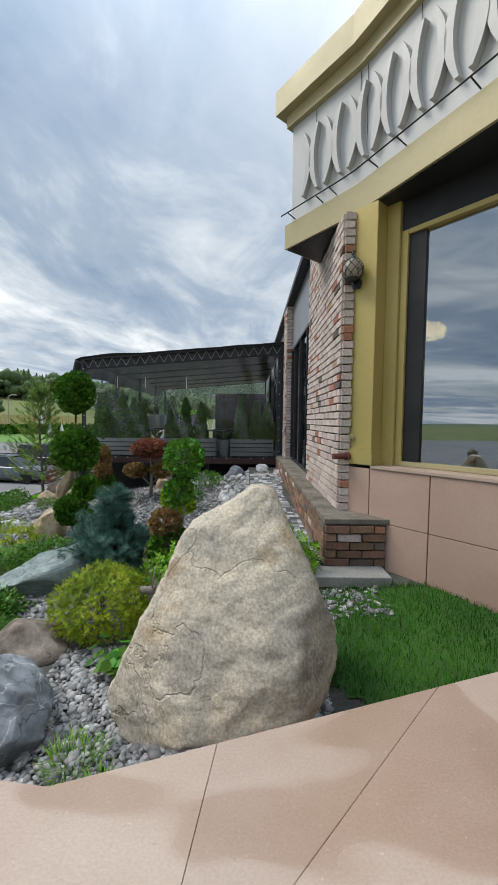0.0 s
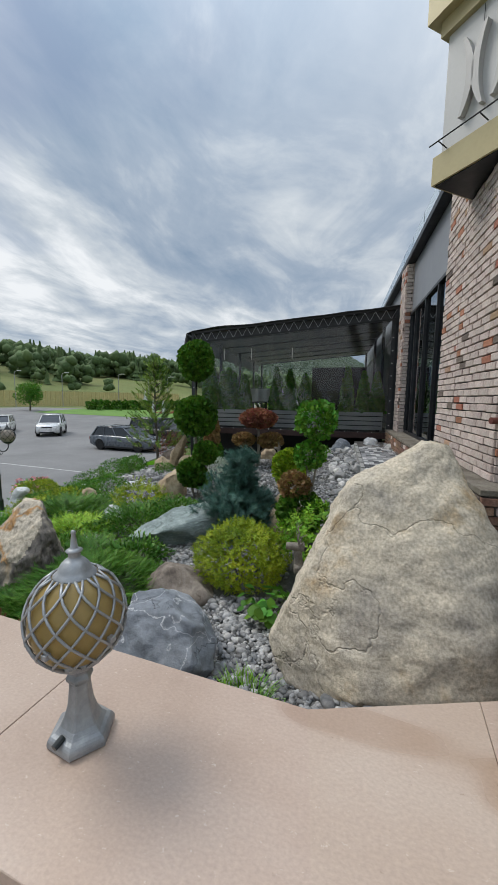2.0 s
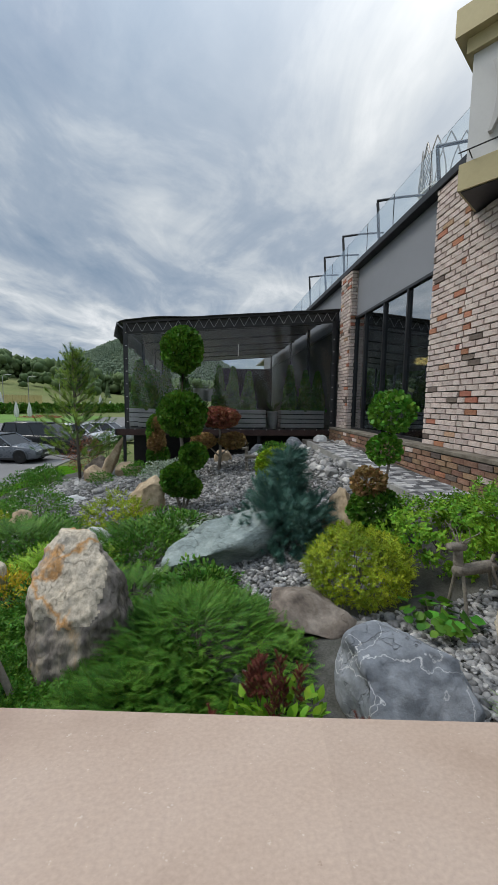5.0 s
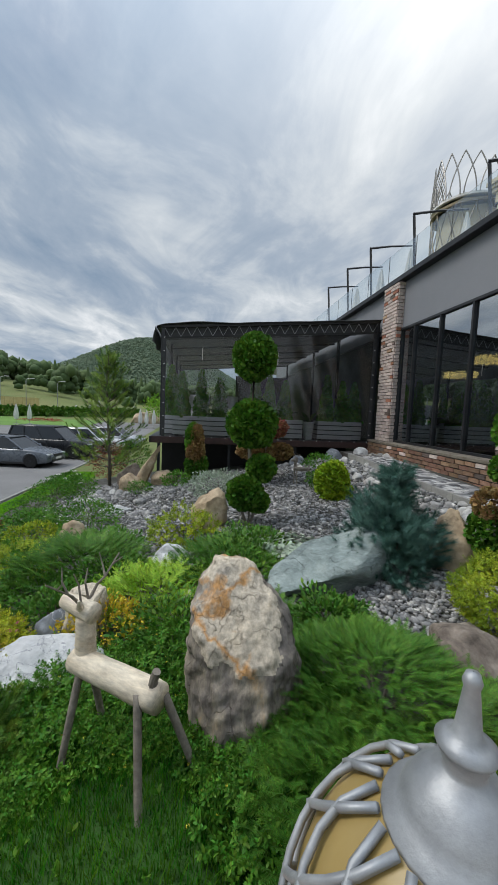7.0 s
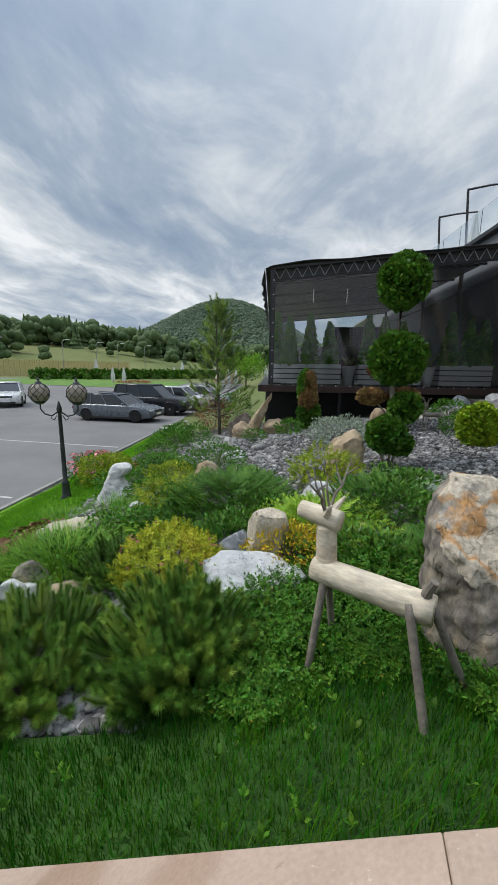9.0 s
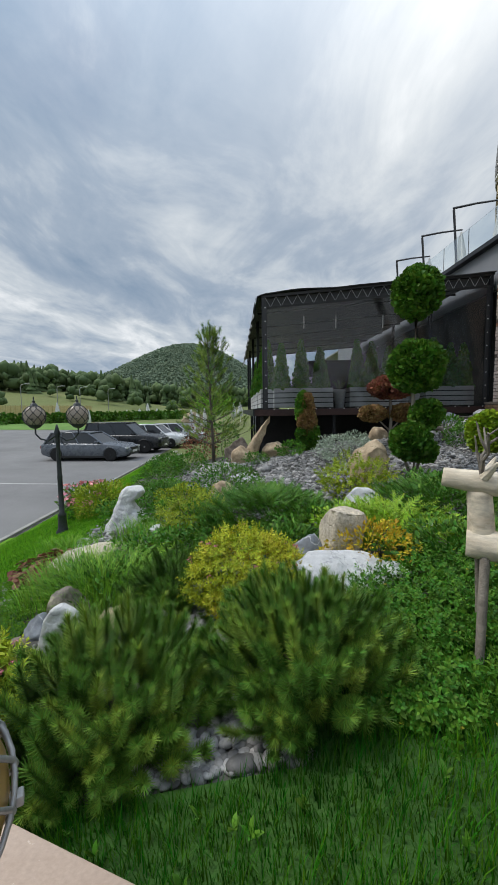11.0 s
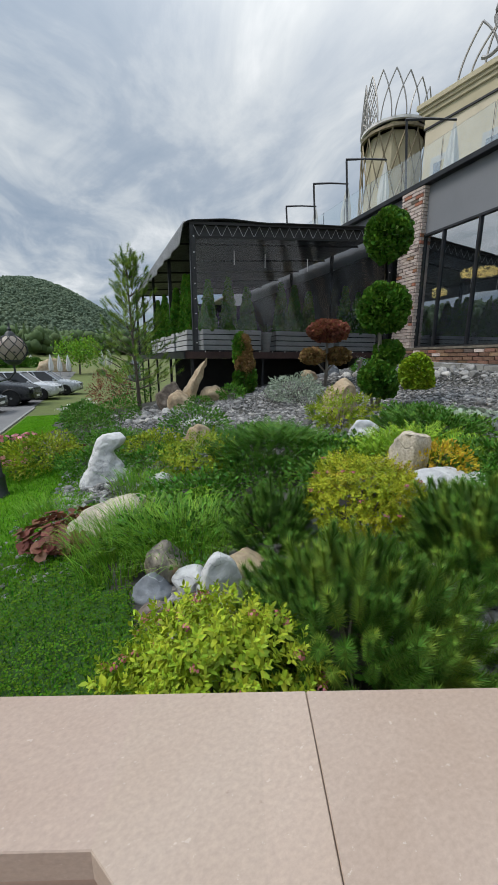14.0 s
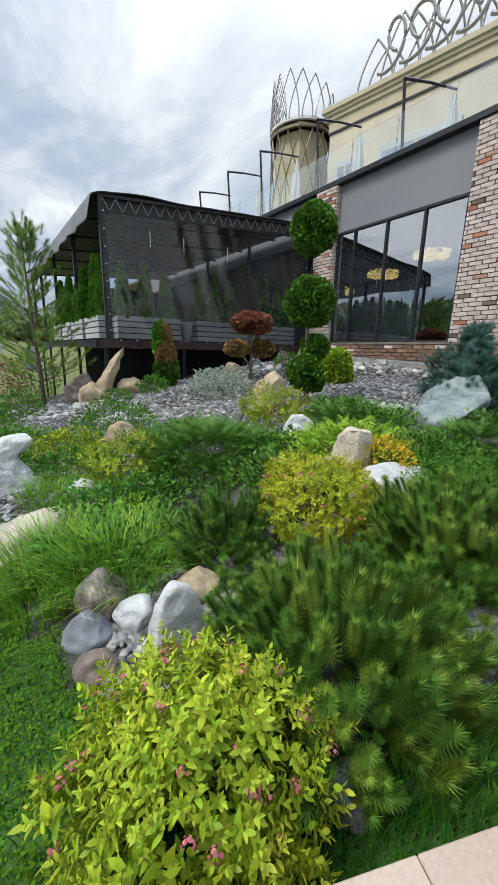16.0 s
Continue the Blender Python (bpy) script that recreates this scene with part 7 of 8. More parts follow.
def lantern_head(ob, z, s, globe, metal, lat=10):
    """Globe, cage, cap and finial over a cup; s: the globe's radius."""
    bm = bmesh.new()
    lathe(bm, [(s * 0.98 * math.cos(a), z + s * 1.08 * math.sin(a)) for a in np.linspace(-1.25, 1.2, 18)], 28)
    part("globe", bm, globe, ob, "honey-coloured glass globe", smooth=True)
    bm = bmesh.new()
    globe_cage(bm, s * 1.02, s * 1.1, z, lat, s * 0.032)
    cage = part("cage", bm, metal, ob, smooth=True)
    for k in range(5):
        a = 2 * math.pi * k / 5
        bm = boxed((s * 1.03 * math.cos(a), s * 1.03 * math.sin(a), z - s * 0.25), (s * 0.14, s * 0.14, s * 0.12), s * 0.02)
        part("boss", bm, metal, cage)
    bm = bmesh.new()
    lathe(bm, [(s * 0.45, z + s * 0.95), (s * 0.445, z + s * 0.985), (s * 0.365, z + s * 1.03), (s * 0.335, z + s * 1.12), (s * 0.28, z + s * 1.22), (s * 0.20, z + s * 1.30), (s * 0.13, z + s * 1.34), (s * 0.115, z + s * 1.37), (s * 0.13, z + s * 1.40),
               (s * 0.11, z + s * 1.43), (s * 0.165, z + s * 1.48), (s * 0.175, z + s * 1.51), (s * 0.12, z + s * 1.54), (s * 0.08, z + s * 1.57), (s * 0.045, z + s * 1.86), (s * 0.056, z + s * 1.90), (s * 0.04, z + s * 1.95), (0.0005, z + s * 1.96)], 24)
    part("cap", bm, metal, ob, smooth=True)
    bm = bmesh.new()
    lathe(bm, [(s * 0.2, z - s * 1.22), (s * 0.42, z - s * 1.12), (s * 0.62, z - s * 0.95), (s * 0.64, z - s * 0.8), (s * 0.55, z - s * 0.78)], 20)
    part("cup", bm, metal, ob, smooth=True)


def hex_foot(ob, s=1.0, metal=None):
    bm = bmesh.new()
    prof = [(0.076, 0), (0.076, 0.016), (0.070, 0.026), (0.056, 0.033), (0.052, 0.039), (0.049, 0.041), (0.038, 0.062), (0.030, 0.09), (0.026, 0.125), (0.0245, 0.145), (0.030, 0.148), (0.030, 0.160), (0.025, 0.164), (0.027, 0.19)]
    lathe(bm, [(q * s, z * s) for q, z in prof], 6)
    bmesh.ops.bevel(bm, geom=[e for e in bm.edges if e.calc_length() > 0.02], offset=0.003, segments=1, affect="EDGES")
    foot = part("foot", bm, metal or M_LAMP, ob)
    bm = bmesh.new()
    tube(bm, (0, -0.050 * s, 0.034 * s), (0, -0.074 * s, 0.028 * s), 0.008 * s, n=10)
    part("screw", bm, M_LAMPD, foot)


def parapet_lamp(x, y, z, turn, up=0.312, radius=0.109):
    ob = thing("parapet_lamp", "grey cast lamp with a caged amber globe on the parapet", "lamp", "parapet lamps", Matrix.Translation((x, y, z)) @ Matrix.Rotation(turn, 4, "Z"))
    hex_foot(ob)
    lantern_head(ob, up, radius, M_AMBER, M_LAMP, 12)


parapet_lamp(-1.065, 0.738, 0.5005, -0.22, 0.306, 0.104)
parapet_lamp(-3.503, 1.072, 0.5005, 0.1, 0.306, 0.104)
parapet_lamp(-5.735, 1.585, -0.3395, 0.5)

# two-armed garden lamp
gl = thing("garden_lamp", "dark iron garden lamp post with two caged globes", "lamp", at=(-8.23, 6.97, float(ground_z(-8.23, 6.97)) - 0.02))
bm = bmesh.new()
lathe(bm, [(0.10, 0), (0.10, 0.05), (0.07, 0.10), (0.06, 0.3), (0.068, 0.32), (0.04, 0.35), (0.036, 0.9), (0.042, 0.92), (0.034, 0.95), (0.03, 1.55), (0.042, 1.58), (0.042, 1.62), (0.025, 1.68), (0.012, 1.74)], 12)
part("post", bm, M_LAMPD, gl, smooth=True)
for sgn in (-1, 1):
    bm = bmesh.new()
    path_tube(bm, [(sgn * 0.03, 0, 1.56), (sgn * 0.14, 0, 1.49), (sgn * 0.26, 0, 1.52), (sgn * 0.33, 0, 1.60), (sgn * 0.33, 0, 1.68)], 0.013, n=6)
    path_tube(bm, [(sgn * 0.05, 0, 1.50), (sgn * 0.10, 0, 1.42), (sgn * 0.16, 0, 1.45), (sgn * 0.13, 0, 1.50)], 0.008, n=5)
    arm = part("arm", bm, M_LAMPD, gl)
    head = new("lantern")
    head.parent = gl
    head.location = (sgn * 0.33, 0, 1.68)
    lantern_head(head, 0.19, 0.155, M_OPAL, M_LAMPD, 8)

# wall lamp by the gold column, red pipe and socket
wl = thing("wall_lamp", "iron wall lamp with a caged smoked globe on the pier", "lamp", at=(1.06, 3.93, 2.97))
lantern_head(wl, 0.12, 0.105, M_OPAL, M_LAMPD, 8)
bm = bmesh.new()
path_tube(bm, [(0, 0, -0.01), (0.02, 0.0, -0.07), (0.08, 0.01, -0.06), (0.10, 0.04, 0.0), (0.11, 0.06, 0.0)], 0.012, n=6)
part("arm", bm, M_LAMPD, wl)
bm = bmesh.new()
tube(bm, wing(0.14, 0.008, 2.97) - Vector((1.06, 3.93, 2.97)), wing(0.14, -0.02, 2.97) - Vector((1.06, 3.93, 2.97)), 0.055, n=14)
part("rose", bm, M_LAMPD, wl)
bm = bmesh.new()
tube(bm, wing(0.02, 0.17, 1.13), wing(0.10, 0.012, 1.13), 0.032, n=14)
lathe(bm, [(0.03, 0), (0.044, 0), (0.044, 0.03), (0.03, 0.03)], 14, Matrix.Translation(wing(0.10, 0.016, 1.13)) @ WNRM.to_track_quat("Z", "Y").to_matrix().to_4x4())
tagged(link("red_pipe", bm, mat("oxide_red_paint", [(0.10, 0.03, 0.025), (0.15, 0.045, 0.035)], rough=0.5, scale=8, bump=0.1)), "short oxide red pipe stub on the column foot", "pipe")
sk = thing("wall_socket", "small yellowed outdoor socket on the gold column", "socket", at=wing(0.12, -0.018, 1.34))
part("plate", boxed((0, 0, 0), (0.07, 0.03, 0.06), 0.006), M_GOLDLT, sk)
bm = bmesh.new()
tube(bm, (0.0, -0.04, 0), (0.0, -0.01, 0), 0.018, n=10)
part("plug", bm, M_GOLDLT, sk)

# ---- log deer ----
M_LOG = mat("peeled_birch", [(0.46, 0.37, 0.26), (0.66, 0.58, 0.45), (0.73, 0.66, 0.53)], rough=0.85, scale=7, stretch=(0.3, 1, 1), bump=0.6, bscale=30, fine=0.3, crack=0.3, crackscale=14)
M_STICK = mat("grey_stick", [(0.16, 0.14, 0.115), (0.27, 0.24, 0.20)], rough=0.9, scale=9, bump=0.6, bscale=30, fine=0.2)


def log(bm, a, b, r0, r1, seed, n=16):
    a, b = Vector(a), Vector(b)
    q = (b - a).to_track_quat("Z", "Y")
    rings = []
    for i in range(13):
        t = i / 12
        p = a.lerp(b, t)
        ring = []
        for k in range(n):
            an = 2 * math.pi * k / n
            r = (r0 + (r1 - r0) * t) * (1 + 0.05 * noise.noise(Vector((math.cos(an) * 1.5, math.sin(an) * 1.5, t * 3 + seed))))
            if i in (0, 12):
                r *= 0.94
            ring.append(bm.verts.new(p + q @ Vector((r * math.cos(an), r * math.sin(an), 0))))
        rings.append(ring)
    for u, v in zip(rings, rings[1:]):
        for k in range(n):
            bm.faces.new((u[k], u[(k + 1) % n], v[(k + 1) % n], v[k]))
    bm.faces.new(rings[0][::-1])
    bm.faces.new(rings[-1])
    bm.normal_update()


def log_deer(x, y, heading, s, seed, label, dz=0.0, log_mat=None, lower=0.0):
    """A deer of logs; it faces its own -x way; the body is 0.64 long at scale 1."""
    z0 = float(ground_z(x, y))
    lm = log_mat or M_LOG
    ob = thing("log_deer", label, "garden ornament", "log deer", Matrix.Translation((x, y, z0 + dz)) @ Matrix.Rotation(heading, 4, "Z") @ Matrix.Scale(s, 4))
    rr = random.Random(seed)
    bm = bmesh.new()
    log(bm, (-0.295, 0, 0.48), (0.285, 0, 0.47), 0.066, 0.074, seed)
    part("body", bm, lm, ob, smooth=True)
    bm = bmesh.new()
    log(bm, (-0.235, 0.02, 0.50), (-0.25, 0.03, 0.72), 0.056, 0.052, seed + 1)
    part("neck", bm, lm, ob, smooth=True)
    bm = bmesh.new()
    log(bm, (-0.175, 0.022, 0.755), (-0.40, 0.026, 0.775), 0.056, 0.046, seed + 2)
    head = part("head", bm, lm, ob, smooth=True)
    for sgn in (-1, 1):
        bm = bmesh.new()
        path_tube(bm, [(-0.235, 0.02 + sgn * 0.035, 0.79), (-0.21, 0.02 + sgn * 0.065, 0.83), (-0.19, 0.02 + sgn * 0.085, 0.865)], 0.022, 0.006, n=7)
        part("ear", bm, lm, head)
        bm = bmesh.new()
        base = Vector((-0.245, 0.02 + sgn * 0.025, 0.80))
        tip = base + Vector((0.01, sgn * 0.21, 0.20))
        mid = base.lerp(tip, 0.45) + Vector((0.015, 0, 0.015))
        path_tube(bm, [base, base.lerp(mid, 0.6) + Vector((-0.01, 0, 0.008)), mid, tip], 0.010, 0.004, n=6)
        path_tube(bm, [mid, mid + Vector((-0.03, sgn * 0.01, 0.06)), mid + Vector((-0.045, sgn * 0.0, 0.13))], 0.007, 0.003, n=5)
        path_tube(bm, [mid.lerp(tip, 0.5), mid.lerp(tip, 0.5) + Vector((0.06, sgn * 0.02, 0.05))], 0.006, 0.003, n=5)
        path_tube(bm, [base + Vector((0.0, 0, 0.0)), base + Vector((-0.02, -sgn * 0.005, 0.10)), base + Vector((-0.03, sgn * 0.02, 0.17))], 0.008, 0.003, n=5)
        part("antler", bm, M_STICK, head)
    bm = bmesh.new()
    path_tube(bm, [(0.245, -0.01, 0.52), (0.255, -0.015, 0.57), (0.275, -0.02, 0.62)], 0.024, 0.02, n=9)
    part("tail", bm, M_STICK, ob)
    for lx, ly, lz, fx, fy in ((-0.22, -0.03, 0.46, -0.232, -0.16), (-0.24, 0.05, 0.46, -0.22, 0.15), (0.19, -0.055, 0.50, 0.355, -0.22), (0.275, 0.045, 0.46, 0.50, 0.11)):
        bm = bmesh.new()
        log(bm, (lx, ly, lz), (fx, fy, -0.02 - lower), 0.021, 0.019, seed + lx * 9, n=9)
        part("leg", bm, M_STICK, ob, smooth=True)


log_deer(-4.082, 2.71, math.atan2(-0.293, 0.47), 1.0, 3, "pale peeled-log deer with twig antlers standing in perennials", 0.0, None, 0.04)
log_deer(-1.62, 8.3, 0.2, 0.62, 5, "small weathered log deer on the gravel", 0.02, M_STICK, 0.05)
log_deer(-0.60, 2.86, math.atan2(0.2, 0.9), 0.62, 8, "small weathered log deer beside the great boulder", 0.0, M_STICK, 0.08)

# ---- cars ----
M_TYRE = mat("tyre_rubber", [(0.012, 0.012, 0.012), (0.025, 0.025, 0.025)], rough=0.85, scale=9, bump=0.2)
M_RIMD = mat("dark_rim", [(0.02, 0.02, 0.022), (0.05, 0.05, 0.055)], rough=0.35, metal=0.7, scale=6, bump=0.02)
M_RIML = mat("bright_rim", [(0.35, 0.36, 0.37), (0.45, 0.46, 0.47)], rough=0.35, metal=0.8, scale=6, bump=0.02)
M_CARGLASS = mat("car_glass", [(0.012, 0.015, 0.018), (0.02, 0.024, 0.028)], rough=0.12, scale=2, bump=0, fine=0.05, spec=0.8)
M_LIGHT = mat("headlight_lens", [(0.5, 0.52, 0.54), (0.6, 0.62, 0.64)], rough=0.15, scale=9, bump=0.02, spec=0.7)
M_TAIL = mat("tail_light_red", [(0.18, 0.01, 0.01), (0.26, 0.015, 0.012)], rough=0.2, scale=9, bump=0.02)


def car_paint(name, c):
    return mat(name, [tuple(v * 0.92 for v in c), c], rough=0.28, metal=0.25, scale=1.5, bump=0.0, fine=0.03, spec=0.6)


def loft(bm, secs, closed_ends=True):
    rings = [[bm.verts.new(p) for p in s] for s in secs]
    n = len(rings[0])
    for a, b in zip(rings, rings[1:]):
        for k in range(n):
            bm.faces.new((a[k], a[(k + 1) % n], b[(k + 1) % n], b[k]))
    bm.faces.new(rings[0][::-1])
    bm.faces.new(rings[-1])
    bmesh.ops.recalc_face_normals(bm, faces=bm.faces[:])


def make_car(name, label, x, y, heading, L, W, H, belt, hood, paint, rim, clearance=0.2, wheel=0.33, rails=False, boxy=0.0):
    """A car that faces its own +x way, with its wheels on the ground."""
    ob = thing(name, label, "car", "parked cars", Matrix.Translation((x, y, float(ground_z(x, y)) + 0.032)) @ Matrix.Rotation(heading, 4, "Z"))
    h, w = L / 2, W / 2
    # lower body in sections from tail to nose: x, half width, bottom, top
    st = [(-h, 0.80, 0.45, belt - 0.12), (-h + 0.06, 0.90, clearance + 0.12, belt - 0.03), (-h + 0.5, 0.985, clearance, belt), (-h * 0.35, 1.0, clearance, belt - 0.01), (h * 0.28, 1.0, clearance, belt - 0.03),
          (h * 0.46, 0.99, clearance, hood + 0.04), (h - 0.45, 0.965, clearance, hood - 0.05), (h - 0.12, 0.90, clearance + 0.06, hood - 0.16), (h, 0.76, 0.38, hood - 0.28)]
    secs = []
    for sx, k, zb, zt in st:
        hw = w * k
        mid = zb + (zt - zb) * 0.55
        secs.append([(sx, -hw * 0.92, zb), (sx, -hw, zb + 0.08), (sx, -hw, mid), (sx, -hw * 0.965, zt - 0.06), (sx, -hw * 0.88, zt), (sx, 0, zt + 0.025),
                     (sx, hw * 0.88, zt), (sx, hw * 0.965, zt - 0.06), (sx, hw, mid), (sx, hw, zb + 0.08), (sx, hw * 0.92, zb), (sx, 0, zb)])
    bm = bmesh.new()
    loft(bm, secs)
    body = part("body", bm, paint, ob, smooth=True)
    body.modifiers.new("round", "BEVEL").width = 0.03
    # glasshouse, roof, pillars
    g = [(-h + 0.16 + 0.1 * (1 - boxy), belt - 0.05, -h + 0.34 + 0.25 * (1 - boxy)), (h * 0.44, belt - 0.05, h * 0.10)]
    rw, bw = w * 0.74, w * 0.90
    xr0, xr1, xf0, xf1 = g[0][0], g[0][2], g[1][0], g[1][2]
    bm = bmesh.new()
    lo = [bm.verts.new(p) for p in ((xr0, -bw, belt - 0.05), (xf0, -bw, belt - 0.05), (xf0, bw, belt - 0.05), (xr0, bw, belt - 0.05))]
    hi = [bm.verts.new(p) for p in ((xr1, -rw, H - 0.05), (xf1, -rw, H - 0.05), (xf1, rw, H - 0.05), (xr1, rw, H - 0.05))]
    bm.faces.new(hi)
    bm.faces.new(lo[::-1])
    for i in range(4):
        bm.faces.new((lo[i], lo[(i + 1) % 4], hi[(i + 1) % 4], hi[i]))
    part("glass", bm, M_CARGLASS, ob)
    bm = bmesh.new()
    prism(bm, [(xr1 - 0.08, -rw - 0.02), (xf1 + 0.06, -rw - 0.02), (xf1 + 0.06, rw + 0.02), (xr1 - 0.08, rw + 0.02)], H - 0.07, H - 0.01)
    bmesh.ops.bevel(bm, geom=bm.edges[:], offset=0.025, segments=2, affect="EDGES")
    part("roof", bm, paint, ob, smooth=True)
    for sgn in (-1, 1):
        for t0, t1, th in ((0.0, 0.0, 0.05), (0.30, 0.28, 0.035), (0.60, 0.58, 0.035), (1.0, 1.0, 0.045)):
            bm = bmesh.new()
            tube(bm, (xr0 + (xf0 - xr0) * t0, sgn * (bw + 0.005), belt - 0.04), (xr1 + (xf1 - xr1) * t1, sgn * (rw + 0.005), H - 0.05), th, n=4)
            part("pillar", bm, paint, ob)
        part("mirror", boxed((h * 0.34, sgn * (w + 0.07), belt + 0.03), (0.12, 0.16, 0.11), 0.02), paint, ob)
        part("headlight", boxed((h - 0.13, sgn * w * 0.66, hood - 0.22), (0.16, w * 0.4, 0.10), 0.02), M_LIGHT, ob)
        part("tail_light", boxed((-h + 0.05, sgn * w * 0.72, belt - 0.22), (0.08, w * 0.3, 0.16), 0.02), M_TAIL, ob)
        part("door_handle", boxed((h * 0.02, sgn * (w + 0.005), belt - 0.14), (0.16, 0.03, 0.03), 0.006), paint, ob)
        part("door_handle", boxed((-h * 0.36, sgn * (w + 0.005), belt - 0.14), (0.16, 0.03, 0.03), 0.006), paint, ob)
        part("sill", boxed((0, sgn * (w - 0.03), clearance + 0.03), (L * 0.5, 0.08, 0.10), 0.01), M_BLACK, ob)
        if rails:
            part("roof_rail", boxed(((xr1 + xf1) / 2, sgn * rw * 0.95, H + 0.01), (abs(xf1 - xr1) * 0.85, 0.035, 0.035), 0.008), M_RIML if rails == 2 else M_BLACK, ob)
        for wx in (-h * 0.60, h * 0.62):
            m = Matrix.Translation((wx, sgn * (w - 0.10), wheel)) @ Matrix.Rotation(math.pi / 2, 4, "X")
            bm = bmesh.new()
            lathe(bm, [(wheel * 0.62, -0.10), (wheel * 0.95, -0.11), (wheel, -0.08), (wheel, 0.08), (wheel * 0.95, 0.11), (wheel * 0.62, 0.10)], 24, m)
            wh = part("wheel", bm, M_TYRE, ob, smooth=True)
            bm = bmesh.new()
            for k in range(5):
                a = 2 * math.pi * k / 5
                box(bm, (wheel * 0.33 * math.cos(a), wheel * 0.33 * math.sin(a), -sgn * 0.085), (0.06, wheel * 0.62, 0.02), m @ Matrix.Translation((0, 0, 0)) @ Matrix.Identity(4))
            lathe(bm, [(wheel * 0.60, -sgn * 0.075), (wheel * 0.66, -sgn * 0.10), (wheel * 0.62, -sgn * 0.06)], 20, m)
            lathe(bm, [(0.0005, -sgn * 0.105), (0.06, -sgn * 0.10), (0.07, -sgn * 0.07)], 12, m)
            part("rim", bm, rim, wh)
            bm = bmesh.new()
            lathe(bm, [(0.0005, -sgn * 0.05), (wheel * 0.60, -sgn * 0.05)], 16, m)
            part("brake_disc", bm, M_BLACK, wh)
            bm = bmesh.new()
            path_tube(bm, [(wx + (wheel + 0.045) * math.cos(a), sgn * (w + 0.004), wheel + (wheel + 0.045) * math.sin(a)) for a in np.linspace(-0.15, math.pi + 0.15, 14)], 0.03, n=5)
            part("wheel_arch", bm, M_BLACK if rim is M_RIML and boxy else paint, ob)
    part("grille", boxed((h - 0.02, 0, hood - 0.26), (0.06, W * 0.42, 0.12), 0.015), M_BLACK, ob)
    part("lower_intake", boxed((h - 0.03, 0, 0.36), (0.08, W * 0.6, 0.12), 0.015), M_BLACK, ob)
    part("number_plate", boxed((h + 0.012, 0, 0.46), (0.015, 0.5, 0.11), 0.003), M_WHITE, ob)
    return ob


HD = math.atan2(-0.4, 2.9)
make_car("estate_car", "dark grey estate car with black wheels parked nose-in", -13.35, 20.75, HD, 4.75, 1.83, 1.46, 0.92, 0.86, car_paint("dark_grey_car_paint", (0.115, 0.13, 0.15)), M_RIMD, 0.19, 0.335, rails=1)
make_car("large_suv", "black off-road car parked beside the estate", -12.55, 24.1, HD, 5.0, 1.98, 1.84, 1.12, 1.08, car_paint("black_car_paint", (0.018, 0.02, 0.023)), M_RIML, 0.27, 0.39, boxy=0.8)
make_car("hatchback", "white car in the parking row", -11.4, 26.9, HD, 4.4, 1.8, 1.6, 0.98, 0.94, car_paint("white_car_paint", (0.62, 0.63, 0.64)), M_RIML, 0.2, 0.33)
make_car("hatchback", "silver car at the end of the parking row", -10.4, 29.8, HD, 4.4, 1.8, 1.55, 0.97, 0.92, car_paint("silver_car_paint", (0.42, 0.44, 0.46)), M_RIML, 0.2, 0.33)
make_car("compact_suv", "white compact off-road car facing the garden", -24.4, 26.8, radians(-58), 4.4, 1.82, 1.70, 1.05, 1.02, car_paint("pearl_white_car_paint", (0.66, 0.67, 0.67)), M_RIML, 0.24, 0.36, rails=2, boxy=0.4)
make_car("saloon_car", "white car parked far across the lot", -29.5, 26.5, radians(-52), 4.5, 1.8, 1.5, 0.93, 0.88, car_paint("cream_car_paint", (0.6, 0.6, 0.58)), M_RIML, 0.18, 0.33)

# bay lines on the asphalt
M_LINE = mat("road_paint", [(0.42, 0.42, 0.41), (0.55, 0.55, 0.54)], rough=0.8, scale=6, bump=0.1, fine=0.3)
for k, y_ in enumerate((8.3, 13.7)):
    bm = bmesh.new()
    prism(bm, [(-16.5, y_ + 0.75), (-10.3, y_ - 0.08), (-10.3, y_), (-16.5, y_ + 0.83)], LOT + 0.031, LOT + 0.036)
    tagged(link("bay_line", bm, M_LINE), "worn white parking bay line on asphalt", "road marking", "bay lines", kind="structure")
for k in range(16):
    part_y = -2 + k * 1.5
    ob = link("kerb", boxed((-10.06, part_y + 0.75, LOT - 0.03), (0.1, 1.49, 0.16), 0.012), M_CONC)
    tagged(ob, "low concrete kerb between lawn and car park", "kerb", "kerbs", kind="structure")

# ---- far side of the car park ----


def polar(az, r):
    return (-r * math.sin(radians(az)), r * math.cos(radians(az)))


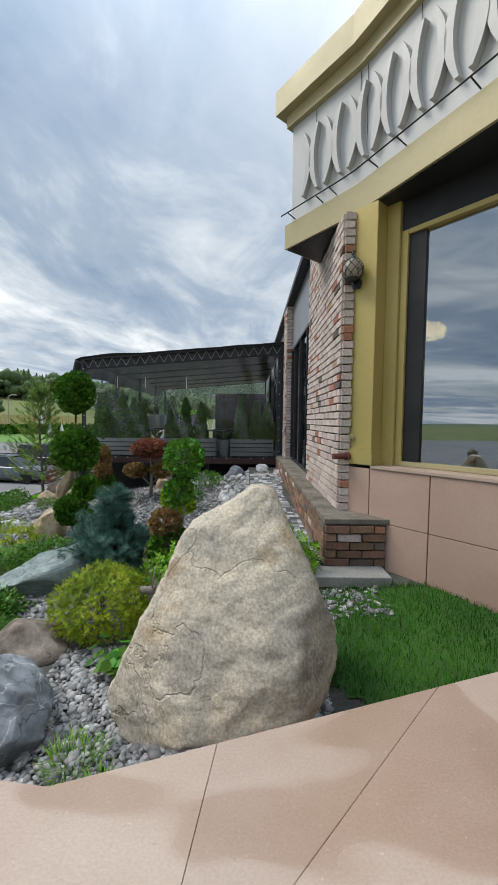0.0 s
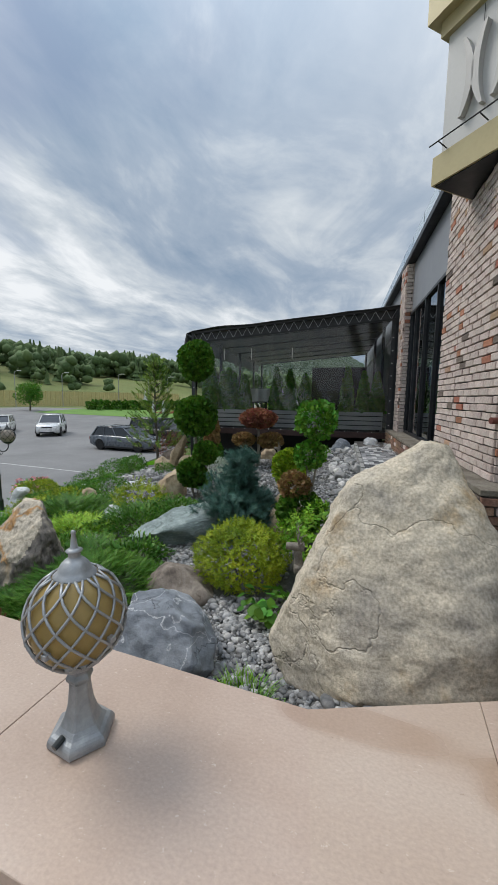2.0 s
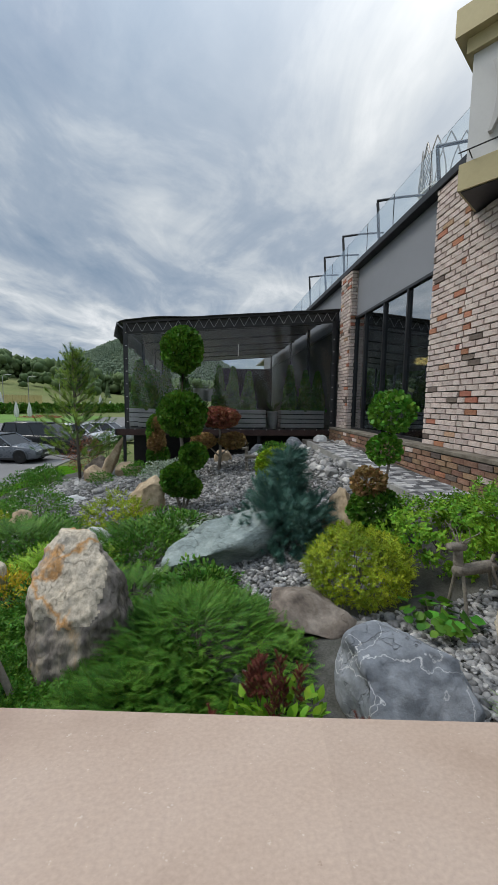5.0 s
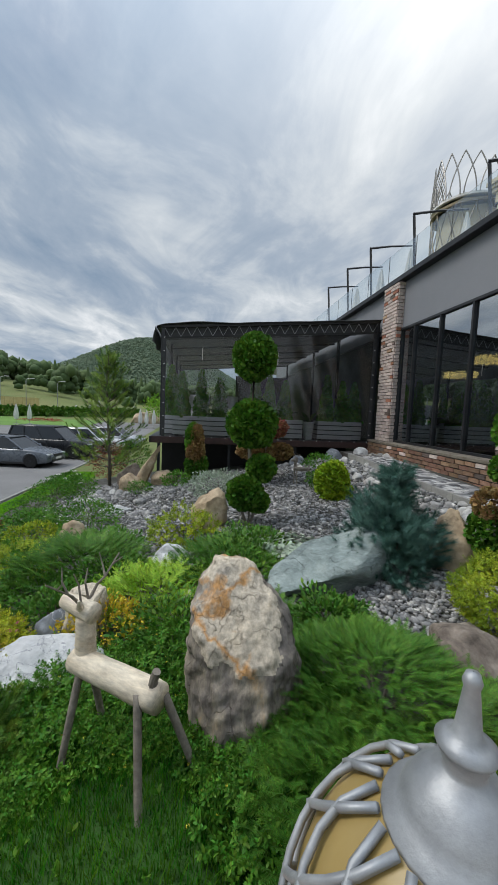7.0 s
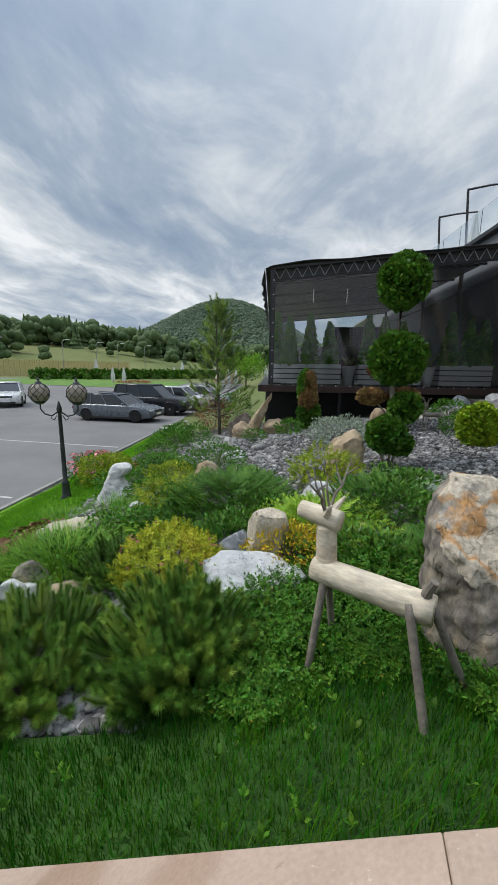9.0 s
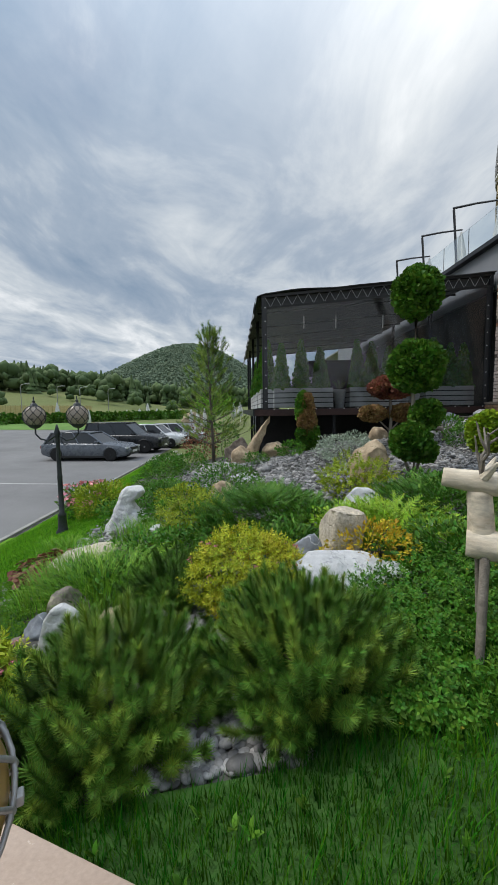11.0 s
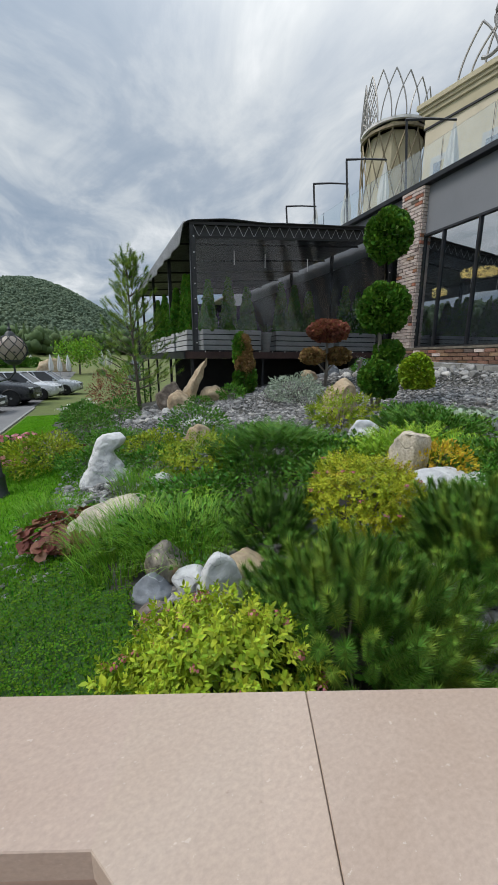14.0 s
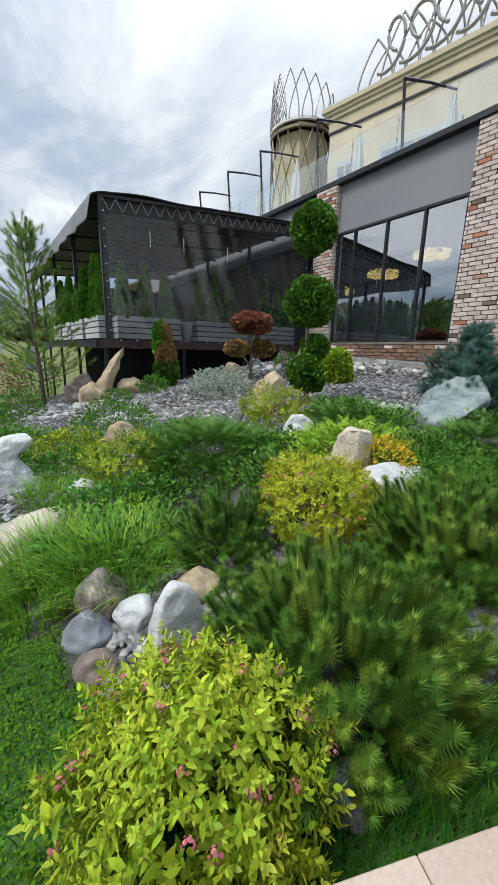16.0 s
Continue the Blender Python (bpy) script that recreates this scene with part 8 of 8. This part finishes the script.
M_FENCE = mat("yellow_fence_mesh", [(0.5, 0.42, 0.18), (0.58, 0.5, 0.25)], rough=0.6, scale=2, bump=0.05)
fence = thing("sports_fence", "tall pale yellow mesh fence round a sports pitch", "fence")
FA, FB = Vector((*polar(58, 92), 0)), Vector((*polar(24.5, 104), 0))
zf = float(ground_z(FA.x, FA.y))
nf = 60
for k in range(nf):
    p, q = FA.lerp(FB, k / nf), FA.lerp(FB, (k + 1) / nf)
    z = float(ground_z(p.x, p.y)) - 0.1
    part("post", boxed((p.x, p.y, z + 1.75), (0.16, 0.16, 3.5)), M_FENCE, fence)
    d = (q - p)
    m = Matrix.Translation((p + q) / 2 + Vector((0, 0, z + 1.75))) @ Matrix.Rotation(math.atan2(d.y, d.x), 4, "Z")
    bm = bmesh.new()
    for j in range(9):
        box(bm, (-d.length / 2 + (j + 0.5) * d.length / 9, 0, 0), (0.09, 0.03, 3.3), m)
    for zz in (-1.6, 0, 1.6):
        box(bm, (0, 0, zz), (d.length, 0.04, 0.08), m)
    part("mesh_panel", bm, M_FENCE, fence)

hedge = thing("hedge", "long clipped dark green hedge", "hedge")
arr = []
HA, HB = Vector((*polar(37, 72), 0)), Vector((*polar(12.5, 80), 0))
for k in range(46):
    p = HA.lerp(HB, k / 45)
    z = float(ground_z(p.x, p.y))
    arr.append(leaf_cloud((p.x, p.y, z + 0.7), (0.8, 0.6, 0.85), 150, 0.34, k, 0.12, 0.6, lv=TV_, lf=TF_))
v, f = join(arr)
mesh_from("foliage", v, f, G_DARK, hedge, smooth=True)
for k in range(11):
    p = HA.lerp(HB, (k + 0.5) / 11) * 0.95
    shrub("ball_bush", "small round bush before the hedge", p.x, p.y, 0.55, 1.0, G_JUN, 160, 0.22, 200 + k, group="round bushes by the hedge")
for az, r, h in ((29.5, 78, 3.4), (17.6, 84, 3.3), (16.3, 84, 2.2), (18.8, 83, 2.2), (12.8, 86, 2.2), (20.5, 84, 2.0), (6.6, 58, 3.0), (5.4, 60, 3.2)):
    x_, y_ = polar(az, r)
    z_ = float(ground_z(x_, y_))
    pr = thing("parasol", "closed white garden parasol beyond the car park", "parasol", "far parasols", (x_, y_, z_))
    bm = bmesh.new()
    tube(bm, (0, 0, 0), (0, 0, h), 0.04, n=6)
    part("pole", bm, M_WHITE, pr)
    part("canopy", folded_canopy(h * 0.7, 0.38, int(az * 10), Matrix.Translation((0, 0, h * 0.32))), M_CANVAS, pr)
for az, r in ((40.5, 88), (33.2, 86), (29.0, 90), (26.2, 92), (46, 88), (22.5, 96)):
    x_, y_ = polar(az, r)
    z_ = float(ground_z(x_, y_))
    sl = thing("street_lamp", "slim grey street lamp with a bent arm", "lamp", "street lamps", (x_, y_, z_))
    bm = bmesh.new()
    path_tube(bm, [(0, 0, 0), (0, 0, 6.6), (0.2, 0, 7.0), (0.8, 0, 7.15)], 0.09, 0.05, n=6)
    part("pole", bm, M_STEEL, sl)
    part("head", boxed((1.2, 0, 7.15), (0.9, 0.28, 0.12), 0.03), M_WHITE, sl)
bed = thing("flower_bed", "low bed of red flowers on a lawn island", "flower bed", at=(*polar(25.5, 62), float(ground_z(*polar(25.5, 62)))))
v, f = leaf_cloud((0, 0, 0.05), (3.2, 1.6, 0.25), 900, 0.2, 5, 0.1, 0.2)
mesh_from("bloom", v, f, leaf_mat("red_bed", [(0.3, 0.04, 0.04), (0.42, 0.08, 0.07)]), bed, smooth=True)
isl = grid_mesh("lawn_island", np.linspace(-46, -19, 28), np.linspace(47, 61, 20), M_TURF, 0.06)
tagged(isl, "bright lawn island across the car park", "lawn", kind="structure")
isl.data.materials.clear()
isl.data.materials.append(mat("bright_turf", [(0.09, 0.19, 0.03), (0.13, 0.25, 0.04)], rough=0.9, scale=0.4, bump=0.4, bscale=10, fine=0.2))


def round_tree(x, y, h, r, seed, material, label, name="tree"):
    z = float(ground_z(x, y))
    ob = thing(name, label, "tree", at=(x, y, z))
    bm = bmesh.new()
    path_tube(bm, [(0, 0, -0.1), (0.1, 0, h * 0.3), (0, 0, h * 0.6)], 0.14, 0.06, n=6)
    for k in range(5):
        a = k * 1.26
        path_tube(bm, [(0.05, 0, h * 0.3), (r * 0.3 * math.cos(a), r * 0.3 * math.sin(a), h * 0.5), (r * 0.6 * math.cos(a), r * 0.6 * math.sin(a), h * 0.65)], 0.06, 0.02, n=5)
    part("trunk", bm, M_BARK, ob)
    arr = [leaf_cloud((r * 0.5 * math.cos(k * 1.3), r * 0.5 * math.sin(k * 1.3), h * (0.55 + 0.08 * (k % 3))), (r * 0.6, r * 0.6, h * 0.3), 420, 0.3, seed + k, 0.2, 0.4) for k in range(6)]
    v, f = join(arr)
    mesh_from("crown", v, f, material, ob, smooth=True)


round_tree(*polar(9.7, 56), 4.6, 2.7, 3, G_MID, "round-crowned willow beyond the lot")
round_tree(*polar(44.5, 70), 4.5, 1.8, 5, G_GREEN, "young leafy tree by the pitch fence")
boulder(*polar(12.2, 62), 5.0, 2.5, 1.9, 90, R_TAN, "broad tan rock beyond the lot", name="landscape_rock")
boulder(*polar(4.6, 44), 1.4, 0.9, 2.2, 91, R_BLUE, "upright grey stone on the far lawn", name="landscape_rock")

# ---- far woods ----


def tree_shape(seed, conifer=False, clumps=9):
    rr = random.Random(seed)
    bm = bmesh.new()
    if conifer:
        for k in range(5):
            z = 0.12 + k * 0.18
            bmesh.ops.create_cone(bm, cap_ends=False, segments=7, radius1=0.26 * (1 - k / 5.5), radius2=0.02, depth=0.3, matrix=Matrix.Translation((rr.uniform(-0.02, 0.02), 0, z + 0.1)) @ Matrix.Rotation(rr.random() * 6, 4, "Z"))
    else:
        for k in range(clumps):
            a, q = rr.random() * 6.28, rr.random() * 0.26
            bmesh.ops.create_icosphere(bm, subdivisions=1, radius=rr.uniform(0.13, 0.24), matrix=Matrix.Translation((q * math.cos(a), q * math.sin(a), rr.uniform(0.28, 0.82))))
        for v in bm.verts:
            v.co += Vector((rr.gauss(0, 0.03), rr.gauss(0, 0.03), rr.gauss(0, 0.03)))
    bmesh.ops.triangulate(bm, faces=bm.faces[:])
    vv, ff = np.array([v.co[:] for v in bm.verts]), np.array([[v.index for v in f.verts] for f in bm.faces])
    bm.free()
    return vv, ff


def woods(name, label, n, r0, r1, a0, a1, h, seed, keep=None, conifer=0.25, material=None, clumps=9):
    g = np.random.default_rng(seed)
    az, r = np.radians(g.uniform(a0, a1, n)), np.sqrt(g.uniform(r0 * r0, r1 * r1, n))
    x, y = -r * np.sin(az), r * np.cos(az)
    if keep is not None:
        k = keep(np.degrees(az), r)
        x, y = x[k], y[k]
    n = len(x)
    which = g.random(n)
    arr = []
    for q in range(5):
        sel = (which * 5).astype(int) == q
        tv, tf = tree_shape(seed + q, q / 5 < conifer - 0.01, clumps)
        s = h * g.uniform(0.7, 1.25, sel.sum())
        a = g.uniform(0, 6.28, sel.sum())
        R = np.zeros((sel.sum(), 3, 3))
        R[:, 0, 0], R[:, 0, 1], R[:, 1, 0], R[:, 1, 1], R[:, 2, 2] = np.cos(a), -np.sin(a), np.sin(a), np.cos(a), 1
        arr.append(scatter(tv, tf, poses(np.stack([x[sel], y[sel], ground_z(x[sel], y[sel]) - 0.08 * s], 1), R, s)))
    v, f = join(arr)
    return tagged(mesh_from(name, v, f, material or M_WOODS, smooth=True), label, "woods", kind="stuff")


def ridge_keep(az, r):
    edge = 205 + 14 * np.sin(az * 0.55) + 9 * np.sin(az * 1.7 + 1) - 45 * smooth01(33, 40, az) * (np.sin(az * 1.3) > 0)
    return r > edge


# distance haze is put into the colour: paler and bluer than near woods
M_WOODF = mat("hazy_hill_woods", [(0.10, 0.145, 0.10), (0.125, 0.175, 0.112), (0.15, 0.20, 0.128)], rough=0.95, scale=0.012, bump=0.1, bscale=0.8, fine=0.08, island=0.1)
woods("ridge_woods", "mixed green woods along the near ridge", 1900, 165, 300, -8, 62, 11.5, 1, ridge_keep, 0.4)
woods("meadow_trees", "scattered trees on the meadow slope", 26, 130, 200, 8, 60, 8, 2)
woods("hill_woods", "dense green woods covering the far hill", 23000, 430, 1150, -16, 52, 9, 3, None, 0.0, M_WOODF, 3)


# ---- closed parasols beyond the car park ----


def far_parasol(x, y, h):
    ob = thing("parasol", "closed white parasol standing on the far lawn", "parasol", "closed parasols beyond the car park", bank_point(x, y))
    part("base", boxed((0, 0, 0.04), (0.5, 0.5, 0.1), 0.02), M_CONC, ob)
    bm = bmesh.new()
    tube(bm, (0, 0, 0.08), (0, 0, h), 0.03, n=8)
    part("pole", bm, M_STEEL, ob)
    part("canopy", folded_canopy(h * 0.72, 0.26, int(x * 7), Matrix.Translation((0, 0, h * 0.25))), M_CANVAS, ob)


for x_, y_ in ((-25.6, 50.2), (-26.8, 49.4), (-10.4, 51.0), (-11.3, 50.6), (-12.4, 52.4)):
    far_parasol(x_, y_, 2.6)

# ---- chandeliers in the restaurant ----
M_GLOW = bpy.data.materials.new("gold_crystal_glow")
M_GLOW.use_nodes = True
gb_ = M_GLOW.node_tree.nodes["Principled BSDF"]
gb_.inputs["Base Color"].default_value = (0.7, 0.5, 0.2, 1)
gb_.inputs["Emission Color"].default_value = (1.0, 0.68, 0.22, 1)
gb_.inputs["Emission Strength"].default_value = 2.2


def chandelier(x, y, z, r, top):
    ob = thing("chandelier", "glowing gold crystal ring chandelier in the restaurant", "chandelier", "restaurant chandeliers", (x, y, z))
    n = 90
    a = rng.uniform(0, 2 * np.pi, n * 4)
    p = np.stack([r * np.cos(a) + rng.normal(0, 0.03, n * 4), r * np.sin(a) + rng.normal(0, 0.03, n * 4), rng.uniform(-0.09, 0.09, n * 4)], 1)
    v, f = scatter(PV, PF, poses(p, frames_of(rng.normal(size=p.shape)), rng.uniform(0.018, 0.035, n * 4)))
    tagged(mesh_from("crystals", v, f, M_GLOW, ob), "glowing gold crystals", kind="stuff")
    bm = bmesh.new()
    tube(bm, (0, 0, 0.02), (0, 0, top - z), 0.01, n=5)
    for k in range(3):
        tube(bm, (r * math.cos(k * 2.1), r * math.sin(k * 2.1), 0.05), (0, 0, 0.5), 0.005, n=4)
    part("rod", bm, M_DARK, ob)


for x_, y_, z_, r_ in ((3.2, 8.2, 2.9, 0.4), (4.4, 10.6, 2.9, 0.45), (3.0, 6.6, 3.1, 0.35), (5.6, 13.5, 2.8, 0.5)):
    chandelier(x_, y_, z_, r_, 4.3)
for s_, d_, z_, r_ in ((1.6, -2.6, 2.35, 0.4), (2.2, -3.2, 2.75, 0.45), (1.2, -3.9, 3.0, 0.3), (3.2, -2.4, 2.6, 0.4)):
    p_ = wing(s_, d_, z_)
    chandelier(p_.x, p_.y, p_.z, r_, 3.75)

# ---- bricks ----
rb = random.Random(9)
BRICK_H, BRICK_L, JOINT = 0.070, 0.235, 0.014


def brick_mesh(ln, dp, material, seed):
    r2 = random.Random(seed)
    bm = bmesh.new()
    bmesh.ops.create_cube(bm, size=1.0, matrix=Matrix.Diagonal((ln, dp, BRICK_H, 1)))
    for v in bm.verts:
        v.co += Vector((r2.uniform(-0.004, 0.004), r2.uniform(-0.004, 0.004), r2.uniform(-0.004, 0.004)))
    bmesh.ops.bevel(bm, geom=bm.edges[:], offset=0.005, segments=1, affect="EDGES")
    me = bpy.data.meshes.new("brick")
    bm.to_mesh(me)
    bm.free()
    me.materials.append(material)
    return me


def brick_set(ln, mats, weights, dp=0.05):
    return [(brick_mesh(ln, dp, m, i * 7 + j), w) for i, (m, w) in enumerate(zip(mats, weights)) for j in range(3)]


M_BRICKD = mat("sooty_brick", [(0.09, 0.07, 0.06), (0.17, 0.135, 0.115)], rough=0.85, scale=7, bump=0.5, bscale=45, fine=0.3, objrand=0.25)
M_BRICKO = mat("orange_brick", [(0.40, 0.25, 0.16), (0.46, 0.32, 0.22)], rough=0.85, scale=7, bump=0.5, bscale=45, fine=0.3, objrand=0.2)


def face_of_bricks(parent, origin, along, out, width, z0, z1, mats, weights, limit=300):
    """Courses of bricks on an upright face; those past the limit are joined."""
    full, half = brick_set(BRICK_L, mats, weights), brick_set(BRICK_L / 2 - JOINT / 2, mats, weights)
    along, out = Vector(along).normalized(), Vector(out).normalized()
    rot = Matrix((along, -out, Vector((0, 0, 1)))).transposed()
    made, course, z = 0, 0, z0
    rest = {}
    while z + BRICK_H <= z1 + 0.01:
        s = 0.0
        first = course % 2
        while s < width - 0.02:
            ln = BRICK_L if not first else BRICK_L / 2 - JOINT / 2
            pick = full
            if first:
                pick = half
                first = 0
            if s + ln > width + 0.03:
                ln, pick = max(0.05, width - s), half
            me = rb.choices([p[0] for p in pick], [p[1] for p in pick])[0]
            sx = ln / (BRICK_L if pick is full else BRICK_L / 2 - JOINT / 2)
            p = Vector(origin) + along * (s + ln / 2) + out * (rb.uniform(-0.004, 0.004)) + Vector((0, 0, z + BRICK_H / 2 + rb.uniform(-0.003, 0.003)))
            m = Matrix.Translation(p) @ rot.to_4x4() @ Matrix.Rotation(rb.uniform(-0.012, 0.012), 4, "Y") @ Matrix.Diagonal((sx, 1, 1, 1))
            if made < limit:
                ob = new("brick", me)
                ob.parent = parent
                ob.matrix_basis = m
                made += 1
            else:
                rest.setdefault(me.materials[0].name, (me.materials[0], []))[1].append((me, m))
            s += ln + JOINT
        z += BRICK_H + JOINT
        course += 1
    for key, (mm, items) in rest.items():
        bm = bmesh.new()
        for me, m in items:
            k = len(bm.verts)
            bm.from_mesh(me)
            bm.verts.ensure_lookup_table()
            bmesh.ops.transform(bm, matrix=m, verts=bm.verts[k:])
        tagged(link("bricks", bm, mm, parent), kind="stuff")


PALE = ([M_BRICK, M_BRICKR, M_BRICKD, M_BRICKO], [0.90, 0.05, 0.03, 0.02])
DULL = ([M_BRICKB, M_BRICKD, M_BRICK, M_BRICKR], [0.8, 0.14, 0.03, 0.03])
pier = bpy.data.objects["wall_pier"]
pier2 = bpy.data.objects["wall_pier_front"]
pil = bpy.data.objects["wall_pilaster"]
plin = bpy.data.objects["plinth"]
face_of_bricks(pier2, (PIER_X, 4.03, 0.535), (0, 1, 0), (-1, 0, 0), 1.39, 0, 3.2, *PALE)
face_of_bricks(pier2, (PIER_X - 0.0, 4.03, 0.535), (1, 0, 0), (0, -1, 0), 0.10, 0, 3.2, *PALE, limit=60)
face_of_bricks(pier, (PIER_X, 5.43, 0.535), (0, 1, 0), (-1, 0, 0), 0.80, 0, 3.94, *PALE)
face_of_bricks(pil, (PIER_X - 0.03, 9.70, 0.535), (0, 1, 0), (-1, 0, 0), 0.70, 0, 3.93, *PALE)
face_of_bricks(pil, (PIER_X - 0.03, 9.69, 0.535), (1, 0, 0), (0, -1, 0), 0.17, 0, 3.93, *PALE, limit=120)
face_of_bricks(plin, (0.79, 3.66, 0.05), (0, 1, 0), (-1, 0, 0), 6.75, 0, 0.42, *DULL)
face_of_bricks(plin, (0.78, 3.65, 0.05), (1, 0, 0), (0, -1, 0), 0.60, 0, 0.42, *DULL, limit=40)

for ob in list(bpy.data.objects):
    stem = ob.name.split(".")[0]
    if ob.parent is not None and stem in ("needle_mass", "stemwork", "bloom", "blade_mass", "leafage", "branchwork", "frond_mass", "plumage", "stalkwork", "crystals", "bricks", "cage"):
        ob["kind"] = "stuff"
